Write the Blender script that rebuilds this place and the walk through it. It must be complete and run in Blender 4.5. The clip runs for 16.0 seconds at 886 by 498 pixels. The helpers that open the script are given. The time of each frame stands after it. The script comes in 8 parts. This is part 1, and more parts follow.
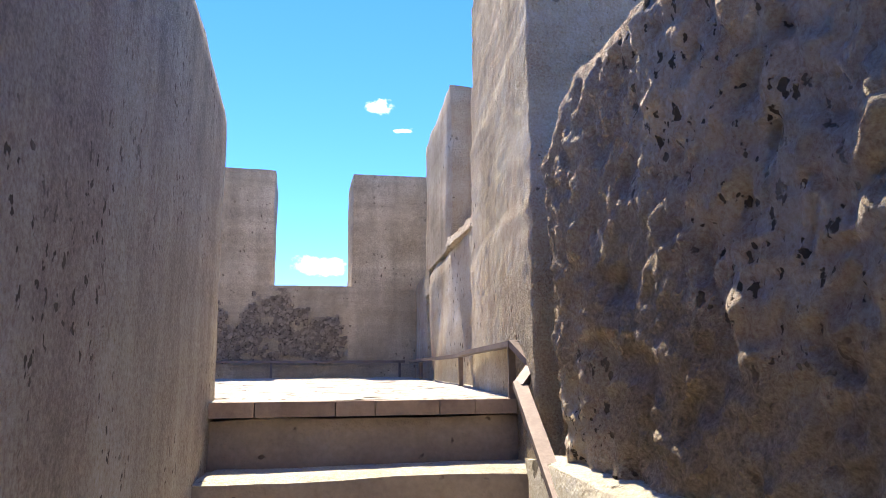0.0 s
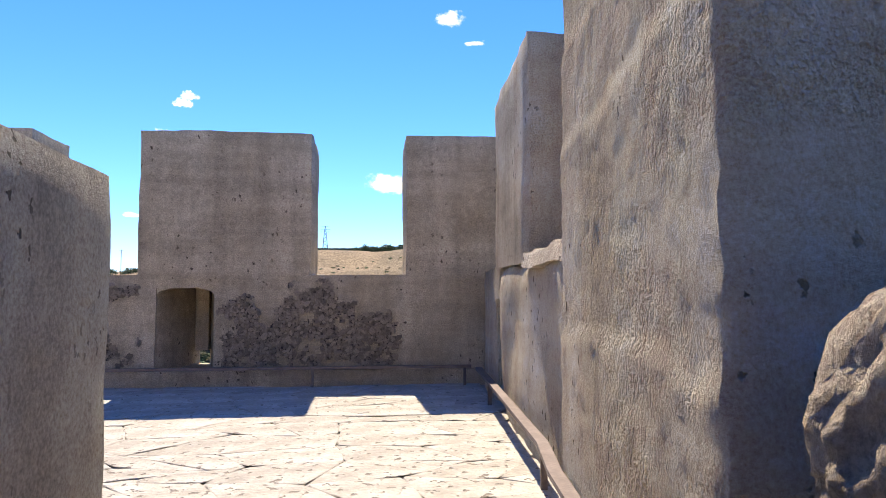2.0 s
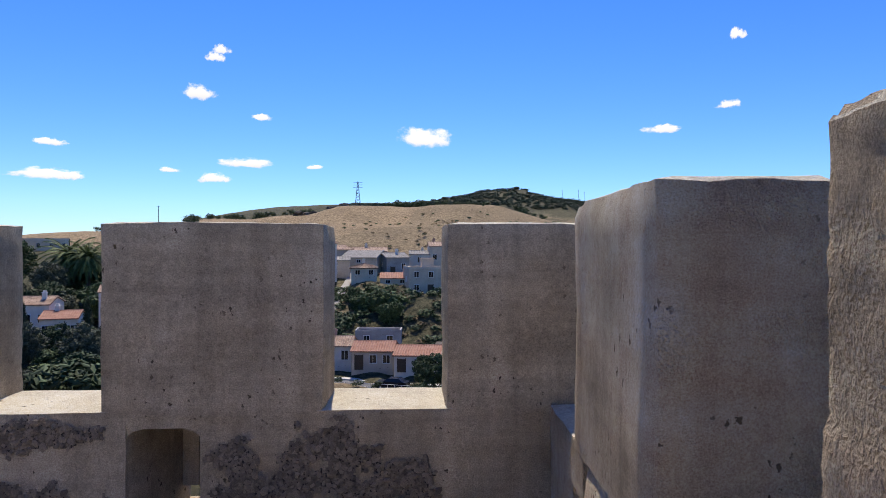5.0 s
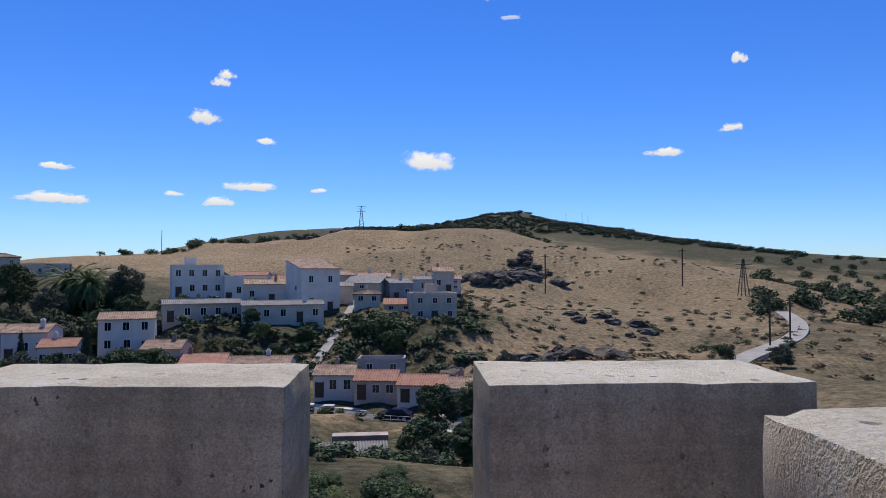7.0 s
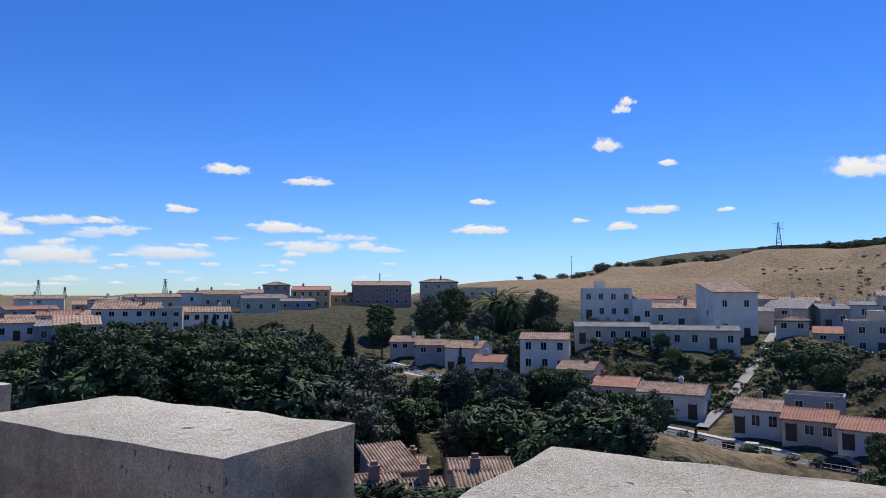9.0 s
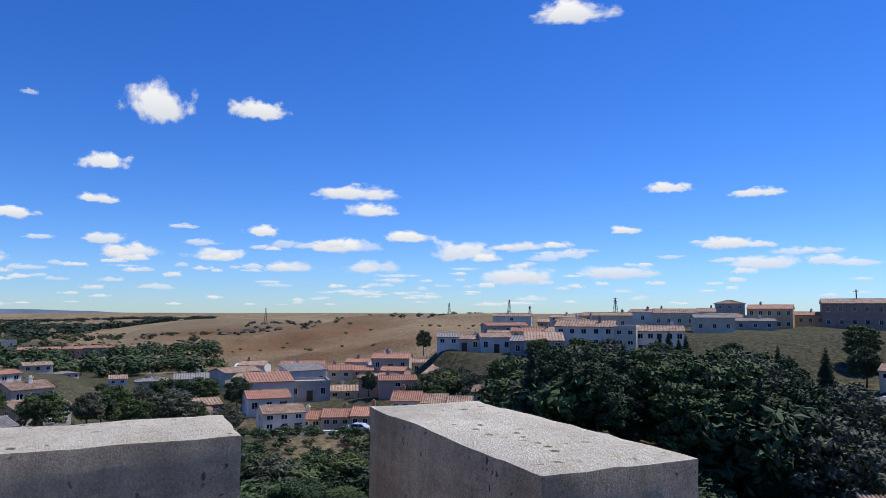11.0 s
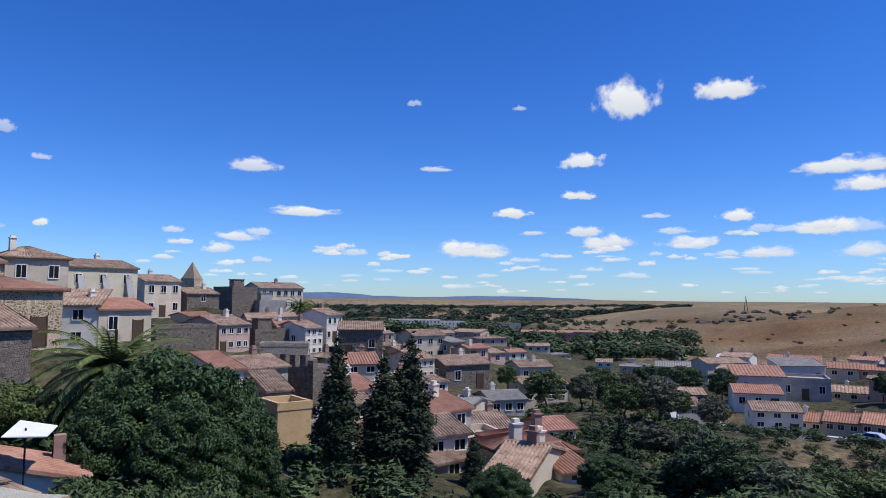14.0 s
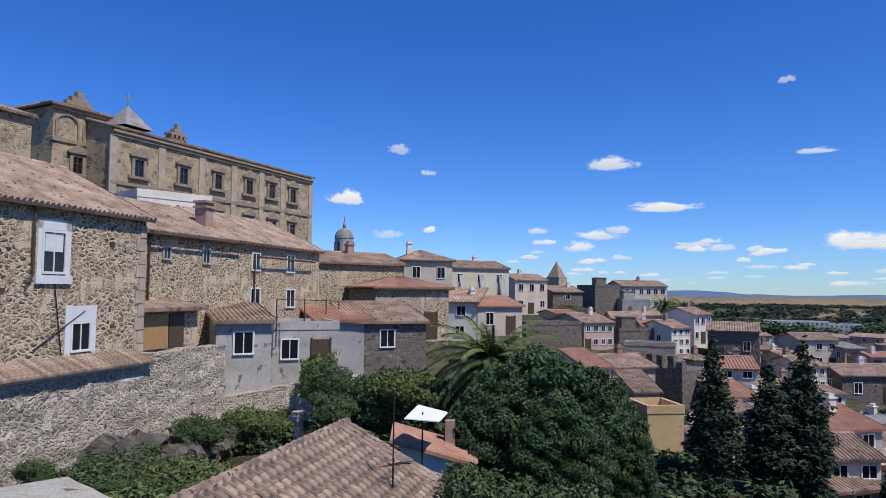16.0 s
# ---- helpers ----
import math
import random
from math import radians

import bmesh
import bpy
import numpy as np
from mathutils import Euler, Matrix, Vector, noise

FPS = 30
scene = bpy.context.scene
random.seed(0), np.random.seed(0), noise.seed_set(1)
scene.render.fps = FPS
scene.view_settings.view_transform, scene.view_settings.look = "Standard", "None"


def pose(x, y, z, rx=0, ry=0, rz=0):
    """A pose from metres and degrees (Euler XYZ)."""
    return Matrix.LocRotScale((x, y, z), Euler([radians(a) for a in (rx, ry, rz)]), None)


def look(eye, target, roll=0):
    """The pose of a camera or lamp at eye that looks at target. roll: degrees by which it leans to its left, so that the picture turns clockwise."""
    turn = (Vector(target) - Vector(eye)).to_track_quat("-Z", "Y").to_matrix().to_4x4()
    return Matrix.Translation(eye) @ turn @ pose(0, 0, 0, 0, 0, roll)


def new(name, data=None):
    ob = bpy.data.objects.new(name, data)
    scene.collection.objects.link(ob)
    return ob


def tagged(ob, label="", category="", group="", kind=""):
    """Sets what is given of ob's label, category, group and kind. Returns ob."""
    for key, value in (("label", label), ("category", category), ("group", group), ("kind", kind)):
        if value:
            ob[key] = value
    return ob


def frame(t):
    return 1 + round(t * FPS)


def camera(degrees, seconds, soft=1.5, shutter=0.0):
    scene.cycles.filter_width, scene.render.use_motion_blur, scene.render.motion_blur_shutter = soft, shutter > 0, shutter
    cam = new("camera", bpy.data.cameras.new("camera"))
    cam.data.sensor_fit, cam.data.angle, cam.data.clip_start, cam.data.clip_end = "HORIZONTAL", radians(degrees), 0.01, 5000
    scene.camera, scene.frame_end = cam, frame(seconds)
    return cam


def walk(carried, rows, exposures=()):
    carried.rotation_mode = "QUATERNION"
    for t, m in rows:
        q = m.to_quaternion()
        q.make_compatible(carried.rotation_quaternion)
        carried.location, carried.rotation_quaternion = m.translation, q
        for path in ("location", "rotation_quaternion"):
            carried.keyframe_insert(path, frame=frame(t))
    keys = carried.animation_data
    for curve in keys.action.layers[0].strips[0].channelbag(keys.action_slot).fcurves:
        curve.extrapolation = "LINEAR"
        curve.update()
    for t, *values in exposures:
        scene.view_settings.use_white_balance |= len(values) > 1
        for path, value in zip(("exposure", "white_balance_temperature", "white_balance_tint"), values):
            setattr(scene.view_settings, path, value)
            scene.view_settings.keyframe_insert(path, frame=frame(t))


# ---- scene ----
cam = camera(65.2, 16.0, soft=0.75)

# the walk
walk(cam, [
    (0.0, look((-0.164, -6.170, 0.071), (1.796, 3.465, 1.886), -0.4)),
    (0.5, look((-0.106, -5.937, 0.173), (0.849, 3.878, 1.818), -0.5)),
    (1.0, look((-0.077, -5.610, 0.366), (0.803, 4.225, 1.956), -0.4)),
    (1.5, look((0.009, -5.349, 0.534), (0.929, 4.566, 1.449), -0.2)),
    (2.0, look((0.048, -5.113, 0.736), (0.988, 4.822, 1.366), -0.1)),
    (2.5, look((0.064, -4.846, 0.952), (0.869, 5.114, 1.307), -0.1)),
    (3.0, look((0.107, -4.661, 1.110), (0.867, 5.309, 1.260), 0.1)),
    (3.5, look((0.151, -4.505, 1.309), (0.921, 5.465, 1.394), -0.1)),
    (4.0, look((0.070, -4.367, 1.405), (0.375, 5.628, 1.415), -0.2)),
    (4.5, look((0.028, -4.197, 1.635), (0.123, 5.803, 1.645), 0.0)),
    (5.0, look((0.048, -3.899, 1.783), (0.523, 6.086, 1.748), -0.0)),
    (5.2, look((0.023, -3.733, 1.905), (0.593, 6.252, 1.975), 0.4)),
    (7.3, look((-0.009, -2.162, 2.314), (0.331, 7.828, 2.684), -0.3)),
    (7.5, look((-0.070, -2.036, 2.322), (-0.075, 7.959, 2.747), 0.0)),
    (8.0, look((-0.337, -1.761, 2.333), (-1.367, 8.174, 2.773), -0.2)),
    (8.5, look((-0.628, -1.480, 2.347), (-3.553, 8.070, 2.827), -0.0)),
    (9.0, look((-0.880, -1.392, 2.374), (-5.885, 7.243, 3.009), -0.0)),
    (9.5, look((-1.254, -1.345, 2.393), (-7.614, 6.335, 3.113), -0.0)),
    (10.0, look((-1.675, -1.230, 2.386), (-8.945, 5.595, 3.141), 0.2)),
    (10.2, look((-1.909, -1.147, 2.385), (-9.629, 5.153, 3.185), 0.1)),
    (12.3, look((-3.930, -1.110, 2.400), (-13.870, -0.385, 3.220), 0.4)),
    (12.5, look((-4.050, -1.130, 2.400), (-14.010, -0.900, 3.215), 0.3)),
    (13.0, look((-4.330, -1.200, 2.400), (-14.250, -2.170, 3.200), 0.4)),
    (13.5, look((-4.550, -1.360, 2.400), (-14.335, -3.280, 3.130), 0.6)),
    (14.0, look((-4.720, -1.550, 2.400), (-14.420, -3.885, 3.085), 0.5)),
    (14.5, look((-4.900, -1.780, 2.400), (-14.225, -5.335, 3.065), 0.3)),
    (15.0, look((-5.030, -1.980, 2.400), (-13.695, -6.930, 3.060), 0.4)),
    (15.5, look((-5.160, -2.150, 2.400), (-12.995, -8.330, 3.040), 0.7)),
    (16.0, look((-5.500, -2.240, 2.400), (-12.835, -9.010, 3.010), 0.6)),
], [(0, 1.68, 7250, 10), (1.0, 1.54, 7250, 10), (2.0, 1.18, 7250, 10), (3.5, 0.75, 7150, 11), (4.5, 0.48, 7000, 11), (5.2, 0.36, 6900, 11), (7.3, 0.02, 6600, 10), (10.0, 0.05, 6500, 10), (12.5, 0.02, 6200, 10), (16.0, 0.02, 6300, 10)])

# ---------- world, sun ----------
SUN_EL, SUN_AZ = 58.0, 4.0          # height; degrees to the left of straight ahead
world = bpy.data.worlds.new("sky"); scene.world = world; world.use_nodes = True
wn = world.node_tree
sky = wn.nodes.new("ShaderNodeTexSky"); sky.sky_type = 'NISHITA'; sky.sun_disc = False
sky.sun_elevation = radians(SUN_EL); sky.sun_rotation = radians(-SUN_AZ)
sky.altitude = 600; sky.air_density = 1.0; sky.dust_density = 0.0; sky.ozone_density = 1.5
hsv = wn.nodes.new("ShaderNodeHueSaturation"); hsv.inputs["Saturation"].default_value = 1.3
wn.links.new(sky.outputs[0], hsv.inputs["Color"])
blue = wn.nodes.new("ShaderNodeMix"); blue.data_type = 'RGBA'; blue.blend_type = 'MULTIPLY'; blue.inputs[0].default_value = 1.0; blue.inputs[7].default_value = (0.60, 0.88, 1.50, 1)
wn.links.new(hsv.outputs[0], blue.inputs[6])
wn.links.new(blue.outputs[2], wn.nodes["Background"].inputs[0])
wn.nodes["Background"].inputs[1].default_value = 0.092
sun = new("sun", bpy.data.lights.new("sun", "SUN"))
sun.data.energy, sun.data.angle, sun.data.color = 4.0, radians(0.53), (1.0, 0.95, 0.87)
sd = Vector((-math.sin(radians(SUN_AZ)) * math.cos(radians(SUN_EL)), math.cos(radians(SUN_AZ)) * math.cos(radians(SUN_EL)), math.sin(radians(SUN_EL))))
sun.matrix_world = look(sd * 50, (0, 0, 0))

# ---------- materials ----------
MATS = {}


def surface(name, c1, c2, scale=1.0, rough=0.9, bump=0.3, grain=40.0, spots=None, spot_scale=30.0, spot_cut=0.72, c3=None, metal=0.0, stretch=(1, 1, 1), island=0.0, dist=0.01, per_object=0.0):
    """A weathered surface: two tones in large clouds, fine grain, dark pits and relief."""
    m = bpy.data.materials.new(name); m.use_nodes = True; MATS[name] = m
    n, l = m.node_tree.nodes, m.node_tree.links
    p = n["Principled BSDF"]; p.inputs["Roughness"].default_value = rough; p.inputs["Metallic"].default_value = metal
    p.inputs["Specular IOR Level"].default_value = 0.25
    tc = n.new("ShaderNodeTexCoord"); mp = n.new("ShaderNodeMapping"); mp.inputs["Scale"].default_value = stretch
    l.new(tc.outputs["Object"], mp.inputs[0])
    big = n.new("ShaderNodeTexNoise"); big.inputs["Scale"].default_value = scale; big.inputs["Detail"].default_value = 8; big.inputs["Roughness"].default_value = 0.65
    l.new(mp.outputs[0], big.inputs["Vector"])
    ramp = n.new("ShaderNodeValToRGB"); ramp.color_ramp.elements[0].position, ramp.color_ramp.elements[1].position = 0.34, 0.66
    ramp.color_ramp.elements[0].color, ramp.color_ramp.elements[1].color = (*c1, 1), (*c2, 1)
    if c3:
        e = ramp.color_ramp.elements.new(0.5); e.color = (*c3, 1)
    l.new(big.outputs[0], ramp.inputs[0])
    fine = n.new("ShaderNodeTexNoise"); fine.inputs["Scale"].default_value = grain; fine.inputs["Detail"].default_value = 6
    l.new(tc.outputs["Object"], fine.inputs["Vector"])
    mul = n.new("ShaderNodeMix"); mul.data_type = 'RGBA'; mul.blend_type = 'OVERLAY'; mul.inputs[0].default_value = 0.35
    l.new(ramp.outputs[0], mul.inputs[6]); l.new(fine.outputs[1], mul.inputs[7])
    grey = n.new("ShaderNodeRGBToBW"); l.new(fine.outputs[1], grey.inputs[0]); l.new(grey.outputs[0], mul.inputs[7])
    out = mul.outputs[2]
    height = fine.outputs[0]
    if spots:
        sp = n.new("ShaderNodeTexNoise"); sp.inputs["Scale"].default_value = spot_scale; sp.inputs["Detail"].default_value = 2
        l.new(mp.outputs[0], sp.inputs["Vector"])
        cut = n.new("ShaderNodeMapRange"); cut.inputs[1].default_value, cut.inputs[2].default_value = spot_cut, spot_cut + 0.05
        l.new(sp.outputs[0], cut.inputs[0])
        mix = n.new("ShaderNodeMix"); mix.data_type = 'RGBA'; l.new(cut.outputs[0], mix.inputs[0]); l.new(out, mix.inputs[6]); mix.inputs[7].default_value = (*spots, 1)
        out = mix.outputs[2]
        sub = n.new("ShaderNodeMath"); sub.operation = 'SUBTRACT'; l.new(height, sub.inputs[0]); l.new(cut.outputs[0], sub.inputs[1]); height = sub.outputs[0]
    if island or per_object:
        rnd = n.new("ShaderNodeNewGeometry" if island else "ShaderNodeObjectInfo")
        mr = n.new("ShaderNodeMapRange"); k = island or per_object
        mr.inputs[3].default_value, mr.inputs[4].default_value = 1 - k, 1 + k
        l.new(rnd.outputs["Random Per Island" if island else "Random"], mr.inputs[0])
        hv = n.new("ShaderNodeHueSaturation"); l.new(out, hv.inputs["Color"]); l.new(mr.outputs[0], hv.inputs["Value"]); out = hv.outputs[0]
    l.new(out, p.inputs["Base Color"])
    if bump:
        add = n.new("ShaderNodeMath"); add.operation = 'ADD'; l.new(height, add.inputs[0]); l.new(big.outputs[0], add.inputs[1])
        b = n.new("ShaderNodeBump"); b.inputs["Strength"].default_value = bump; b.inputs["Distance"].default_value = dist
        l.new(add.outputs[0], b.inputs["Height"]); l.new(b.outputs[0], p.inputs["Normal"])
    return m


def rubble(name, tones, mortar, cell=2.2, joint=0.06, bump=0.6, rough=0.95, plaster=None, cover=0.5):
    """Rubble masonry: stones of uneven size in mortar, with patches of old plaster where given."""
    m = bpy.data.materials.new(name); m.use_nodes = True; MATS[name] = m
    n, l = m.node_tree.nodes, m.node_tree.links
    p = n["Principled BSDF"]; p.inputs["Roughness"].default_value = rough; p.inputs["Specular IOR Level"].default_value = 0.2
    tc = n.new("ShaderNodeTexCoord")
    warp = n.new("ShaderNodeTexNoise"); warp.inputs["Scale"].default_value = 1.7; l.new(tc.outputs["Object"], warp.inputs["Vector"])
    off = n.new("ShaderNodeVectorMath"); off.operation = 'MULTIPLY_ADD'; off.inputs[1].default_value = (0.35, 0.35, 0.35)
    l.new(warp.outputs[1], off.inputs[0]); l.new(tc.outputs["Object"], off.inputs[2])
    mp = n.new("ShaderNodeMapping"); mp.inputs["Scale"].default_value = (1, 1, 1.5); l.new(off.outputs[0], mp.inputs[0])
    edge = n.new("ShaderNodeTexVoronoi"); edge.feature = 'DISTANCE_TO_EDGE'; edge.inputs["Scale"].default_value = cell; l.new(mp.outputs[0], edge.inputs["Vector"])
    col = n.new("ShaderNodeTexVoronoi"); col.inputs["Scale"].default_value = cell; l.new(mp.outputs[0], col.inputs["Vector"])
    bw = n.new("ShaderNodeSeparateColor"); l.new(col.outputs["Color"], bw.inputs[0])
    ramp = n.new("ShaderNodeValToRGB"); ramp.color_ramp.elements[0].color, ramp.color_ramp.elements[1].color = (*tones[0], 1), (*tones[-1], 1)
    for i, t in enumerate(tones[1:-1]):
        e = ramp.color_ramp.elements.new((i + 1) / (len(tones) - 1)); e.color = (*t, 1)
    l.new(bw.outputs[0], ramp.inputs[0])
    fine = n.new("ShaderNodeTexNoise"); fine.inputs["Scale"].default_value = 14; fine.inputs["Detail"].default_value = 8; l.new(tc.outputs["Object"], fine.inputs["Vector"])
    ov = n.new("ShaderNodeMix"); ov.data_type = 'RGBA'; ov.blend_type = 'OVERLAY'; ov.inputs[0].default_value = 0.6
    l.new(ramp.outputs[0], ov.inputs[6]); l.new(fine.outputs[0], ov.inputs[7])
    jn = n.new("ShaderNodeMapRange"); jn.inputs[1].default_value, jn.inputs[2].default_value = joint * 0.4, joint
    l.new(edge.outputs[0], jn.inputs[0])
    mx = n.new("ShaderNodeMix"); mx.data_type = 'RGBA'; l.new(jn.outputs[0], mx.inputs[0]); mx.inputs[6].default_value = (*mortar, 1); l.new(ov.outputs[2], mx.inputs[7])
    out, height = mx.outputs[2], jn.outputs[0]
    if plaster:
        pn = n.new("ShaderNodeTexNoise"); pn.inputs["Scale"].default_value = 0.8; pn.inputs["Detail"].default_value = 10; pn.inputs["Roughness"].default_value = 0.7; l.new(tc.outputs["Object"], pn.inputs["Vector"])
        pc = n.new("ShaderNodeMapRange"); pc.inputs[1].default_value, pc.inputs[2].default_value = cover, cover + 0.04; l.new(pn.outputs[0], pc.inputs[0])
        pm = n.new("ShaderNodeMix"); pm.data_type = 'RGBA'; l.new(pc.outputs[0], pm.inputs[0]); l.new(out, pm.inputs[6]); pm.inputs[7].default_value = (*plaster, 1)
        ov2 = n.new("ShaderNodeMix"); ov2.data_type = 'RGBA'; ov2.blend_type = 'OVERLAY'; ov2.inputs[0].default_value = 0.3; l.new(pm.outputs[2], ov2.inputs[6]); l.new(fine.outputs[0], ov2.inputs[7])
        out = ov2.outputs[2]
        mxh = n.new("ShaderNodeMath"); mxh.operation = 'MAXIMUM'; l.new(height, mxh.inputs[0]); l.new(pc.outputs[0], mxh.inputs[1]); height = mxh.outputs[0]
    l.new(out, p.inputs["Base Color"])
    ad = n.new("ShaderNodeMath"); ad.operation = 'ADD'; l.new(height, ad.inputs[0]); l.new(fine.outputs[0], ad.inputs[1])
    b = n.new("ShaderNodeBump"); b.inputs["Strength"].default_value = bump; b.inputs["Distance"].default_value = 0.09; l.new(ad.outputs[0], b.inputs["Height"]); l.new(b.outputs[0], p.inputs["Normal"])
    return m


def cast_plaster(name, dark, mid, light, grit=110.0, relief=0.006, pebble=0.0, pebble_scale=48.0, pits=0.10, pit_scale=26.0, boards=0.22, streaks=0.25):
    """Lime plaster cast in lifts: clouded tones, rain streaks, faint board marks, pinholes and, in patches, pebbly relief."""
    m = bpy.data.materials.new(name); m.use_nodes = True; MATS[name] = m
    n, l = m.node_tree.nodes, m.node_tree.links
    p = n["Principled BSDF"]; p.inputs["Roughness"].default_value = 0.95; p.inputs["Specular IOR Level"].default_value = 0.2
    tc = n.new("ShaderNodeTexCoord")

    def cloud_of(scale, detail, rough, stretch=(1, 1, 1)):
        mp = n.new("ShaderNodeMapping"); mp.inputs["Scale"].default_value = stretch; l.new(tc.outputs["Object"], mp.inputs[0])
        t = n.new("ShaderNodeTexNoise"); t.inputs["Scale"].default_value, t.inputs["Detail"].default_value, t.inputs["Roughness"].default_value = scale, detail, rough
        l.new(mp.outputs[0], t.inputs["Vector"]); return t.outputs[0]

    def span(v, a, b):
        r = n.new("ShaderNodeMapRange"); r.inputs[1].default_value, r.inputs[2].default_value = a, b; l.new(v, r.inputs[0]); return r.outputs[0]

    def over(a, b, k, mode='OVERLAY'):
        x = n.new("ShaderNodeMix"); x.data_type = 'RGBA'; x.blend_type = mode; x.inputs[0].default_value = k; l.new(a, x.inputs[6]); l.new(b, x.inputs[7]); return x.outputs[2]

    def calc(op, a, b):
        x = n.new("ShaderNodeMath"); x.operation = op
        for k, v in enumerate((a, b)):
            if isinstance(v, float):
                x.inputs[k].default_value = v
            else:
                l.new(v, x.inputs[k])
        return x.outputs[0]
    big = cloud_of(1.3, 9, 0.62)
    ramp = n.new("ShaderNodeValToRGB"); e = ramp.color_ramp.elements; e[0].position, e[1].position = 0.33, 0.68; e[0].color, e[1].color = (*dark, 1), (*light, 1)
    k = e.new(0.5); k.color = (*mid, 1); l.new(big, ramp.inputs[0])
    out = over(ramp.outputs[0], span(cloud_of(1.0, 7, 0.65, (6, 6, 0.55)), 0.25, 0.75), streaks)
    out = over(out, span(cloud_of(1.0, 5, 0.6, (0.5, 0.5, 8)), 0.25, 0.75), boards)
    fine = cloud_of(grit, 10, 0.72); out = over(over(out, span(cloud_of(22, 8, 0.68), 0.25, 0.75), 0.2), span(fine, 0.24, 0.76), 0.6)
    mp = n.new("ShaderNodeMapping"); mp.inputs["Scale"].default_value = (1, 1, 0.6); l.new(tc.outputs["Object"], mp.inputs[0])
    wv = n.new("ShaderNodeTexNoise"); wv.inputs["Scale"].default_value = 60; l.new(tc.outputs["Object"], wv.inputs["Vector"])
    jig = n.new("ShaderNodeVectorMath"); jig.operation = 'MULTIPLY_ADD'; jig.inputs[1].default_value = (0.03, 0.03, 0.03); l.new(wv.outputs[1], jig.inputs[0]); l.new(mp.outputs[0], jig.inputs[2])
    vo = n.new("ShaderNodeTexVoronoi"); vo.inputs["Scale"].default_value = pit_scale; l.new(jig.outputs[0], vo.inputs["Vector"])
    sc = n.new("ShaderNodeSeparateColor"); l.new(vo.outputs["Color"], sc.inputs[0])
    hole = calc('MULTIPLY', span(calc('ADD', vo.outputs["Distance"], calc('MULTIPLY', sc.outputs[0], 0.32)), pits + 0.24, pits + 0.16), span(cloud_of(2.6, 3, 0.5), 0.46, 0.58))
    # pinholes also darkened in the colour, the shade inside them painted in
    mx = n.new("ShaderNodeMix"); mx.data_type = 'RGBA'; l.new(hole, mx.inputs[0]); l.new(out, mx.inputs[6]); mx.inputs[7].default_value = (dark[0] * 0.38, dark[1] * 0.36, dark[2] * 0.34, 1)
    l.new(mx.outputs[2], p.inputs["Base Color"])
    height = calc('SUBTRACT', calc('ADD', fine, calc('MULTIPLY', cloud_of(grit * 0.25, 8, 0.65), 1.5)), calc('MULTIPLY', hole, 1.6))
    if pebble:
        pv = n.new("ShaderNodeTexVoronoi"); pv.feature = 'SMOOTH_F1'; pv.inputs["Scale"].default_value = pebble_scale; l.new(jig.outputs[0], pv.inputs["Vector"])
        zone = span(cloud_of(1.5, 5, 0.6, (1, 1, 1.7)), 0.42, 0.56)
        height = calc('ADD', height, calc('MULTIPLY', calc('MULTIPLY', calc('SUBTRACT', 0.6, pv.outputs["Distance"]), zone), pebble))
    b = n.new("ShaderNodeBump"); b.inputs["Strength"].default_value = 1.0; b.inputs["Distance"].default_value = relief; l.new(height, b.inputs["Height"]); l.new(b.outputs[0], p.inputs["Normal"])
    return m


# castle
cast_plaster("render_plaster", (0.313, 0.238, 0.151), (0.439, 0.345, 0.229), (0.564, 0.455, 0.317), 120, 0.006, pits=0.06, pit_scale=30)
cast_plaster("stair_plaster", (0.447, 0.372, 0.264), (0.562, 0.475, 0.347), (0.666, 0.572, 0.433), 130, 0.009, pits=0.10, pit_scale=48, boards=0.12, streaks=0.32)
cast_plaster("rough_render", (0.464, 0.357, 0.234), (0.644, 0.517, 0.361), (0.760, 0.660, 0.523), 150, 0.018, pebble=3.6, pebble_scale=95, pits=0.05)
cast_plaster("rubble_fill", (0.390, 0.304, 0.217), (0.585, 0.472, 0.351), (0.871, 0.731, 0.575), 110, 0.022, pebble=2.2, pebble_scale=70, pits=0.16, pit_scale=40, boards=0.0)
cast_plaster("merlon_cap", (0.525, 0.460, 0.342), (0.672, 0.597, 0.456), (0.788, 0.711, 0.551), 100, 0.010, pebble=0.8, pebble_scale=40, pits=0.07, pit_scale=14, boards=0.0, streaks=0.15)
surface("flagstone", (0.34, 0.297, 0.235), (0.52, 0.468, 0.39), 5.0, 0.9, 0.9, 50, (0.24, 0.20, 0.155), 26, 0.63, per_object=0.06)
surface("flag_joint", (0.33, 0.285, 0.225), (0.48, 0.43, 0.35), 6.0, 0.95, 0.5, 60)
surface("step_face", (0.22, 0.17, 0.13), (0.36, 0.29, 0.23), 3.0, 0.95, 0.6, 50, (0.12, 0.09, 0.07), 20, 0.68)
surface("step_brick", (0.27, 0.185, 0.14), (0.39, 0.29, 0.225), 6.0, 0.9, 0.5, 50, per_object=0.2)
surface("patch_stone", (0.19, 0.145, 0.10), (0.43, 0.335, 0.24), 14.0, 0.95, 0.8, 90, per_object=0.35)
surface("patch_mortar", (0.13, 0.096, 0.064), (0.41, 0.32, 0.225), 26.0, 0.97, 1.0, 90, (0.08, 0.058, 0.04), 60, 0.60, dist=0.02)
surface("rail_metal", (0.14, 0.105, 0.09), (0.23, 0.18, 0.155), 8.0, 0.55, 0.1, 80, metal=0.35)
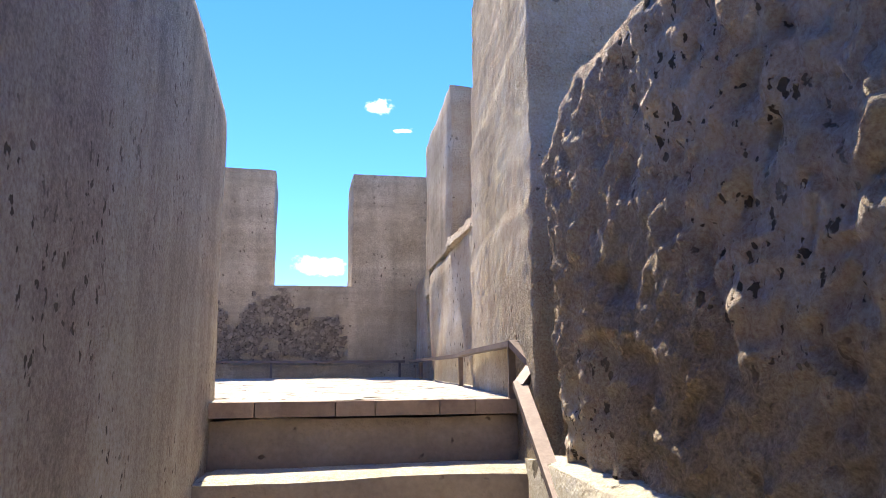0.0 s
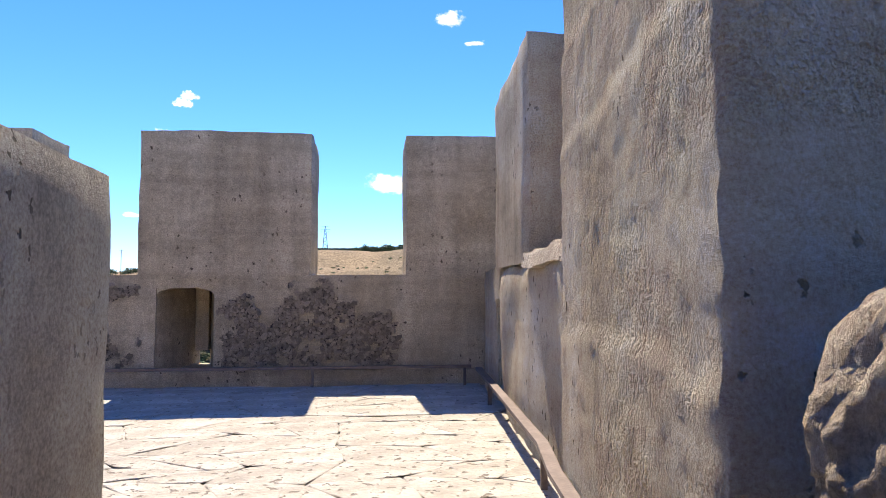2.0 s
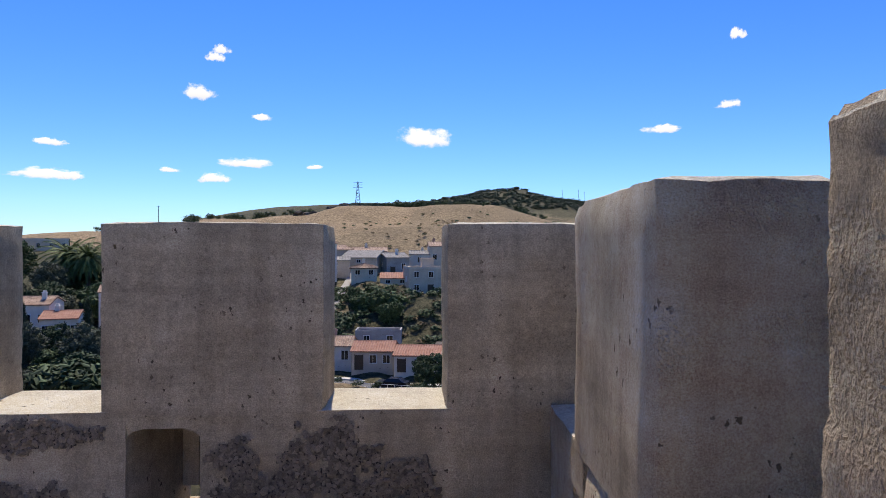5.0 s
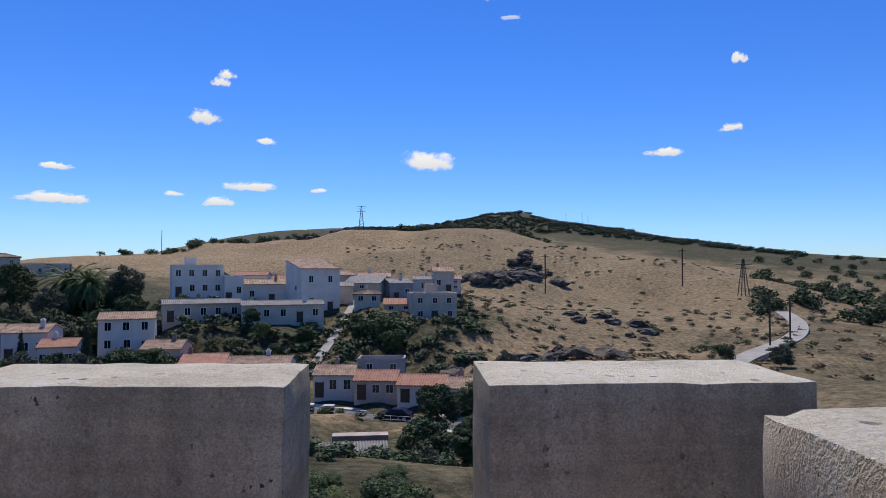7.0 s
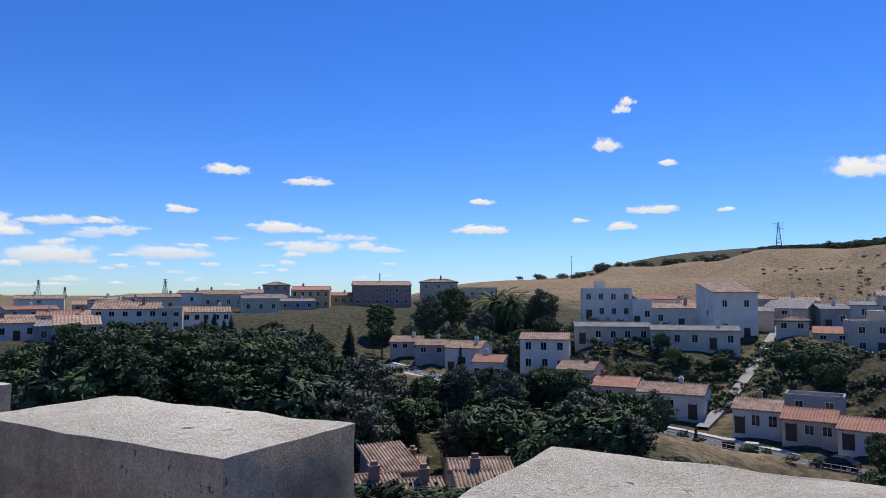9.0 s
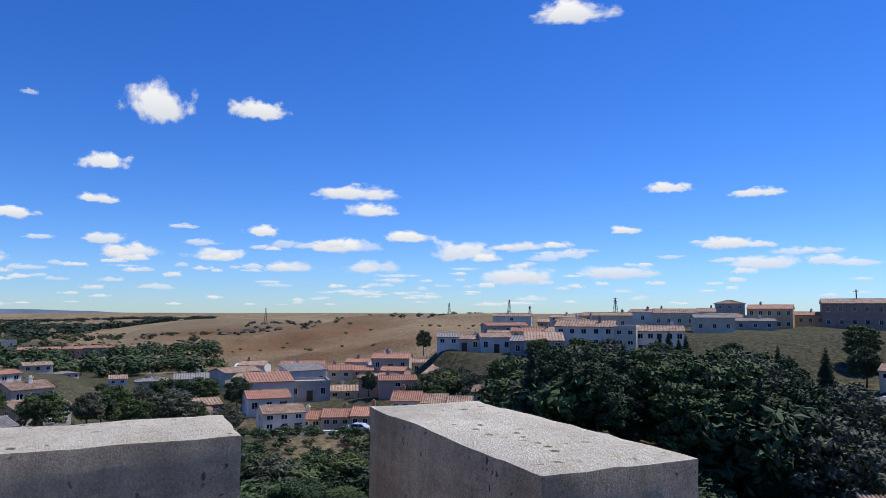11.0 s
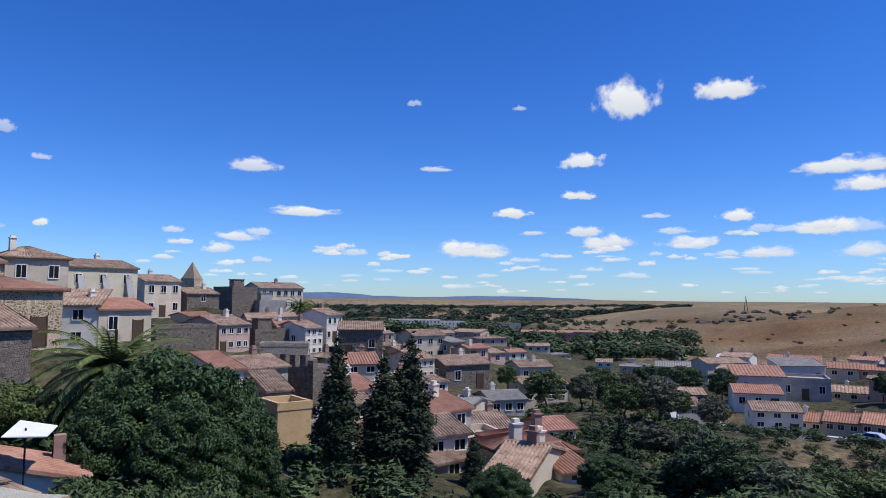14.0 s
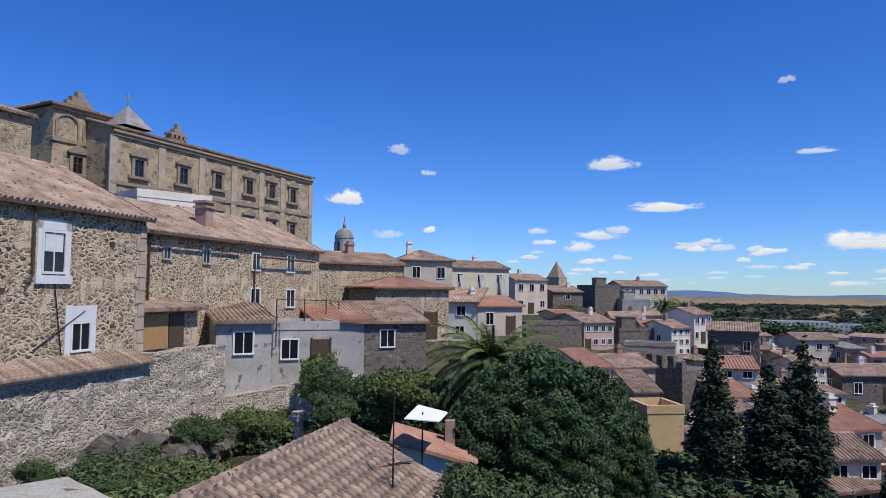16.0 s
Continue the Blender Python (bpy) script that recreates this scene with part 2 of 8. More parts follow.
# town walls
surface("white", (0.66, 0.595, 0.50), (0.80, 0.735, 0.63), 0.5, 0.9, 0.15, 12, (0.45, 0.43, 0.40), 1.6, 0.70, per_object=0.05)
surface("cream", (0.52, 0.425, 0.315), (0.68, 0.58, 0.445), 0.5, 0.9, 0.2, 12, (0.33, 0.28, 0.22), 1.5, 0.68, per_object=0.10)
surface("grey", (0.30, 0.28, 0.26), (0.44, 0.42, 0.39), 0.5, 0.9, 0.2, 12, (0.22, 0.20, 0.18), 1.5, 0.66, per_object=0.12)
surface("ochre", (0.50, 0.33, 0.16), (0.62, 0.44, 0.24), 0.5, 0.9, 0.2, 12, (0.36, 0.24, 0.13), 1.3, 0.66)
surface("ochrepale", (0.58, 0.50, 0.34), (0.68, 0.60, 0.44), 0.5, 0.9, 0.2, 12, (0.40, 0.33, 0.22), 1.3, 0.66)
surface("pink", (0.50, 0.33, 0.25), (0.60, 0.43, 0.34), 0.5, 0.9, 0.2, 12, (0.38, 0.25, 0.19), 1.3, 0.67)
surface("brick", (0.30, 0.18, 0.13), (0.42, 0.29, 0.23), 0.8, 0.9, 0.2, 14, per_object=0.1)
surface("render", (0.33, 0.30, 0.26), (0.52, 0.49, 0.44), 0.8, 0.95, 0.3, 14, (0.20, 0.17, 0.14), 2.0, 0.62)
rubble("stone", [(0.10, 0.078, 0.055), (0.40, 0.30, 0.19), (0.22, 0.165, 0.11), (0.52, 0.40, 0.26), (0.15, 0.12, 0.09)], (0.66, 0.515, 0.345), 3.8, 0.24, 1.0, plaster=(0.68, 0.53, 0.355), cover=0.52)
rubble("ruinstone", [(0.20, 0.16, 0.12), (0.52, 0.43, 0.325), (0.36, 0.285, 0.21), (0.60, 0.51, 0.395)], (0.60, 0.505, 0.385), 4.6, 0.22, 1.0, plaster=(0.62, 0.53, 0.415), cover=0.53)
rubble("darkstone", [(0.10, 0.085, 0.07), (0.24, 0.20, 0.165), (0.17, 0.14, 0.115), (0.30, 0.26, 0.21)], (0.20, 0.165, 0.13), 3.4, 0.07, 0.8)
rubble("palace", [(0.30, 0.225, 0.14), (0.48, 0.37, 0.235), (0.38, 0.29, 0.185), (0.20, 0.15, 0.10)], (0.50, 0.39, 0.25), 2.4, 0.08, 0.7, plaster=(0.50, 0.385, 0.24), cover=0.50)
surface("dressed_stone", (0.38, 0.30, 0.21), (0.52, 0.43, 0.32), 1.5, 0.9, 0.3, 20)
surface("dark_dressed", (0.24, 0.185, 0.13), (0.36, 0.28, 0.20), 1.5, 0.9, 0.3, 20)
# roofs
surface("tile", (0.21, 0.138, 0.098), (0.47, 0.345, 0.255), 0.9, 0.92, 0.4, 9, (0.12, 0.088, 0.07), 3.2, 0.62, (0.35, 0.24, 0.17), per_object=0.14)
surface("red", (0.32, 0.155, 0.10), (0.45, 0.255, 0.18), 0.9, 0.9, 0.4, 9, (0.26, 0.14, 0.10), 3.0, 0.66, per_object=0.14)
surface("greyroof", (0.20, 0.185, 0.17), (0.33, 0.31, 0.285), 0.9, 0.92, 0.3, 9, (0.14, 0.125, 0.115), 3.0, 0.64)
surface("flatroof", (0.36, 0.29, 0.24), (0.50, 0.42, 0.36), 0.8, 0.9, 0.2, 9)
surface("whiteroof", (0.72, 0.72, 0.72), (0.82, 0.82, 0.82), 0.6, 0.6, 0.1, 9)
surface("near_tile", (0.18, 0.126, 0.088), (0.40, 0.315, 0.235), 2.2, 0.93, 0.5, 30, (0.11, 0.09, 0.075), 8, 0.58, (0.30, 0.205, 0.145), per_object=0.3)
# openings and fittings
surface("frame_white", (0.66, 0.65, 0.62), (0.78, 0.77, 0.74), 2, 0.6, 0.05, 20)
surface("wood_dark", (0.06, 0.038, 0.025), (0.12, 0.08, 0.05), 3, 0.6, 0.15, 30, stretch=(6, 6, 1))
surface("wood_board", (0.34, 0.19, 0.075), (0.46, 0.28, 0.12), 3, 0.7, 0.15, 30, stretch=(6, 6, 1))
surface("door_blue", (0.03, 0.06, 0.16), (0.05, 0.09, 0.22), 2, 0.5, 0.05, 20)
surface("iron", (0.03, 0.03, 0.03), (0.07, 0.065, 0.06), 4, 0.5, 0.1, 40, metal=0.6)
surface("asphalt", (0.10, 0.10, 0.10), (0.16, 0.155, 0.15), 0.3, 0.9, 0.2, 20)
surface("concrete", (0.42, 0.40, 0.36), (0.56, 0.53, 0.48), 0.4, 0.9, 0.2, 16)
surface("street_steps", (0.26, 0.24, 0.21), (0.38, 0.355, 0.32), 0.4, 0.9, 0.2, 16)
surface("awning", (0.74, 0.73, 0.70), (0.82, 0.81, 0.79), 2, 0.7, 0.1, 20)
surface("car_dark", (0.012, 0.015, 0.022), (0.02, 0.024, 0.034), 2, 0.25, 0.0, 20, metal=0.3)
surface("car_light", (0.62, 0.63, 0.65), (0.70, 0.71, 0.73), 2, 0.25, 0.0, 20, metal=0.3)
surface("rubber", (0.015, 0.015, 0.015), (0.03, 0.03, 0.03), 4, 0.8, 0.1, 30)
surface("boulder", (0.055, 0.047, 0.038), (0.20, 0.168, 0.13), 0.7, 0.95, 0.9, 6, (0.06, 0.052, 0.045), 2.0, 0.60, dist=0.2)
# blue of the aerial haze painted into the far ridge's colour
surface("hills_haze", (0.10, 0.155, 0.26), (0.13, 0.19, 0.30), 0.002, 1.0, 0.0, 0.01)
# plants
surface("leaf_dark", (0.030, 0.050, 0.020), (0.084, 0.118, 0.047), 0.25, 0.75, 0.0, 3, island=0.45)
surface("leaf_mid", (0.040, 0.066, 0.022), (0.112, 0.152, 0.054), 0.3, 0.75, 0.0, 3, island=0.45, per_object=0.0)
surface("leaf_garden", (0.026, 0.052, 0.016), (0.082, 0.128, 0.040), 0.3, 0.55, 0.0, 3, island=0.55)
surface("leaf_far", (0.026, 0.046, 0.026), (0.058, 0.085, 0.050), 0.05, 0.8, 0.0, 3, island=0.4)
surface("leaf_dry", (0.13, 0.095, 0.050), (0.29, 0.215, 0.115), 0.2, 0.9, 0.0, 3, island=0.4)
surface("leaf_light", (0.085, 0.115, 0.032), (0.15, 0.175, 0.060), 0.4, 0.75, 0.0, 3, island=0.4)
surface("leaf_olive", (0.075, 0.085, 0.050), (0.135, 0.140, 0.090), 0.3, 0.8, 0.0, 3, island=0.45)
surface("leaf_cypress", (0.026, 0.038, 0.020), (0.055, 0.072, 0.036), 0.3, 0.85, 0.0, 3, island=0.45)
surface("bark", (0.07, 0.052, 0.038), (0.14, 0.11, 0.085), 3, 0.95, 0.5, 20)
glass = bpy.data.materials.new("window_glass"); glass.use_nodes = True; MATS["window_glass"] = glass
gp = glass.node_tree.nodes["Principled BSDF"]; gp.inputs["Base Color"].default_value = (0.012, 0.014, 0.017, 1); gp.inputs["Roughness"].default_value = 0.08

ground_mat = bpy.data.materials.new("ground_cover"); ground_mat.use_nodes = True; MATS["ground_cover"] = ground_mat
n, l = ground_mat.node_tree.nodes, ground_mat.node_tree.links
gpr = n["Principled BSDF"]; gpr.inputs["Roughness"].default_value = 0.95; gpr.inputs["Specular IOR Level"].default_value = 0.1
at = n.new("ShaderNodeAttribute"); at.attribute_name = "dryness"
tc = n.new("ShaderNodeTexCoord")
n1 = n.new("ShaderNodeTexNoise"); n1.inputs["Scale"].default_value = 0.05; n1.inputs["Detail"].default_value = 12; n1.inputs["Roughness"].default_value = 0.7
n2 = n.new("ShaderNodeTexNoise"); n2.inputs["Scale"].default_value = 0.9; n2.inputs["Detail"].default_value = 8; n2.inputs["Roughness"].default_value = 0.75
for k in (n1, n2):
    l.new(tc.outputs["Object"], k.inputs["Vector"])
grass = n.new("ShaderNodeValToRGB"); grass.color_ramp.elements[0].color, grass.color_ramp.elements[1].color = (0.13, 0.092, 0.052, 1), (0.42, 0.312, 0.185, 1)
grass.color_ramp.elements[0].position, grass.color_ramp.elements[1].position = 0.36, 0.62
l.new(n2.outputs[0], grass.inputs[0])
scrub = n.new("ShaderNodeValToRGB"); scrub.color_ramp.elements[0].color, scrub.color_ramp.elements[1].color = (0.040, 0.042, 0.022, 1), (0.19, 0.165, 0.095, 1)
scrub.color_ramp.elements[0].position, scrub.color_ramp.elements[1].position = 0.40, 0.68
l.new(n2.outputs[0], scrub.inputs[0])
dm = n.new("ShaderNodeMath"); dm.operation = 'MULTIPLY_ADD'; dm.inputs[1].default_value = 0.7; l.new(n1.outputs[0], dm.inputs[0]); l.new(at.outputs["Fac"], dm.inputs[2])
dc = n.new("ShaderNodeMapRange"); dc.inputs[1].default_value, dc.inputs[2].default_value = 0.72, 0.98; l.new(dm.outputs[0], dc.inputs[0])
gm = n.new("ShaderNodeMix"); gm.data_type = 'RGBA'; l.new(dc.outputs[0], gm.inputs[0]); l.new(scrub.outputs[0], gm.inputs[6]); l.new(grass.outputs[0], gm.inputs[7])
brown = n.new("ShaderNodeMapRange"); brown.inputs[1].default_value, brown.inputs[2].default_value = 1.1, 1.6; l.new(at.outputs["Fac"], brown.inputs[0])
soil = n.new("ShaderNodeMix"); soil.data_type = 'RGBA'; soil.blend_type = 'MULTIPLY'; soil.inputs[7].default_value = (0.72, 0.55, 0.44, 1); l.new(brown.outputs[0], soil.inputs[0]); l.new(gm.outputs[2], soil.inputs[6])
tint = n.new("ShaderNodeMix"); tint.data_type = 'RGBA'; tint.blend_type = 'OVERLAY'; tint.inputs[0].default_value = 0.5; l.new(soil.outputs[2], tint.inputs[6]); l.new(n1.outputs[0], tint.inputs[7])
plots = n.new("ShaderNodeTexVoronoi"); plots.inputs["Scale"].default_value = 0.006; l.new(tc.outputs["Object"], plots.inputs["Vector"])
pn = n.new("ShaderNodeSeparateColor"); l.new(plots.outputs["Color"], pn.inputs[0])
field = n.new("ShaderNodeValToRGB"); field.color_ramp.elements[0].color, field.color_ramp.elements[1].color = (0.62, 0.66, 0.66, 1), (1.0, 0.98, 0.96, 1); l.new(pn.outputs[0], field.inputs[0])
fm = n.new("ShaderNodeMix"); fm.data_type = 'RGBA'; fm.blend_type = 'MULTIPLY'; fm.inputs[0].default_value = 0.8; l.new(tint.outputs[2], fm.inputs[6]); l.new(field.outputs[0], fm.inputs[7])
l.new(fm.outputs[2], gpr.inputs["Base Color"])
gb = n.new("ShaderNodeBump"); gb.inputs["Strength"].default_value = 0.8; gb.inputs["Distance"].default_value = 0.6; l.new(n2.outputs[0], gb.inputs["Height"]); l.new(gb.outputs[0], gpr.inputs["Normal"])

cloud_mat = bpy.data.materials.new("cloud"); cloud_mat.use_nodes = True; MATS["cloud"] = cloud_mat
n, l = cloud_mat.node_tree.nodes, cloud_mat.node_tree.links
n.remove(n["Principled BSDF"])
tc = n.new("ShaderNodeTexCoord"); oi = n.new("ShaderNodeObjectInfo")
cn = n.new("ShaderNodeTexNoise"); cn.noise_dimensions = '4D'; cn.inputs["Scale"].default_value = 2.6; cn.inputs["Detail"].default_value = 9; cn.inputs["Roughness"].default_value = 0.6
w1 = n.new("ShaderNodeMath"); w1.operation = 'MULTIPLY'; w1.inputs[1].default_value = 37.0; l.new(oi.outputs["Random"], w1.inputs[0]); l.new(w1.outputs[0], cn.inputs["W"])
cm = n.new("ShaderNodeMapping"); cm.inputs["Location"].default_value = (-0.5, -0.36, 0); l.new(tc.outputs["UV"], cm.inputs[0])
cs = n.new("ShaderNodeMapping"); cs.inputs["Scale"].default_value = (2.0, 1.0, 1); l.new(tc.outputs["UV"], cs.inputs[0]); l.new(cs.outputs[0], cn.inputs["Vector"])
sx = n.new("ShaderNodeSeparateXYZ"); l.new(cm.outputs[0], sx.inputs[0])
below = n.new("ShaderNodeMath"); below.operation = 'LESS_THAN'; below.inputs[1].default_value = 0.0; l.new(sx.outputs[1], below.inputs[0])
yk = n.new("ShaderNodeMath"); yk.operation = 'MULTIPLY_ADD'; yk.inputs[1].default_value = 1.3; yk.inputs[2].default_value = 1.8; l.new(below.outputs[0], yk.inputs[0])
ys = n.new("ShaderNodeMath"); ys.operation = 'MULTIPLY'; l.new(sx.outputs[1], ys.inputs[0]); l.new(yk.outputs[0], ys.inputs[1])
xs = n.new("ShaderNodeMath"); xs.operation = 'MULTIPLY'; xs.inputs[1].default_value = 2.2; l.new(sx.outputs[0], xs.inputs[0])
cb = n.new("ShaderNodeCombineXYZ"); l.new(xs.outputs[0], cb.inputs[0]); l.new(ys.outputs[0], cb.inputs[1])
ln = n.new("ShaderNodeVectorMath"); ln.operation = 'LENGTH'; l.new(cb.outputs[0], ln.inputs[0])
ms = n.new("ShaderNodeMath"); ms.operation = 'MULTIPLY_ADD'; ms.inputs[1].default_value = 1.45; l.new(cn.outputs[0], ms.inputs[0])
inv = n.new("ShaderNodeMath"); inv.operation = 'MULTIPLY'; inv.inputs[1].default_value = -1.0; l.new(ln.outputs["Value"], inv.inputs[0]); l.new(inv.outputs[0], ms.inputs[2])
al = n.new("ShaderNodeMapRange"); al.inputs[1].default_value, al.inputs[2].default_value = 0.14, 0.46; al.interpolation_type = 'SMOOTHSTEP'; l.new(ms.outputs[0], al.inputs[0])
od = n.new("ShaderNodeAttribute"); od.attribute_type = 'OBJECT'; od.attribute_name = "density"
am = n.new("ShaderNodeMath"); am.operation = 'MULTIPLY'; l.new(al.outputs[0], am.inputs[0]); l.new(od.outputs["Fac"], am.inputs[1])
# painted shading: grey-blue underside to white top, on cards that glow instead of being sunlit
shade = n.new("ShaderNodeMapRange"); shade.inputs[1].default_value, shade.inputs[2].default_value = -0.35, 0.25; l.new(sx.outputs[1], shade.inputs[0])
cc = n.new("ShaderNodeMix"); cc.data_type = 'RGBA'; cc.inputs[6].default_value = (0.58, 0.63, 0.72, 1); cc.inputs[7].default_value = (1.0, 0.99, 0.97, 1); l.new(shade.outputs[0], cc.inputs[0])
em = n.new("ShaderNodeEmission"); em.inputs[1].default_value = 0.92; l.new(cc.outputs[2], em.inputs[0])
tr = n.new("ShaderNodeBsdfTransparent"); mixs = n.new("ShaderNodeMixShader")
l.new(am.outputs[0], mixs.inputs[0]); l.new(tr.outputs[0], mixs.inputs[1]); l.new(em.outputs[0], mixs.inputs[2]); l.new(mixs.outputs[0], n["Material Output"].inputs[0])


# ---------- builders ----------
def mesh_of(name, verts, faces, material, smooth=False):
    me = bpy.data.meshes.new(name); me.from_pydata(verts, [], faces); me.materials.append(MATS[material])
    if smooth:
        me.polygons.foreach_set("use_smooth", [True] * len(me.polygons))
    return me


def part_of(name, me, parent, place=(0, 0, 0), label="", turn=None):
    ob = new(name, me); ob.parent = parent; ob.location = place
    if turn:
        ob.rotation_euler = turn
    if label:
        ob["label"] = label
    return ob


def box_data(x0, y0, z0, x1, y1, z1):
    v = [(x, y, z) for z in (z0, z1) for y in (y0, y1) for x in (x0, x1)]
    return v, [(0, 2, 3, 1), (4, 5, 7, 6), (0, 1, 5, 4), (2, 6, 7, 3), (0, 4, 6, 2), (1, 3, 7, 5)]


class Shape:
    """Gathers boxes and other pieces of one part into one mesh."""

    def __init__(self):
        self.v, self.f = [], []

    def add(self, v, f):
        k = len(self.v); self.v += [tuple(p) for p in v]; self.f += [tuple(i + k for i in q) for q in f]
        return self

    def box(self, *a):
        return self.add(*box_data(*a))

    def rod(self, a, b, r, n=6):
        a, b = Vector(a), Vector(b); w = (b - a).normalized(); u = w.orthogonal().normalized(); s = w.cross(u)
        v = [tuple(c + (u * math.cos(2 * math.pi * i / n) + s * math.sin(2 * math.pi * i / n)) * r) for c in (a, b) for i in range(n)]
        return self.add(v, [(i, (i + 1) % n, n + (i + 1) % n, n + i) for i in range(n)] + [tuple(range(n - 1, -1, -1)), tuple(range(n, 2 * n))])

    def mesh(self, name, material, smooth=False):
        return mesh_of(name, self.v, self.f, material, smooth)


def rough_block(name, x0, y0, z0, x1, y1, z1, material, wobble=0.012, step=0.12, bevel=0.03, skew=0.0, cap=None, parent=None, seed=0.0, coarse=2.2, grit=0.0, lifts=()):
    """A hand-built masonry block: worn corners, uneven faces, its top face in a second material where given."""
    bm = bmesh.new()
    bmesh.ops.create_cube(bm, size=1)
    bmesh.ops.scale(bm, vec=(x1 - x0, y1 - y0, z1 - z0), verts=bm.verts)
    bmesh.ops.translate(bm, vec=((x0 + x1) / 2, (y0 + y1) / 2, (z0 + z1) / 2), verts=bm.verts)
    for axis, a, b in ((0, x0, x1), (1, y0, y1), (2, z0, z1)):
        k = min(60 if step > 0.03 else 120, max(1, int((b - a) / step)))
        for i in range(1, k):
            co = [0, 0, 0]; no = [0, 0, 0]; co[axis] = a + (b - a) * i / k; no[axis] = 1
            bmesh.ops.bisect_plane(bm, geom=bm.verts[:] + bm.edges[:] + bm.faces[:], plane_co=co, plane_no=no)
    for v in bm.verts:
        p = v.co.copy()
        on = [(abs(p[i] - lo) < 1e-4) - (abs(p[i] - hi) < 1e-4) for i, (lo, hi) in enumerate(((x0, x1), (y0, y1), (z0, z1)))]
        m = sum(1 for o in on if o)
        q = p * coarse + Vector((seed, seed * 0.7, seed * 1.3))
        d = noise.noise_vector(q) * wobble + noise.noise_vector(q * 4.1) * wobble * 0.45
        if grit:
            d += noise.noise_vector(p * 27) * grit * 2.2 + noise.noise_vector(p * 55) * grit
        v.co += d
        if m >= 2 and not (m == 2 and on[2] == 1):
            pull = bevel * (0.45 + 0.5 * noise.noise(q * 3.0) + 0.3)
            v.co += Vector(on) * pull
        for level, proud in lifts:
            if on[0] == 1 and p.z < level + 0.03 * noise.noise((p.y * 3, level, 0)):
                v.co.x -= proud
        v.co.x += skew * p.y
    me = bpy.data.meshes.new(name); bm.normal_update()
    for e in bm.edges:
        e.smooth = e.calc_face_angle(0.0) < 0.6
    for f in bm.faces:
        f.smooth = True
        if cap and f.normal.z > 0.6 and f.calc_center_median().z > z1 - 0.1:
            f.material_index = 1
    bm.to_mesh(me); bm.free()
    me.materials.append(MATS[material])
    if cap:
        me.materials.append(MATS[cap])
    ob = new(name, me)
    if parent:
        ob.parent = parent
    return ob


# ---------- the tower top ----------
TOP, SILL, T = 1.92, 0.87, 0.62
wall_front = tagged(new("wall_front"), kind="structure")
wall_west = tagged(new("wall_west"), kind="structure")
wall_east = tagged(new("wall_east"), kind="structure")
# front parapet with a splayed arrow slit below the second merlon
rough_block("parapet", -6.2, 0, -0.3, 1.42, T, 0.18, "render_plaster", 0.006, 0.2, 0.0, parent=wall_front)
rough_block("parapet", -6.2, 0, 0.18, -1.52, T, SILL, "render_plaster", 0.007, 0.11, 0.006, cap="merlon_cap", parent=wall_front, seed=3)
rough_block("parapet", -1.12, 0, 0.18, 1.42, T, SILL, "render_plaster", 0.007, 0.11, 0.006, cap="merlon_cap", parent=wall_front, seed=5)
rough_block("slit_head", -1.53, 0.004, 0.775, -1.11, T, SILL - 0.02, "render_plaster", 0.006, 0.09, 0.0, parent=wall_front, seed=7)
jamb = Shape()
jamb.add([(-1.53, 0.01, 0.18), (-1.36, T, 0.18), (-1.53, T, 0.18), (-1.53, 0.01, 0.785), (-1.36, T, 0.785), (-1.53, T, 0.785)], [(0, 2, 1), (3, 4, 5), (0, 1, 4, 3), (1, 2, 5, 4), (2, 0, 3, 5)])
jamb.add([(-1.11, 0.01, 0.18), (-1.11, T, 0.18), (-1.28, T, 0.18), (-1.11, 0.01, 0.785), (-1.11, T, 0.785), (-1.28, T, 0.785)], [(0, 2, 1), (3, 4, 5), (0, 1, 4, 3), (1, 2, 5, 4), (2, 0, 3, 5)])
jamb.box(-1.37, T - 0.12, 0.29, -1.27, T - 0.02, 0.785)
part_of("slit_jamb", jamb.mesh("slit_jamb", "render_plaster"), wall_front)
arch = Shape()
for i in range(6):
    a0, a1 = math.pi * i / 6, math.pi * (i + 1) / 6
    xa, xb = -1.32 + 0.20 * math.cos(a0), -1.32 + 0.20 * math.cos(a1)
    za, zb = 0.725 + 0.055 * math.sin(a0), 0.725 + 0.055 * math.sin(a1)
    arch.add([(xa, 0.012, za), (xb, 0.012, zb), (xb, 0.012, 0.785), (xa, 0.012, 0.785), (xa, 0.4, za), (xb, 0.4, zb)], [(0, 1, 2, 3), (0, 4, 5, 1)])
part_of("slit_arch", arch.mesh("slit_arch", "render_plaster"), wall_front)


def merlon(x0, y0, x1, y1, skew=0.0, seed=0.0, top=TOP, parent=None, material="render_plaster"):
    ob = rough_block("merlon", x0, y0 - 0.004, SILL - 0.03, x1, y1, top, material, 0.008, 0.08, 0.013, skew, "merlon_cap", parent, seed)
    return ob


merlon(0.25, 0, 1.42, T, seed=11, parent=wall_front)
merlon(-1.665, 0, -0.43, T, seed=21, parent=wall_front)
merlon(-3.77, 0, -2.395, T, seed=31, parent=wall_front)
merlon(-6.2, 0, -4.59, T, seed=41, parent=wall_front)
# west parapet
rough_block("parapet", -6.2, -9.0, -0.3, -6.2 + T, 0, SILL, "render_plaster", 0.010, 0.16, 0.02, cap="merlon_cap", parent=wall_west, seed=51)
merlon(-6.2, -2.30, -6.2 + T, -0.70, seed=53, parent=wall_west)
merlon(-6.2, -4.20, -6.2 + T, -2.83, seed=57, parent=wall_west)
merlon(-6.2, -6.30, -6.2 + T, -4.95, seed=59, parent=wall_west)
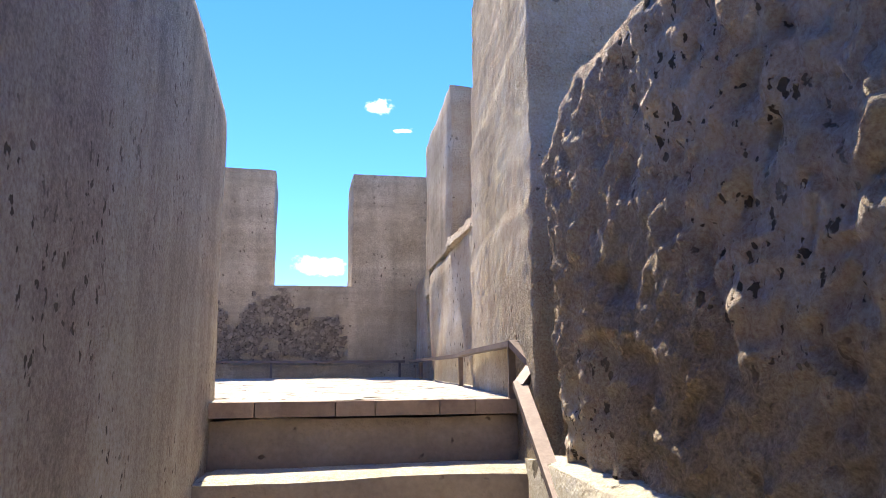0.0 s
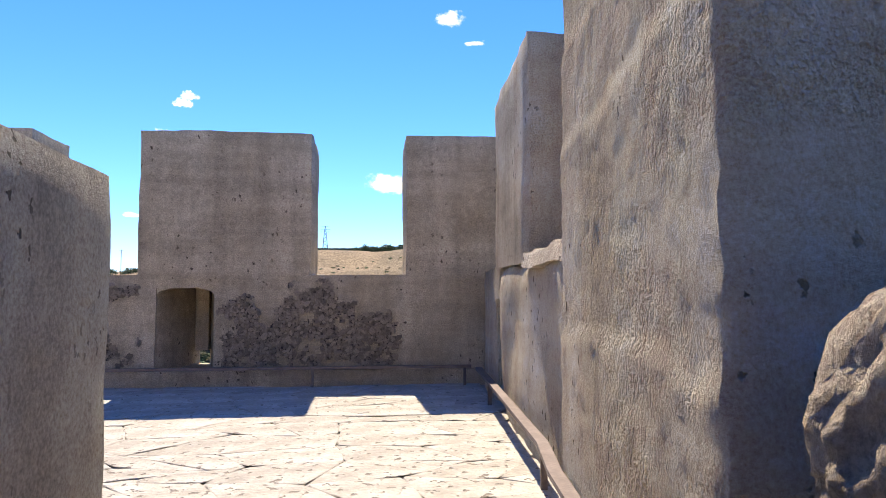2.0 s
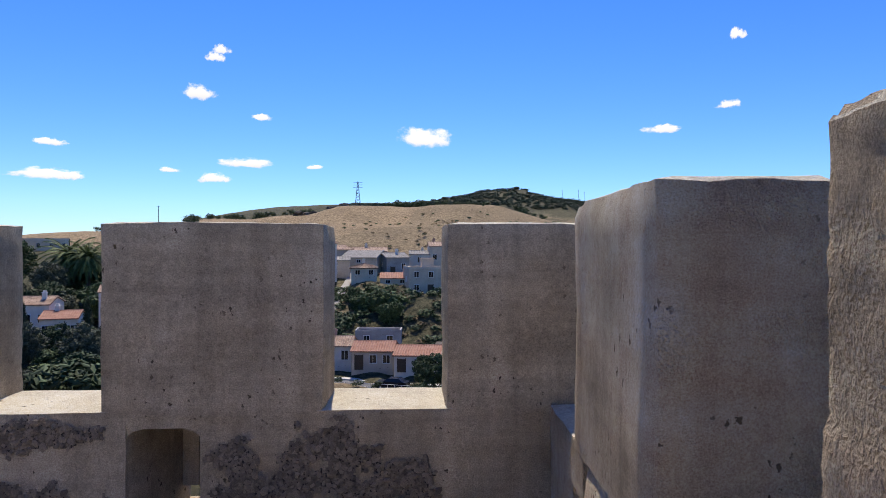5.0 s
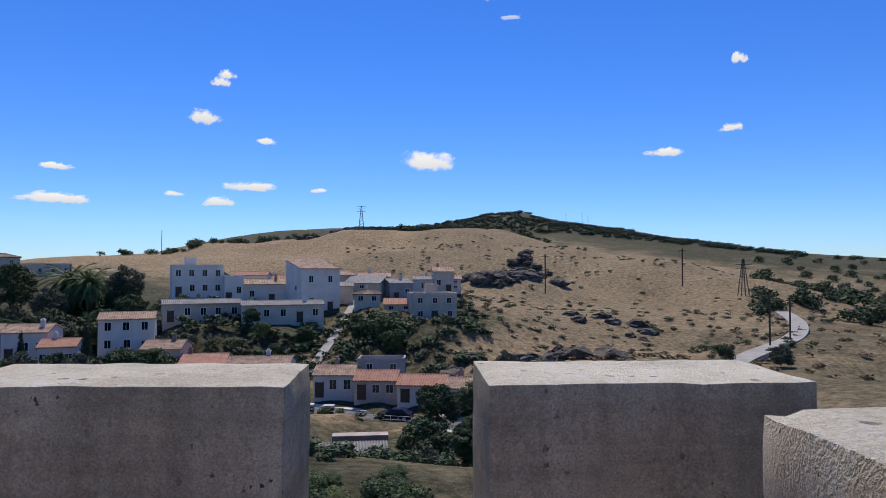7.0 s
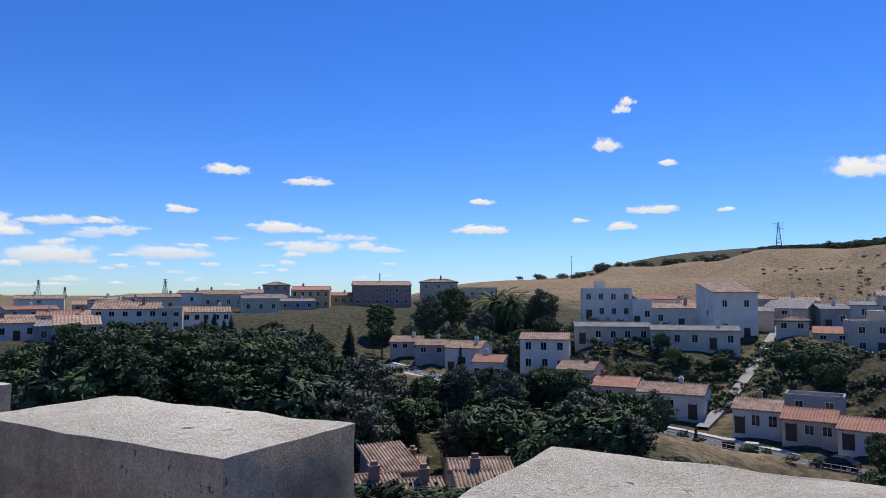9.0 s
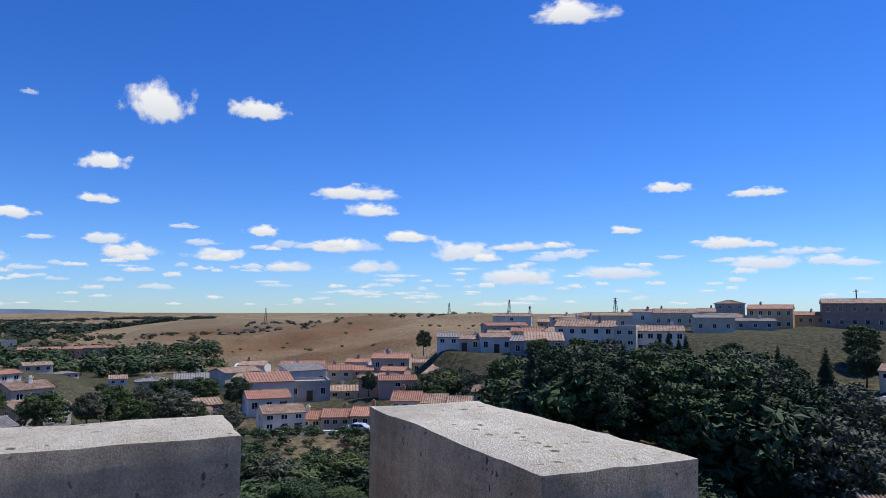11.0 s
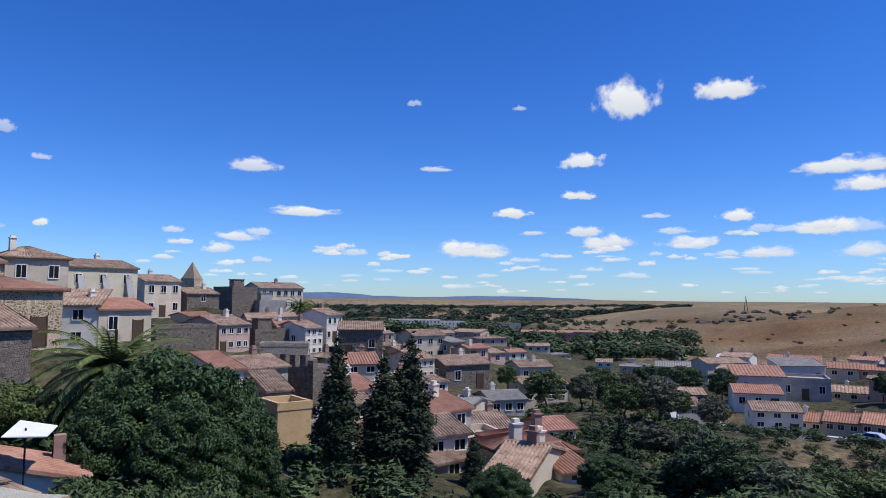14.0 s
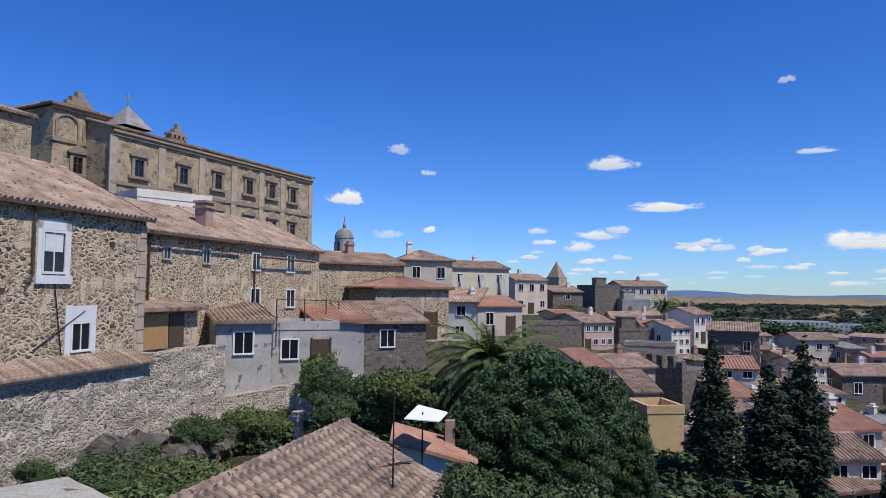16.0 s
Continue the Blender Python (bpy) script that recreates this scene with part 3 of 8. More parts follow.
# east wall: parapet, merlon, broken sill, the taller block beside the stairs
SK = 0.048
rough_block("parapet", 0.83, -0.72, -0.3, 1.45, 0, 0.9, "rough_render", 0.014, 0.1, 0.02, SK, "merlon_cap", wall_east, 61)
rough_block("parapet", 0.93, -1.00, -0.3, 1.45, -0.72, 0.9, "rough_render", 0.010, 0.1, 0.0, SK, "merlon_cap", wall_east, 62)
rough_block("parapet", 0.83, -1.00, 0.70, 0.95, -0.72, 0.9, "rough_render", 0.010, 0.08, 0.0, SK, None, wall_east, 63)
rough_block("parapet", 0.83, -2.98, -0.3, 1.45, -1.00, 0.9, "rough_render", 0.020, 0.08, 0.03, SK, "rubble_fill", wall_east, 64)
rough_block("merlon", 0.83, -1.96, 0.88, 1.45, -0.74, TOP + 0.075, "rough_render", 0.009, 0.08, 0.03, SK, "merlon_cap", wall_east, 65)
rough_block("tall_block", 0.968, -4.25, -0.32, 1.9, -2.89, 1.99, "rough_render", 0.0035, 0.024, 0.014, 0.106, "merlon_cap", wall_east, 66, grit=0.0022, lifts=((1.50, 0.007), (1.20, 0.006), (0.62, 0.008)))
rough_block("tall_block_foot", 0.962, -4.24, -1.9, 1.9, -2.96, -0.32, "rough_render", 0.009, 0.1, 0.0, 0.106, None, wall_east, 66)
rough_block("stair_side", 1.25, -9.0, -2.0, 1.9, -4.24, 0.70, "stair_plaster", 0.014, 0.16, 0.02, 0.0, None, wall_east, 67)


def broken_wall(y0, y1, x0, x1, base, top, parent):
    """The weathered rubble wall beside the steps: its end and its top edge worn round, its face pitted and lumpy."""
    ny, nz, nt, r, rt = 260, 230, 30, 0.07, 0.10
    v, f = [], []
    for i in range(ny + 1):
        y = y0 + (y1 - y0) * i / ny
        q = max(0.0, (y - (y1 - r)) / r); back = r * (1 - math.sqrt(max(0.0, 1 - q * q)))
        zt = top - 0.13 * max(0.0, (y - (y1 - 0.30)) / 0.30) ** 2.0 + 0.015 * noise.noise((y * 4, 3.0, 1.0))
        for j in range(nz + nt + 1):
            if j <= nz:
                z = base + (zt - base) * j / nz; w = max(0.0, (z - (zt - rt)) / rt); x = x0 + back + rt * (1 - math.sqrt(max(0.0, 1 - w * w))) * 0.9 + 0.035 * min(1.0, max(0.0, (0.70 - z) / 0.85))
                out, up = 1 - 0.6 * w, 0.6 * w
            else:
                z, x, out, up = zt, x0 + back + rt * 0.9 + (x1 - x0 - rt) * (j - nz) / nt, 0.0, 1.0
            p = Vector((x, y, z))
            d = 0.020 * noise.noise(p * 2.1) + 0.012 * noise.noise(p * Vector((5, 5, 3.4)))
            d -= 0.060 * max(0.0, noise.noise((x * 18, y * 18, z * 11)) - 0.12) * (0.7 + 0.6 * noise.noise(p * 1.3))
            d += 0.026 * max(0.0, noise.noise((x * 16 + 9, y * 16, z * 12)) - 0.10) + 0.010 * noise.noise(p * 26) + 0.013 * noise.noise(p * 52)
            v.append((x - d * out, y, z + d * up))
    m = nz + nt + 1
    for i in range(ny):
        f += [(i * m + j, (i + 1) * m + j, (i + 1) * m + j + 1, i * m + j + 1) for j in range(m - 1)]
    k = len(v); v += [(x1, y0, base), (x1, y1, base)]
    f += [tuple(range(ny * m, (ny + 1) * m)) + (k + 1,), (k,) + tuple(range(m - 1, -1, -1)), (k, k + 1, (ny + 1) * m - 1, m - 1)]
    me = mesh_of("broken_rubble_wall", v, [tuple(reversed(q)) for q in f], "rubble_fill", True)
    part_of("broken_rubble_wall", me, parent, label="pitted grey brown rubble wall with a worn rounded top")


broken_wall(-6.9, -4.45, 0.445, 1.28, -1.9, 0.815, wall_east)
rough_block("broken_sill", 0.69, -2.95, 0.84, 0.84, -1.98, 0.92, "rubble_fill", 0.03, 0.05, 0.02, 0.0, None, wall_east, 69, coarse=5.0)
# stairwell wall
wall_stair = rough_block("wall_stair", -0.86, -9.0, -2.0, -0.428, -3.80, 0.962, "stair_plaster", 0.006, 0.05, 0.010, 0.0, "stair_plaster", None, 71)
tagged(wall_stair, kind="structure")
wall_south = tagged(rough_block("wall_south", -6.2, -9.6, -2.0, 1.9, -9.0, 2.4, "stair_plaster", 0.01, 0.3, 0.02, seed=73), kind="structure")
# the tower's body below the floor
body = Shape()
body.box(-6.2, -3.95, -18, 1.45, T, -0.31).box(-6.2, -9.6, -18, -0.72, -3.95, -0.31).box(-0.72, -9.6, -18, 1.9, -3.95, -2.0)
tagged(new("wall_tower_body", body.mesh("wall_tower_body", "ruinstone")), kind="structure")
rough_block("ledge", 0.405, -5.9, -1.9, 0.66, -4.36, -0.130, "merlon_cap", 0.012, 0.06, 0.02, parent=wall_east, seed=75)


def exposed_patch(parent, x0, z0, x1, z1, seed, y=0.0):
    """Where the plaster has fallen off the front parapet: dark mortar with small stones in it."""
    rng = random.Random(seed)
    cx, cz, hw, hh = (x0 + x1) / 2, (z0 + z1) / 2, (x1 - x0) / 2, (z1 - z0) / 2

    def inside(x, z):
        u, w = (x - cx) / hw, (z - cz) / hh
        r = max(abs(u) ** 1.5 + abs(w) ** 4, abs(w))
        return r + 1.05 * noise.noise((x * 4.8 + seed, z * 7.0, seed)) + 0.55 * noise.noise((x * 17, z * 17, seed)) < 0.78
    sh = Shape(); s = 0.014
    for i in range(int((x1 - x0) / s)):
        for j in range(int((z1 - z0) / s)):
            x, z = x0 + i * s, z0 + j * s
            if inside(x + s / 2, z + s / 2):
                d = [-0.012 - 0.006 * noise.noise((a * 30, b * 30, seed)) for a, b in ((x, z), (x + s, z), (x + s, z + s), (x, z + s))]
                sh.add([(x, y + d[0], z), (x + s, y + d[1], z), (x + s, y + d[2], z + s), (x, y + d[3], z + s)], [(0, 1, 2, 3)])
    base = part_of("exposed_mortar", sh.mesh("exposed_mortar", "patch_mortar", True), parent, label="dark crumbling mortar where plaster has fallen off")
    kinds = []
    for k in range(6):
        bm = bmesh.new(); bmesh.ops.create_icosphere(bm, subdivisions=1, radius=0.5)
        for v in bm.verts:
            v.co += noise.noise_vector(v.co * 2 + Vector((k * 5, 0, 0))) * 0.22
        me = bpy.data.meshes.new("stone"); bm.to_mesh(me); bm.free(); me.materials.append(MATS["patch_stone"]); kinds.append(me)
    made = []
    for _ in range(1600):
        if len(made) > 150:
            break
        x, z, r = rng.uniform(x0, x1), rng.uniform(z0, z1), rng.uniform(0.010, 0.030)
        if inside(x, z) and all((x - a) ** 2 + (z - b) ** 2 > (r + c) ** 2 * 0.7 for a, b, c in made):
            made.append((x, z, r))
            ob = part_of("stone", rng.choice(kinds), parent, (x, y - 0.012, z), turn=(0, rng.uniform(0, 6), 0)); ob.scale = (r * 2.2, r * 0.6, r * 1.5)


exposed_patch(wall_front, -1.10, 0.17, -0.44, 0.73, 4)
exposed_patch(wall_front, -0.52, 0.17, 0.22, 0.66, 9)
exposed_patch(wall_front, -0.64, 0.56, -0.24, 0.85, 23)
exposed_patch(wall_front, -2.65, 0.19, -1.62, 0.52, 13)
exposed_patch(wall_front, -2.55, 0.62, -1.64, 0.84, 17)

# floor: uneven flagstones, rising a little to the front parapet
floor = Shape()
floor.add([(-5.6, -9, -0.035), (-0.80, -9, -0.035), (-0.80, -3.95, -0.01), (0.9, -3.95, -0.01), (0.9, 0.01, 0.058), (-5.6, 0.01, 0.058), (-5.6, -3.95, -0.01)],
          [(0, 1, 2, 6), (6, 2, 3, 4, 5)])
floor.box(-6, -3.94, -0.31, 0.9, 0, -0.06)
floor = tagged(new("floor", floor.mesh("floor", "flag_joint")), "pale worn limestone flagstone floor of the tower top", kind="structure")


def flags():
    rng = random.Random(3)
    sx, sy = 0.36, 0.265
    pts = {}

    def corner(i, j):
        if (i, j) not in pts:
            off = 0.5 * sx if j % 2 else 0.0
            pts[i, j] = (-5.6 + i * sx + off + rng.uniform(-0.13, 0.13), -4.02 + j * sy + rng.uniform(-0.085, 0.085))
        return pts[i, j]
    count, rest = 0, Shape()
    for j in range(16):
        for i in range(-1, 19):
            c = [corner(i, j), corner(i + 1, j), corner(i + 1, j + 1), corner(i, j + 1)]
            mx, my = sum(p[0] for p in c) / 4, sum(p[1] for p in c) / 4
            q = []
            for k in range(4):
                a, b = Vector(c[k]), Vector(c[(k + 1) % 4])
                for s in (0.0, 0.33, 0.67):
                    p = a.lerp(b, s); d = Vector((mx, my)) - p
                    p = p + d.normalized() * (0.002 + (0.012 if s == 0 else rng.uniform(-0.002, 0.005)))
                    q.append((min(max(p.x, -5.57), 0.80 + SK * p.y), min(max(p.y, -3.96), -0.005)))
            if max(p[0] for p in q) - min(p[0] for p in q) < 0.05 or max(p[1] for p in q) - min(p[1] for p in q) < 0.05:
                continue
            tilt = rng.uniform(-0.007, 0.007), rng.uniform(-0.007, 0.007)

            def z(x, y):
                return 0.0 + 0.0172 * (y + 3.95) + 0.001 + rng.uniform(-0.003, 0.003) + tilt[0] * (x - mx) + tilt[1] * (y - my)
            m = len(q); top = [(x - mx, y - my, z(x, y)) for x, y in q]
            rim = [(x * 1.03, y * 1.03, zz - 0.0025) for x, y, zz in top]
            v = [(0, 0, z(mx, my) + 0.002)] + top + rim
            f = [(0, 1 + k, 1 + (k + 1) % m) for k in range(m)] + [(1 + k, 1 + m + k, 1 + m + (k + 1) % m, 1 + (k + 1) % m) for k in range(m)]
            ob = part_of("flagstone", mesh_of("flagstone", v, f, "flagstone", False), floor, (mx, my, 0))
            count += 1


flags()

# steps up to the floor
stairs = tagged(new("stairs"), "worn masonry steps with pale treads, darker brown risers and a brick top course", "stairs", kind="structure")
for i in range(11):
    z1, y1 = -0.012 - 0.175 * i, -3.95 - 0.29 * i
    # top faces take the paler merlon_cap, all other faces the darker step_face
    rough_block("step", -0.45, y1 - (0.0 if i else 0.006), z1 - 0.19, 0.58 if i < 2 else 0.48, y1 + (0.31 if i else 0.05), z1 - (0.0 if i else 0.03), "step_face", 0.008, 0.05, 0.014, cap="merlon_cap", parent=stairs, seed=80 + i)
rng = random.Random(8)
x = -0.43
while x < 0.52:
    w = rng.uniform(0.10, 0.24)
    sh = Shape().box(x, -3.985, -0.045, min(x + w, 0.55), -3.93, 0.0)
    part_of("step_brick", sh.mesh("step_brick", "step_brick"), stairs); x += w + 0.004
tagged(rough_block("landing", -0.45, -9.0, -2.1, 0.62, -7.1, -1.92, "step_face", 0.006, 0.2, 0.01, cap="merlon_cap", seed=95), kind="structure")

# low steel rail along the walls
rail = tagged(new("low_rail"), "low brown steel guard rail bolted along the wall foot", "railing")


def bar(path, w=0.022, h=0.009):
    sh = Shape()
    for a, b in zip(path, path[1:]):
        a, b = Vector(a), Vector(b); d = (b - a).normalized(); s = d.cross(Vector((0, 0, 1)))
        s = Vector((1, 0, 0)) if s.length < 0.3 else s.normalized(); u = s.cross(d)
        v = [tuple(p + s * i * w + u * j * h) for p in (a - d * 0.006, b + d * 0.006) for i, j in ((-1, -1), (1, -1), (1, 1), (-1, 1))]
        sh.add(v, [(3, 2, 1, 0), (4, 5, 6, 7), (0, 1, 5, 4), (1, 2, 6, 5), (2, 3, 7, 6), (3, 0, 4, 7)])
    return sh


part_of("top_bar", bar([(0.765, -0.20, 0.20), (0.705, -1.5, 0.19), (0.655, -2.57, 0.18), (0.595, -2.98, 0.18), (0.51, -4.00, 0.175)]).mesh("top_bar", "rail_metal"), rail)
part_of("bent_bar", bar([(0.51, -4.00, 0.175), (0.535, -4.12, 0.105), (0.475, -4.16, 0.045), (0.40, -4.75, -0.27), (0.40, -5.9, -0.95)], 0.02, 0.010).mesh("bent_bar", "rail_metal"), rail)
part_of("top_bar", bar([(-5.4, -0.09, 0.205), (0.72, -0.09, 0.205)], 0.014, 0.010).mesh("top_bar", "rail_metal"), rail)
for x, y in ((0.73, -0.9), (0.652, -2.60), (0.512, -3.96)):
    part_of("post", Shape().box(x - 0.012, y - 0.006, 0.0, x + 0.012, y + 0.006, 0.18).mesh("post", "rail_metal"), rail)
for x in (-4.9, -3.6, -2.02, -0.41, 0.68):
    part_of("post", Shape().box(x - 0.010, -0.096, 0.02, x + 0.010, -0.084, 0.205).mesh("post", "rail_metal"), rail)

# ---------- land ----------
ANCHORS, HOMES = [], []


def land(x, y, z, dry):
    ANCHORS.append((x, y, z, dry))


def polar(x, y):
    return np.log(np.hypot(x, y) + 4.0), np.arctan2(-x, y)


def lie(x, y):
    """Height and dryness of the ground at places x, y (arrays)."""
    a = np.array(ANCHORS); au, av = polar(a[:, 0], a[:, 1])
    slope = (a[:, 2] - 2.3) / np.hypot(a[:, 0], a[:, 1])
    x, y = np.asarray(x, float), np.asarray(y, float); height, dry = np.zeros(len(x)), np.zeros(len(x))
    for k in range(0, len(x), 2000):
        cx, cy = x[k:k + 2000], y[k:k + 2000]
        u, v = polar(cx, cy)
        dv = (v[:, None] - av[None] + np.pi) % (2 * np.pi) - np.pi
        w = 1.0 / ((u[:, None] - au[None]) ** 2 + (dv * 1.6) ** 2 + 0.0012) ** 2
        w /= w.sum(1, keepdims=True)
        height[k:k + 2000], dry[k:k + 2000] = 2.3 + (w @ slope) * np.hypot(cx, cy), w @ a[:, 3]
    return height, dry


WINDOWS = {}


def window_meshes(w, h, deep):
    key = (round(w, 1), round(h, 1), deep)
    if key not in WINDOWS:
        f, b = Shape(), 0.09
        f.box(-w / 2 - b, -0.10, -b, w / 2 + b, 0.02, 0).box(-w / 2 - b, -0.07, h, w / 2 + b, 0.02, h + b)
        f.box(-w / 2 - b, -0.07, 0, -w / 2, 0.02, h).box(w / 2, -0.07, 0, w / 2 + b, 0.02, h)
        f.box(-0.025, -0.05, 0, 0.025, -0.02, h)
        WINDOWS[key] = f.mesh("window", "frame_white" if not deep else deep), Shape().box(-w / 2, -0.025, 0, w / 2, 0.01, h).mesh("pane", "window_glass")
    return WINDOWS[key]


def window_at(parent, x, y, z, w=0.9, h=1.1, surround=""):
    a, b = window_meshes(w, h, surround)
    ob = part_of("window", a, parent, (x, y, z)); part_of("pane", b, ob)
    return ob


DOORS = {}


def door_at(parent, x, y, w=1.0, h=2.05, colour="wood_dark"):
    key = (w, h, colour)
    if key not in DOORS:
        DOORS[key] = Shape().box(-w / 2, -0.05, 0, w / 2, 0.02, h).box(-w / 2 - 0.1, -0.08, 0, -w / 2, 0.02, h + 0.1).box(w / 2, -0.08, 0, w / 2 + 0.1, 0.02, h + 0.1).mesh("door", colour)
    return part_of("door", DOORS[key], parent, (x, y, 0))


def ribs(sh, p, q, r, s, pitch, lift, thick=0.12):
    """A slope of barrel tiles on a slab: p to q along the eaves, r above q, s above p."""
    p, q, r, s = (Vector(i) for i in (p, q, r, s))
    k = max(3, int(max((q - p).length, (r - s).length) / pitch)); out = (q - p).cross(((s + r) - (p + q)) / 2).normalized(); up = out * lift
    v = []
    for i in range(k + 1):
        for a, c in ((0.0, 0.0), (0.22, 0.8), (0.45, 1.0), (0.68, 0.8), (0.86, 0.0)):
            t = min(1.0, (i + a) / k)
            v += [tuple(p.lerp(q, t) + up * c), tuple(s.lerp(r, t) + up * c)]
    m = len(v) // 2
    f = [(2 * i, 2 * i + 2, 2 * i + 3, 2 * i + 1) for i in range(m - 1)]
    n = len(v); v += [tuple(c - out * thick) for c in (p, q, r, s)]
    f += [(n + 3, n + 2, n + 1, n), tuple(range(0, 2 * m, 2))[::-1] + (n, n + 1), tuple(range(1, 2 * m, 2)) + (n + 2, n + 3), (0, 1, n + 3, n), (2 * m - 2, n + 1, n + 2, 2 * m - 1)]
    sh.add(v, f)


def slope_part(home, mat, *a):
    sh = Shape(); ribs(sh, *a); part_of("roof_slope", sh.mesh("roof_slope", mat), home)


WALL_WORDS = {"white": "whitewashed", "cream": "cream rendered", "grey": "grey rendered", "ochre": "ochre rendered", "ochrepale": "pale ochre", "pink": "pink rendered", "brick": "brown brick",
              "render": "stained grey rendered", "stone": "brown rubble stone", "ruinstone": "weathered pale rubble", "darkstone": "dark rubble stone", "palace": "golden stone"}
ROOF_WORDS = {"tile": "brown clay tile roof", "red": "red clay tile roof", "grey": "grey tile roof", "flat": "flat roof", "white": "white sheet roof", "coping": "clay tile coping"}
ROOF_MATS = {"tile": "tile", "red": "red", "grey": "greyroof", "flat": "flatroof", "white": "whiteroof", "coping": "red"}


def house(x, y, z, w, d, h, yaw, wall, roof, kind, rise=1.5, floors=1, cols=2, wins=None, door="", buttress=0, deep=6.0, surround=""):
    """A house whose front's foot middle is at x, y, z; the front looks along local -y."""
    rng = random.Random(int(x * 31 + y * 17))
    if wins is None:
        rise, d = rise * (0.5 if kind == "gable" else 0.6), d * (0.8 if d > 4 else 1.0)
    home = new("house"); home.matrix_world = pose(x, y, z, 0, 0, yaw)
    storey = "low" if floors == 1 else ("two-storey" if floors == 2 else "tall")
    tagged(home, f"{storey} {WALL_WORDS[wall]} town house with {ROOF_WORDS[roof]}", "house", "town houses")
    ANCHORS.append((x, y, z, 0.25)); HOMES.append((x, y))
    if d > 2:
        c = home.matrix_world @ Vector((0, d * 0.9, 0)); HOMES.append((c.x, c.y))
    far = math.hypot(x, y); pitch = 0.24 if far < 70 else (0.34 if far < 140 else 0.6)
    W = w / 2
    sh = Shape()
    if kind == "gable":
        sh.add([(-W, 0, -deep), (W, 0, -deep), (W, d, -deep), (-W, d, -deep), (-W, 0, h), (W, 0, h), (W, d, h), (-W, d, h), (-W, d / 2, h + rise), (W, d / 2, h + rise)],
               [(0, 1, 5, 4), (1, 2, 6, 9, 5), (2, 3, 7, 6), (3, 0, 4, 8, 7), (4, 5, 9, 8), (6, 7, 8, 9)])
    elif kind == "shed":
        sh.add([(-W, 0, -deep), (W, 0, -deep), (W, d, -deep), (-W, d, -deep), (-W, 0, h), (W, 0, h), (W, d, h + rise), (-W, d, h + rise)],
               [(0, 1, 5, 4), (1, 2, 6, 5), (2, 3, 7, 6), (3, 0, 4, 7), (4, 5, 6, 7)])
    else:
        sh.box(-W, 0, -deep, W, d, h)
    part_of("wall", sh.mesh("wall", wall), home)
    o, rm = 0.35, ROOF_MATS[roof]
    X = W + 0.2
    if kind == "gable":
        k = rise / (d / 2); e0, e1 = h - o * k + 0.13, h + rise + 0.13
        slope_part(home, rm, (-X, -o, e0), (X, -o, e0), (X, d / 2, e1), (-X, d / 2, e1), pitch, 0.10)
        slope_part(home, rm, (X, d + o, e0), (-X, d + o, e0), (-X, d / 2, e1), (X, d / 2, e1), pitch, 0.10)
        part_of("ridge_tiles", Shape().rod((-X, d / 2, e1 + 0.02), (X, d / 2, e1 + 0.02), 0.13).mesh("ridge_tiles", rm), home)
    elif kind == "shed":
        k = rise / d
        slope_part(home, rm, (-X, -o, h - o * k + 0.13), (X, -o, h - o * k + 0.13), (X, d + o, h + rise + o * k + 0.13), (-X, d + o, h + rise + o * k + 0.13), pitch, 0.10)
    elif kind == "hip":
        r = min(d / 2, W * 0.9); zt = h + rise; z0 = h + 0.06
        A, B, C, D = (-W - o, -o, z0), (W + o, -o, z0), (W + o, d + o, z0), (-W - o, d + o, z0); P, Q = (-W + r, d / 2, zt), (W - r, d / 2, zt)
        for quad in ((A, B, Q, P), (C, D, P, Q), (B, C, Q, Q), (D, A, P, P)):
            slope_part(home, rm, *quad, pitch, 0.10)
        part_of("eave_board", Shape().box(-W - o, -o, h - 0.1, W + o, d + o, h - 0.004).mesh("eave_board", "wood_dark"), home)
    elif d > 2:
        part_of("roof", Shape().box(-W + 0.2, 0.2, h + 0.004, W - 0.2, d - 0.2, h + 0.03).mesh("roof", "flatroof"), home)
        a, c = W + 0.04, W - 0.2
        ring = [(x, y, z) for z in (h, h + 0.5) for x, y in ((-a, -0.04), (a, -0.04), (a, d + 0.04), (-a, d + 0.04), (-c, 0.2), (c, 0.2), (c, d - 0.2), (-c, d - 0.2))]
        rf = []
        for i in range(4):
            j = (i + 1) % 4; rf += [(i, j, 8 + j, 8 + i), (4 + j, 4 + i, 12 + i, 12 + j), (8 + i, 8 + j, 12 + j, 12 + i), (j, i, 4 + i, 4 + j)]
        part_of("roof_parapet", mesh_of("roof_parapet", ring, rf, wall), home)
    else:
        part_of("roof", Shape().box(-W, 0.0, h + 0.004, W, d, h + 0.05).mesh("roof", "flatroof"), home)
    if wins is not None:
        for u, v, ww, hh in wins:
            window_at(home, u, 0, v, ww, hh, surround)
    elif cols:
        fh = h / floors
        dcol = rng.randrange(cols) if (door or floors <= 2) and cols > 1 and far < 180 else -1
        for f in range(floors):
            for c in range(cols):
                u = -W + w * (c + 0.5) / cols + rng.uniform(-0.1, 0.1)
                if f == 0 and c == dcol and h > 2.15:
                    door_at(home, u, 0, min(1.0, w / cols * 0.6), min(2.05, fh * 0.8), "door_blue" if door == "blue" else "wood_dark")
                else:
                    hh = min(1.25, fh * 0.42)
                    window_at(home, u, 0, f * fh + fh * 0.38, min(0.9, w / cols * 0.5), hh)
        if d > 4 and far < 160:
            for s in (-1, 1):
                if rng.random() < 0.6 and h > 2.4:
                    ob = window_at(home, s * W, d * rng.uniform(0.3, 0.6), h * 0.5, 0.8, 1.0); ob.rotation_euler = (0, 0, s * math.pi / 2)
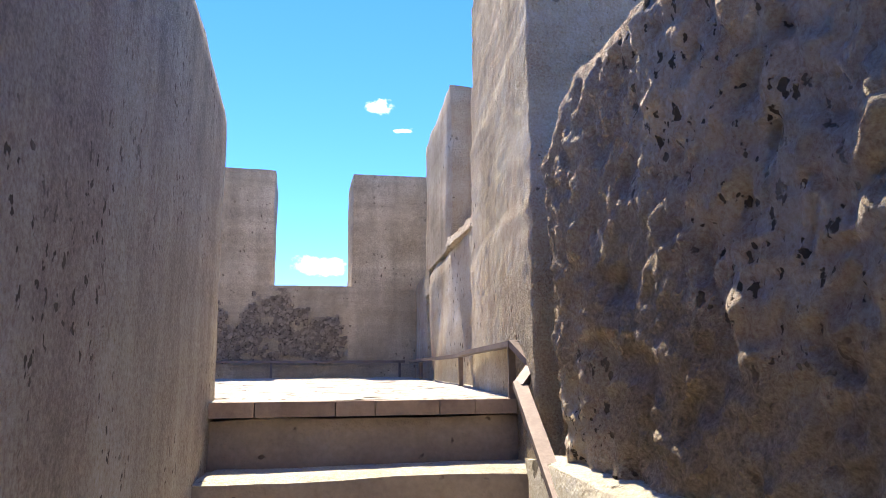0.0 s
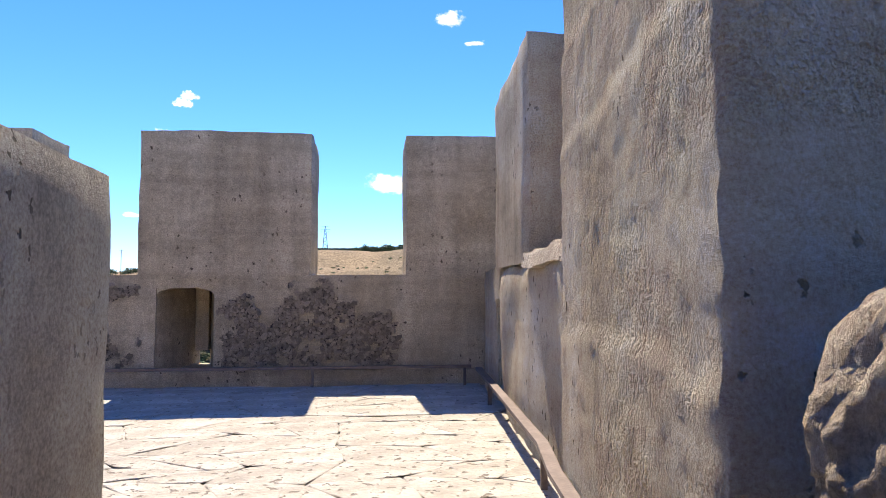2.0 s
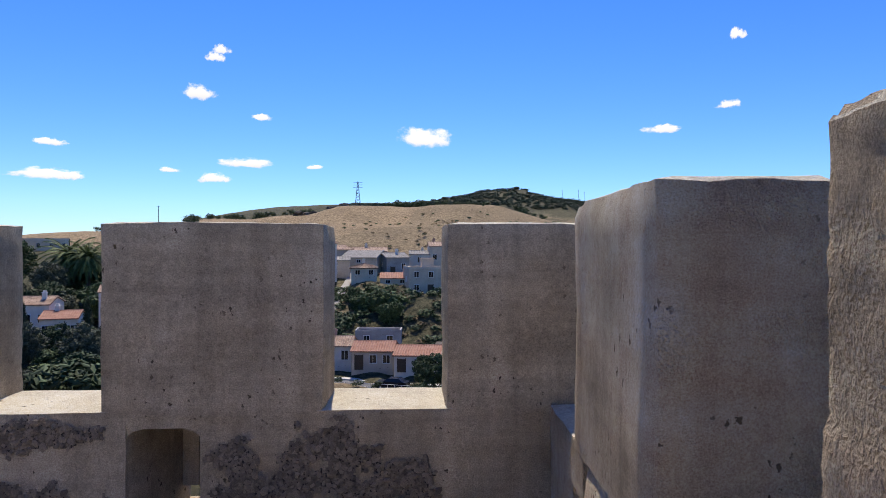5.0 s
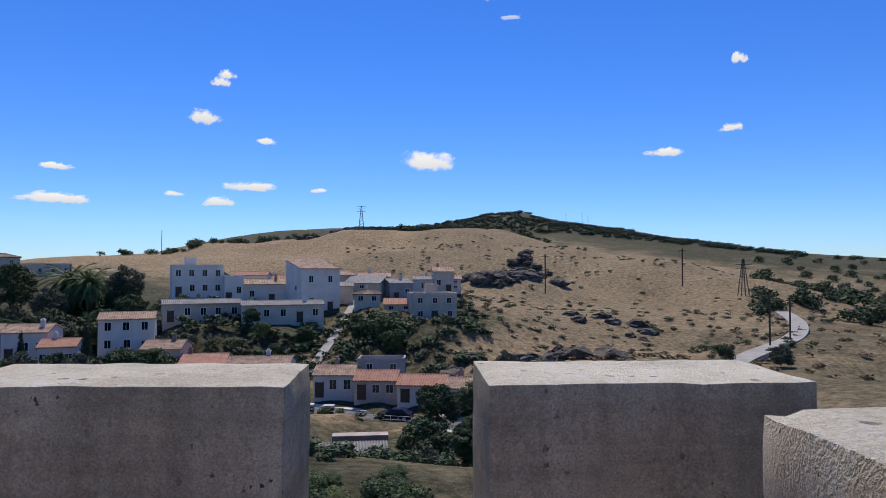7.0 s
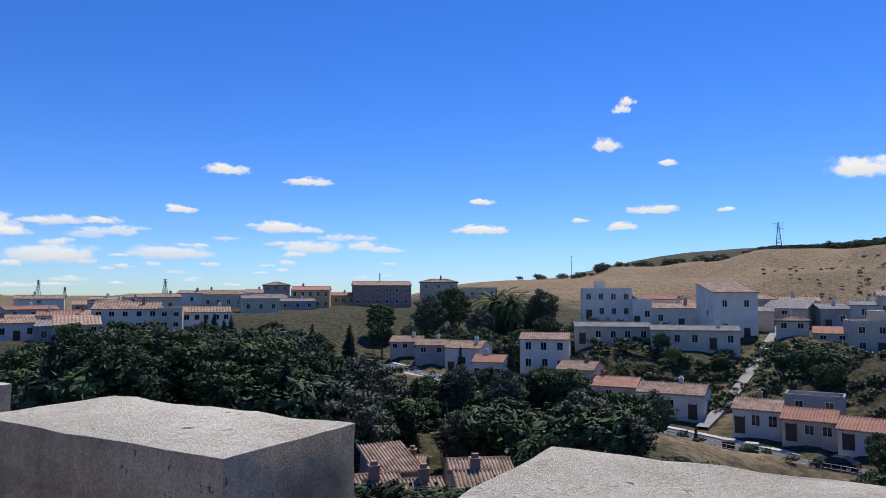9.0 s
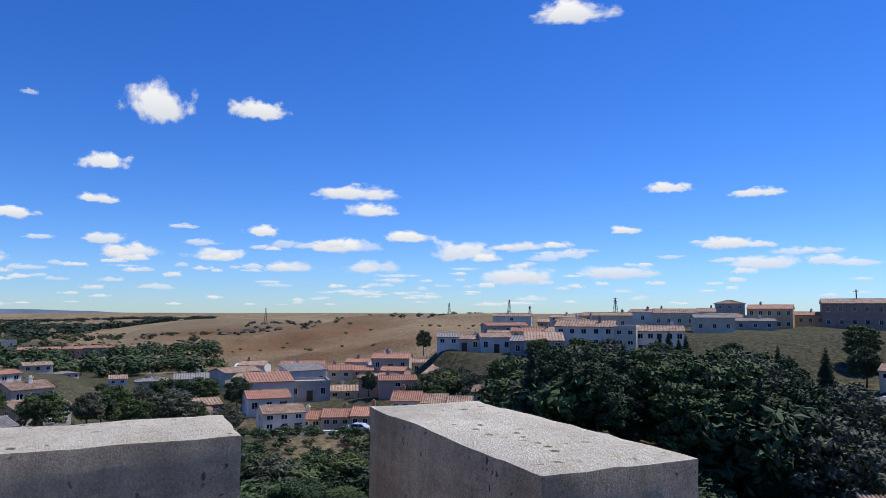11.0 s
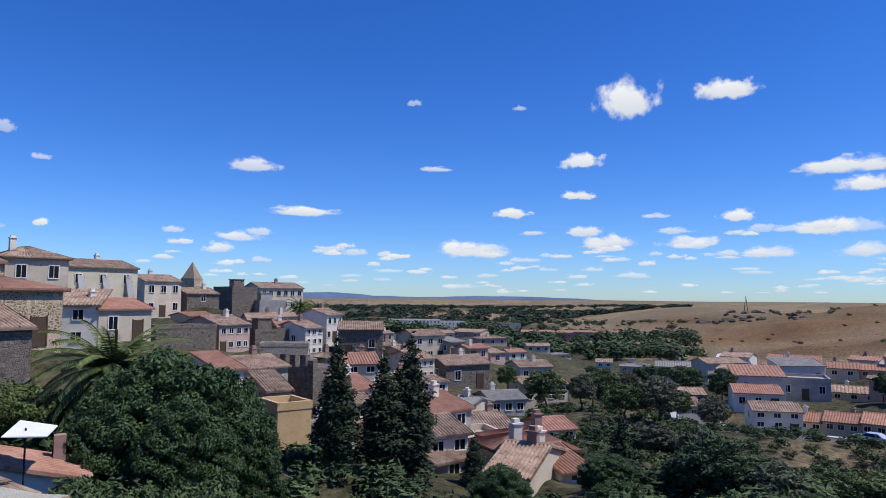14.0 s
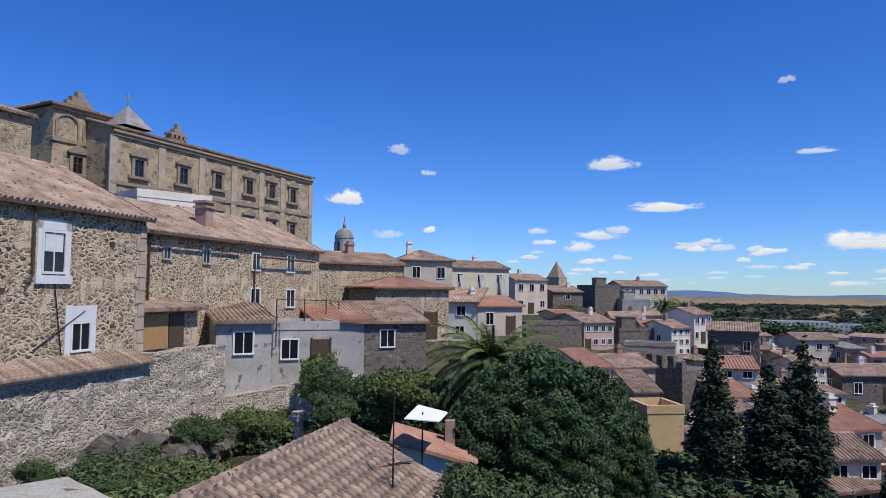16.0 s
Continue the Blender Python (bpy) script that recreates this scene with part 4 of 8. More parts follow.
    for i in range(buttress):
        u = -W + w * (i + 0.6) / buttress
        bt = Shape(); bt.add([(u - 0.5, -1.6, -deep), (u + 0.5, -1.6, -deep), (u + 0.5, 0, -deep), (u - 0.5, 0, -deep), (u - 0.5, -1.5, 1.2), (u + 0.5, -1.5, 1.2), (u + 0.5, 0, h - 1), (u - 0.5, 0, h - 1)],
                             [(0, 1, 5, 4), (1, 2, 6, 5), (3, 0, 4, 7), (4, 5, 6, 7)])
        part_of("buttress", bt.mesh("buttress", "grey"), home)
    if kind in ("gable", "hip") and wins is None and rng.random() < 0.75 and far < 240 and d > 3:
        cx, cy, zt = rng.uniform(-W * 0.6, W * 0.6), d * rng.uniform(0.3, 0.7), h + rise
        ch = Shape().box(cx - 0.3, cy - 0.3, h, cx + 0.3, cy + 0.3, zt + 0.8).box(cx - 0.38, cy - 0.38, zt + 0.8, cx + 0.38, cy + 0.38, zt + 0.9).box(cx - 0.2, cy - 0.2, zt + 0.9, cx + 0.2, cy + 0.2, zt + 1.15)
        part_of("chimney", ch.mesh("chimney", "white" if rng.random() < 0.5 else "brick"), home)
    if kind == "flat" and d > 4 and rng.random() < 0.5 and far < 200 and w > 5:
        bx = rng.uniform(-W * 0.4, W * 0.4)
        part_of("roof_hut", Shape().box(bx - 1.2, d * 0.5, h, bx + 1.2, d * 0.5 + 2, h + 2).box(bx - 1.35, d * 0.5 - 0.15, h + 2, bx + 1.35, d * 0.5 + 2.15, h + 2.12).mesh("roof_hut", wall), home)
    return home


# lie of the land: x, y, height, dryness
land(-160, 365, 9.5, 0.9)
land(-112, 403, 17.5, 1)
land(-59, 394, 19.5, 1)
land(-28, 377, 23.9, 1)
land(27, 377, 25.0, 1)
land(63, 322, 12.8, 1)
land(95, 282, 6.4, 1)
land(109, 234, -1.4, 1)
land(14, 162, -7.6, 1)
land(31, 236, -0.4, 1)
land(-11, 318, 11.9, 1)
land(-64, 322, 8.3, 1)
land(14, 109, -12.5, 1)
land(28, 109, -12.2, 1)
land(41, 108, -11.8, 1)
land(51, 106, -12.1, 1)
land(90, 165, -9.7, 0.8)
land(94, 151, -12.6, 0.55)
land(62, 89, -13.3, 0.4)
land(46, 182, -9.0, 1)
land(70, 185, -9.3, 1)
land(-14, 798, 48, 0.1)
land(-6, 878, 52, 0.05)
land(26, 878, 58, 0.05)
land(58, 877, 64, 0.05)
land(103, 872, 72, 0.05)
land(142, 867, 75.5, 0.05)
land(172, 861, 61, 0.05)
land(197, 856, 55.5, 0.05)
land(237, 846, 51, 0.05)
land(300, 793, 30.0, 0.1)
land(431, 788, 11.0, 0.2)
land(507, 742, 8.7, 0.2)
land(-339, 248, 1.5, 0.9)
land(-445, 228, 1.4, 0.9)
land(-135, 198, -2.7, 0.4)
land(-151, 293, 2.1, 0.5)
land(-138, 374, 10.1, 0.8)
land(-428, 261, 0.1, 1)
land(-423, -23, -25.0, 0.9)
land(-600, 69, -17.4, 1.6)
land(-641, 126, -8.8, 1.6)
land(-568, 204, -1.5, 1.5)
land(-463, 242, -0.4, 1.2)
land(-388, 234, -0.4, 1.2)
land(-304, 10, -21.4, 1.2)
land(-283, 77, -15.1, 1.6)
land(-283, 109, -10.4, 1.5)
land(-419, 65, -20.4, 1.6)
land(-447, 124, -10.9, 1.6)
land(-259, 50, -17.7, 1.5)
land(-364, 174, -6.6, 1.1)
land(-893, 140, -7.6, 0.8)
land(-1131, 410, -1.8, 0.8)
land(-690, -142, -26.4, 0.2)
land(-615, -224, -23.6, 0.3)
land(-1398, -131, -30.7, 0.75)
land(-1735, -496, -26.4, 0.4)
land(-2198, 168, -23.1, 0.8)
land(-1674, -675, -30.4, 0.25)
land(-302, -38, -21.4, 0.1)
land(-284, -13, -19.9, 0.05)
land(-113, -15, -16.7, 0.1)
land(-79, 2, -13.1, 0.1)
land(-67, 19, -12.0, 0.7)
land(-77, 31, -12.7, 0.7)
land(-58, 10, -11.3, 0.2)
land(-26, 53, -13.9, 0.05)
land(-48, 69, -14.0, 0.05)
land(-76, 79, -11.5, 0.05)
land(-99, 76, -9.0, 0.1)
land(-9, 82, -14.8, 0.7)
land(9, 64, -16.5, 0.6)
land(5, 80, -17.5, 0.7)
land(-14, -28, -3.7, 0.2)
land(-18, -27, -3.9, 0.3)
land(-22, -28, -4.1, 0.3)
land(-26, -27, -4.1, 0.2)
land(-29, -26, -4.3, 0.2)
land(-16, -25, -3.7, 0.3)
land(-17, -21, -3.3, 0.3)
land(-32, -26, -4.6, 0.15)
land(-36, -22, -5.6, 0.1)
land(-44, -18, -7.6, 0.3)
land(-50, -11, -9.0, 0.2)
land(-49, -1, -8.8, 0.1)

# row of low houses along the valley street
house(-10.9, 93.2, -15.1, 5.5, 8, 3.0, -2, "white", "tile", "gable", 1.7, 1, 3)
house(-5.1, 90.7, -15.0, 5.7, 8, 2.5, -5, "cream", "red", "gable", 1.7, 1, 3)
house(1.0, 87.8, -14.9, 6.3, 8, 2.2, -9, "white", "red", "gable", 1.7, 1, 3)
house(6.0, 84.6, -14.9, 4.1, 8, 2.3, -12, "white", "tile", "gable", 1.7, 1, 2)
house(-5.0, 105.7, -13.8, 7.2, 5, 1.9, -2, "grey", "flat", "flat", 0.0, 1, 2)

# white houses on the slope
house(-44.5, 143.2, -3.2, 10.2, 9, 6.1, 22, "white", "flat", "flat", 0.0, 2, 4)
house(-37.2, 143.2, -4.4, 3.8, 6, 5.0, 19, "white", "flat", "flat", 0.0, 1, 2)
house(-30.1, 146.8, -4.9, 12.3, 9, 4.1, 16, "white", "tile", "gable", 1.9, 1, 3)
house(-19.2, 142.6, -6.4, 8.7, 10, 8.9, 33, "white", "tile", "shed", 3.0, 2, 2)
house(-39.0, 128.1, -7.2, 13.9, 6, 3.2, 22, "cream", "grey", "gable", 1.3, 1, 5)
house(-24.3, 128.6, -7.6, 15.0, 6, 3.3, 16, "cream", "grey", "gable", 1.3, 1, 5)
house(-15.5, 162.1, -4.3, 4.3, 9, 5.3, 35, "cream", "tile", "gable", 1.9, 1, 1)
house(-9.9, 167.6, -2.8, 8.5, 9, 3.3, 3, "cream", "tile", "gable", 1.9, 1, 3)
house(-9.4, 139.5, -4.8, 5.3, 7, 2.1, 4, "cream", "tile", "hip", 1.5, 1, 2)
house(-2.7, 155.8, -4.9, 5.5, 9, 4.1, 21, "grey", "grey", "gable", 1.9, 1, 2)
house(2.3, 162.8, -3.2, 4.8, 7, 3.1, -1, "white", "grey", "gable", 1.5, 1, 1)
house(4.2, 133.8, -7.8, 8.8, 9, 5.1, 10, "cream", "flat", "flat", 0.0, 2, 3)
house(-3.1, 138.8, -6.3, 5.9, 5, 1.5, 1, "cream", "red", "shed", 1.5, 1, 2)
house(7.2, 162.7, -3.3, 4.9, 9, 5.1, 3, "cream", "tile", "gable", 1.9, 1, 2)

# houses beside the valley street
house(-58.6, 105.0, -11.6, 6.4, 9, 4.4, 10, "white", "tile", "gable", 1.9, 1, 3)
house(-51.7, 100.7, -12.5, 5.1, 8, 3.6, 14, "white", "red", "gable", 1.7, 1, 3)
house(-45.9, 110.9, -11.2, 8.3, 8, 5.6, 17, "white", "tile", "gable", 1.7, 2, 3)
house(-37.8, 103.3, -13.2, 5.8, 9, 3.6, 4, "cream", "tile", "gable", 1.9, 1, 2)
house(-31.8, 101.1, -14.3, 8.0, 9, 2.8, 5, "cream", "red", "gable", 1.9, 1, 3)
house(-22.6, 99.3, -15.0, 9.1, 9, 3.3, 2, "white", "tile", "gable", 1.9, 1, 3)
house(-34.7, 48.2, -15.3, 5.1, 7, 2.4, 24, "brick", "tile", "gable", 1.5, 1, 2)
house(-27.2, 50.3, -14.7, 4.9, 7, 2.0, 37, "grey", "tile", "gable", 1.5, 1, 2)
house(-4.8, 53.6, -14.4, 5.5, 5, 0.8, 5, "grey", "grey", "shed", 1.5, 1, 0)
house(-5.3, 67.6, -15.2, 5.6, 1.5, 0.9, 4, "brick", "flat", "flat", 0.0, 1, 0)
house(-83.4, 45.6, -10.9, 4.7, 8, 2.0, 45, "white", "tile", "gable", 1.7, 1, 2)
house(-23.6, 56.9, -12.8, 3.6, 6, 1.6, 20, "white", "flat", "flat", 0.0, 1, 1)

# houses on the far ridge
house(-133.1, 186.8, -2.4, 19.2, 12, 7.3, 40, "brick", "tile", "gable", 2.5, 2, 6)
house(-122.5, 205.5, -0.7, 13.1, 10, 6.8, 30, "cream", "tile", "hip", 2.1, 2, 3)
house(-146.3, 166.4, -2.7, 11.9, 10, 6.0, 36, "ochre", "red", "gable", 2.1, 2, 5)
house(-173.3, 179.7, 0.2, 9.2, 10, 4.9, 44, "grey", "tile", "hip", 2.1, 2, 3)
house(-145.4, 180.1, -1.9, 9.8, 8, 3.4, 39, "ochre", "red", "gable", 1.7, 1, 4)
house(-123.2, 85.4, -7.4, 12.2, 11, 6.6, 47, "white", "tile", "gable", 2.3, 3, 5)
house(-115.1, 89.5, -6.9, 4.3, 8, 6.0, 46, "cream", "flat", "flat", 0.0, 3, 2)
house(-113.9, 97.3, -6.2, 9.4, 9, 4.6, 49, "white", "tile", "gable", 1.9, 2, 5)
house(-105.7, 91.4, -8.4, 7.9, 5, 2.1, 48, "white", "grey", "shed", 1.5, 1, 3)
house(-167.1, 150.2, -2.6, 12.3, 12, 4.5, 48, "cream", "tile", "gable", 2.5, 1, 4)
house(-195.8, 124.5, -3.1, 8.4, 9, 2.0, 57, "ochre", "tile", "gable", 1.9, 1, 3)
house(-129.1, 76.5, -7.3, 9.7, 9, 3.4, 49, "grey", "grey", "gable", 1.9, 1, 3)
house(-158.0, 96.2, -4.9, 7.6, 9, 2.1, 53, "white", "tile", "gable", 1.9, 1, 3)
house(-154.7, 82.0, -5.9, 6.3, 9, 2.4, 52, "cream", "tile", "gable", 1.9, 1, 3)
house(-115.4, 220.9, 0.2, 14.2, 8, 3.7, 27, "cream", "flat", "flat", 0.0, 1, 4)
house(-164.4, 160.4, -0.3, 5.6, 9, 2.7, 45, "white", "tile", "gable", 1.9, 1, 2)
house(-200.7, 148.9, -1.5, 12.8, 10, 2.4, 53, "cream", "tile", "gable", 2.1, 1, 4)
house(-74.8, 111.6, -8.8, 6.1, 8, 1.7, 23, "cream", "tile", "gable", 1.7, 1, 3)
house(-67.0, 108.2, -9.3, 5.8, 7, 2.1, 21, "grey", "tile", "gable", 1.5, 1, 2)

# houses below the parched hill
house(-149.2, 66.2, -5.6, 5.2, 7, 2.0, 65, "white", "grey", "gable", 1.5, 1, 2)
house(-145.3, 69.9, -6.8, 5.0, 8, 2.8, 54, "cream", "tile", "gable", 1.7, 1, 2)
house(-140.8, 74.3, -7.0, 7.0, 8, 3.5, 71, "white", "tile", "gable", 1.7, 1, 3)
house(-82.4, 43.4, -9.6, 7.7, 9, 1.5, 61, "grey", "tile", "hip", 1.9, 1, 4)
house(-163.7, 57.4, -12.6, 9.2, 9, 3.4, 62, "cream", "red", "gable", 1.9, 1, 3)
house(-102.7, 37.7, -15.4, 4.4, 9, 4.1, 63, "white", "red", "gable", 1.9, 2, 3, door="blue")
house(-102.0, 42.0, -15.4, 4.1, 9, 3.6, 62, "white", "tile", "gable", 1.9, 2, 3)
house(-97.4, 44.8, -15.5, 4.8, 9, 3.7, 60, "cream", "tile", "gable", 1.9, 2, 2)
house(-96.1, 51.5, -14.0, 7.2, 10, 3.2, 72, "cream", "tile", "gable", 2.1, 1, 4)
house(-89.7, 46.6, -14.4, 5.1, 5, 1.7, 69, "white", "flat", "flat", 0.0, 1, 1)
house(-114.7, 21.9, -16.5, 6.7, 8, 2.7, 90, "white", "tile", "gable", 1.7, 2, 3)
house(-117.7, 26.8, -16.9, 3.4, 8, 1.4, 70, "cream", "red", "gable", 1.7, 1, 2)
house(-115.7, 30.5, -16.7, 4.7, 8, 1.6, 68, "cream", "red", "gable", 1.7, 1, 3)
house(-112.1, 35.3, -16.4, 6.5, 9, 1.7, 65, "cream", "red", "gable", 1.9, 1, 4)
house(-128.9, 22.1, -15.8, 7.5, 9, 2.7, 89, "white", "red", "gable", 1.9, 1, 3)
house(-142.4, 31.0, -15.6, 11.2, 9, 3.5, 82, "grey", "flat", "flat", 0.0, 1, 4)
house(-205.9, 34.5, -16.5, 20.0, 9.7, 3.1, 170, "white", "white", "gable", 2.0, 1, 0)
house(-165.6, 58.0, -12.6, 8.0, 9, 3.1, 62, "cream", "tile", "gable", 1.9, 1, 3)
house(-162.6, 44.5, -13.6, 5.8, 9, 2.0, 74, "cream", "red", "gable", 1.9, 1, 2)
house(-163.9, 50.5, -13.7, 5.0, 8, 1.8, 72, "pink", "red", "gable", 1.7, 1, 2)
house(-189.1, 41.8, -14.9, 11.8, 12, 2.2, 77, "pink", "red", "gable", 2.5, 1, 4)
house(-140.3, 13.0, -16.9, 5.2, 8, 1.7, 99, "brick", "tile", "gable", 1.7, 1, 2)
house(-125.4, 11.7, -17.6, 3.8, 8, 2.5, 114, "cream", "tile", "gable", 1.7, 1, 1)
house(-193.3, 15.6, -19.3, 11.7, 10, 4.1, 85, "white", "grey", "gable", 2.1, 1, 5)
house(-234.0, -3.4, -19.9, 5.2, 8, 1.7, 91, "white", "tile", "gable", 1.7, 1, 2)
house(-209.0, 5.1, -19.4, 7.9, 9, 2.5, 88, "cream", "grey", "hip", 1.9, 1, 3)
house(-147.7, 42.0, -16.3, 7.8, 8, 1.6, 73, "cream", "tile", "gable", 1.7, 1, 3)

# old town stepping down to the plain
house(-109.1, -40.0, -7.4, 7.0, 10, 4.4, 110, "darkstone", "tile", "gable", 2.1, 1, 2)
house(-134.7, -35.2, -10.0, 6.7, 9, 4.8, 133, "cream", "tile", "gable", 1.9, 2, 3)
house(-97.7, -26.3, -9.2, 3.4, 8, 3.0, 145, "cream", "tile", "gable", 1.7, 2, 3)
house(-104.0, -21.5, -10.8, 7.4, 9, 3.4, 132, "darkstone", "tile", "gable", 1.9, 1, 2)
house(-58.6, -13.8, -8.4, 4.8, 9, 1.8, 148, "grey", "red", "gable", 1.9, 1, 2)
house(-49.8, -11.9, -8.3, 3.0, 7, 1.6, 133, "white", "tile", "gable", 1.5, 1, 2)
house(-75.1, -12.9, -11.3, 2.9, 6, 1.0, 129, "cream", "tile", "gable", 1.3, 1, 2)
house(-61.4, -9.9, -10.8, 3.5, 6, 1.5, 119, "cream", "tile", "shed", 1.8, 1, 2)
house(-53.8, -5.6, -9.4, 4.0, 9, 1.1, 125, "white", "red", "hip", 1.9, 1, 2)
house(-95.1, -14.4, -13.0, 5.1, 7, 2.1, 123, "grey", "grey", "gable", 1.5, 1, 3)
house(-115.6, -11.4, -13.9, 7.7, 8, 2.6, 123, "cream", "tile", "gable", 1.7, 2, 4)
house(-128.4, -14.2, -12.5, 6.3, 8, 2.6, 121, "cream", "tile", "gable", 1.7, 1, 3)
house(-437.0, -123.9, -19.7, 33.3, 20, 6.6, 109, "white", "flat", "flat", 0.0, 3, 14)
house(-462.7, -104.0, -19.8, 17.2, 14, 5.1, 106, "white", "flat", "flat", 0.0, 2, 7)
house(-432.4, -39.0, -22.9, 30.9, 10, 4.1, 95, "brick", "red", "gable", 2.1, 1, 8)
house(-454.0, -10.1, -23.7, 29.1, 10, 4.3, 91, "brick", "red", "gable", 2.1, 1, 8)
house(-517.1, -85.8, -21.5, 40.6, 12, 4.1, 99, "cream", "flat", "flat", 0.0, 1, 7)
house(-85.3, -26.2, -9.3, 3.6, 8, 1.3, 142, "grey", "tile", "gable", 1.7, 1, 2)
house(-71.7, -25.8, -8.4, 3.6, 10, 1.3, 145, "pink", "red", "gable", 2.1, 1, 1)
house(-82.9, -30.0, -7.1, 4.2, 9, 1.4, 120, "cream", "red", "gable", 1.9, 1, 2)
house(-69.9, -6.0, -10.6, 3.2, 6, 0.9, 124, "cream", "red", "gable", 1.3, 1, 2)
house(-96.7, -54.9, -5.9, 5.4, 11, 3.9, 158, "pink", "tile", "gable", 2.3, 2, 4)
house(-104.6, -52.8, -5.0, 6.2, 6, 1.6, 147, "darkstone", "flat", "flat", 0.0, 1, 0)
house(-135.6, -75.4, -2.2, 5.7, 10, 5.8, 149, "darkstone", "flat", "flat", 0.0, 1, 0)
house(-149.9, -74.1, -1.3, 10.5, 12, 5.2, 142, "cream", "tile", "gable", 2.5, 2, 6)
house(-138.3, -70.3, -2.9, 6.0, 8, 3.7, 142, "grey", "flat", "flat", 0.0, 1, 0)
house(-107.3, -47.1, -7.1, 3.7, 9, 4.3, 158, "white", "tile", "gable", 1.9, 3, 3)
house(-117.8, -48.0, -5.6, 3.8, 9, 4.6, 158, "white", "tile", "gable", 1.9, 2, 3)
house(-109.3, -56.8, -4.1, 5.4, 9, 2.3, 128, "cream", "tile", "gable", 1.9, 1, 2)
house(-108.6, -51.5, -5.1, 4.7, 8, 2.3, 131, "cream", "red", "gable", 1.7, 1, 2)
house(-87.4, -42.4, -6.3, 6.1, 3, 2.1, 111, "ruinstone", "flat", "flat", 0.0, 1, 0)
house(-67.1, -34.0, -7.6, 4.7, 8, 2.9, 152, "ruinstone", "tile", "gable", 1.7, 1, 1)
house(-60.4, -29.4, -7.0, 2.2, 6, 1.1, 136, "ruinstone", "tile", "shed", 1.8, 1, 0)
house(-45.6, -20.9, -7.6, 2.3, 3, 2.8, 140, "ochre", "flat", "flat", 0.0, 1, 0)
house(-60.2, -33.9, -6.2, 2.4, 6, 2.0, 150, "white", "red", "shed", 1.8, 1, 1)
house(-169.3, -61.9, -9.4, 8.5, 12, 3.0, 130, "darkstone", "tile", "gable", 2.5, 1, 0)
house(-56.3, -9.7, -10.3, 3.6, 8, 1.7, 124, "cream", "tile", "flat", 0.0, 1, 2)
house(-47.7, -5.6, -8.3, 2.4, 8, 0.9, 130, "cream", "red", "hip", 1.7, 1, 1)
house(-46.9, -3.5, -8.5, 2.2, 8, 0.7, 132, "white", "red", "gable", 1.7, 1, 1)
house(-48.9, -11.4, -9.5, 3.1, 8, 1.4, 147, "grey", "tile", "gable", 1.7, 1, 1)
house(-42.5, -7.0, -8.4, 2.5, 9, 1.2, 78, "cream", "tile", "gable", 1.9, 1, 1)
house(-112.5, -78.3, -1.6, 6.9, 11, 6.2, 155, "cream", "tile", "gable", 2.3, 2, 3)
house(-91.2, -73.2, -1.0, 10.7, 12, 7.1, 158, "ochrepale", "tile", "gable", 2.5, 2, 3, buttress=3)
house(-62.1, -51.8, -3.1, 3.8, 8, 4.3, 121, "white", "tile", "shed", 2.4, 2, 1)
house(-65.6, -49.1, -2.3, 5.6, 9, 3.1, 158, "cream", "red", "gable", 1.9, 1, 2)
house(-88.2, -57.1, -4.6, 8.5, 4, 2.4, 149, "darkstone", "flat", "flat", 0.0, 1, 0)
house(-123.0, -77.0, 0.3, 6.7, 10, 2.2, 153, "darkstone", "tile", "gable", 2.1, 1, 1)

# packed old town roofs
house(-127.1, 45.6, -14.2, 7.1, 6, 3.5, 73, "pink", "red", "gable", 1.3, 2, 1)
house(-135.5, 45.1, -14.5, 8.6, 6, 3.6, 71, "pink", "tile", "hip", 1.3, 1, 2)
house(-168.1, 23.4, -15.3, 9.7, 8, 3.6, 116, "cream", "tile", "gable", 1.7, 1, 1)
house(-176.9, 53.0, -14.3, 6.0, 7, 3.4, 59, "white", "red", "gable", 1.5, 1, 1)
house(-141.0, 59.3, -13.8, 6.0, 8, 2.5, 46, "white", "tile", "shed", 2.4, 2, 1)
house(-139.3, 24.3, -15.2, 8.7, 7, 3.9, 90, "white", "red", "shed", 2.1, 1, 2)
house(-156.2, 35.5, -15.0, 9.4, 6, 4.2, 107, "white", "grey", "shed", 1.8, 1, 3)
house(-165.0, 34.2, -15.1, 7.3, 6, 3.4, 77, "white", "tile", "gable", 1.3, 1, 3)
house(-155.9, 23.3, -15.3, 9.0, 7, 3.3, 53, "white", "tile", "gable", 1.5, 1, 1)
house(-179.2, 26.7, -15.1, 6.5, 8, 4.0, 65, "white", "tile", "gable", 1.7, 1, 2)
house(-173.2, 34.4, -15.0, 6.5, 7, 2.8, 52, "white", "red", "gable", 1.5, 1, 2)
house(-145.0, 50.9, -14.3, 5.6, 6, 3.8, 51, "pink", "red", "gable", 1.3, 1, 3)
house(-178.0, 62.2, -13.9, 5.8, 8, 4.0, 60, "cream", "tile", "hip", 1.7, 2, 1)
house(-165.8, 66.9, -13.9, 6.6, 6, 3.3, 68, "cream", "tile", "gable", 1.3, 1, 2)
house(-141.4, 82.6, -5.7, 7.4, 7, 3.4, 56, "cream", "red", "gable", 1.5, 2, 3)
house(-122.2, 75.0, -7.2, 7.8, 8, 3.7, 59, "grey", "tile", "shed", 2.4, 2, 3)
house(-133.0, 82.4, -6.2, 7.4, 8, 2.4, 91, "cream", "tile", "gable", 1.7, 1, 3)
house(-157.8, 107.0, -4.5, 9.6, 7, 2.8, 60, "white", "tile", "hip", 1.5, 2, 1)
house(-143.4, 157.3, -2.8, 11.1, 6, 2.7, 57, "grey", "grey", "gable", 1.3, 1, 3)
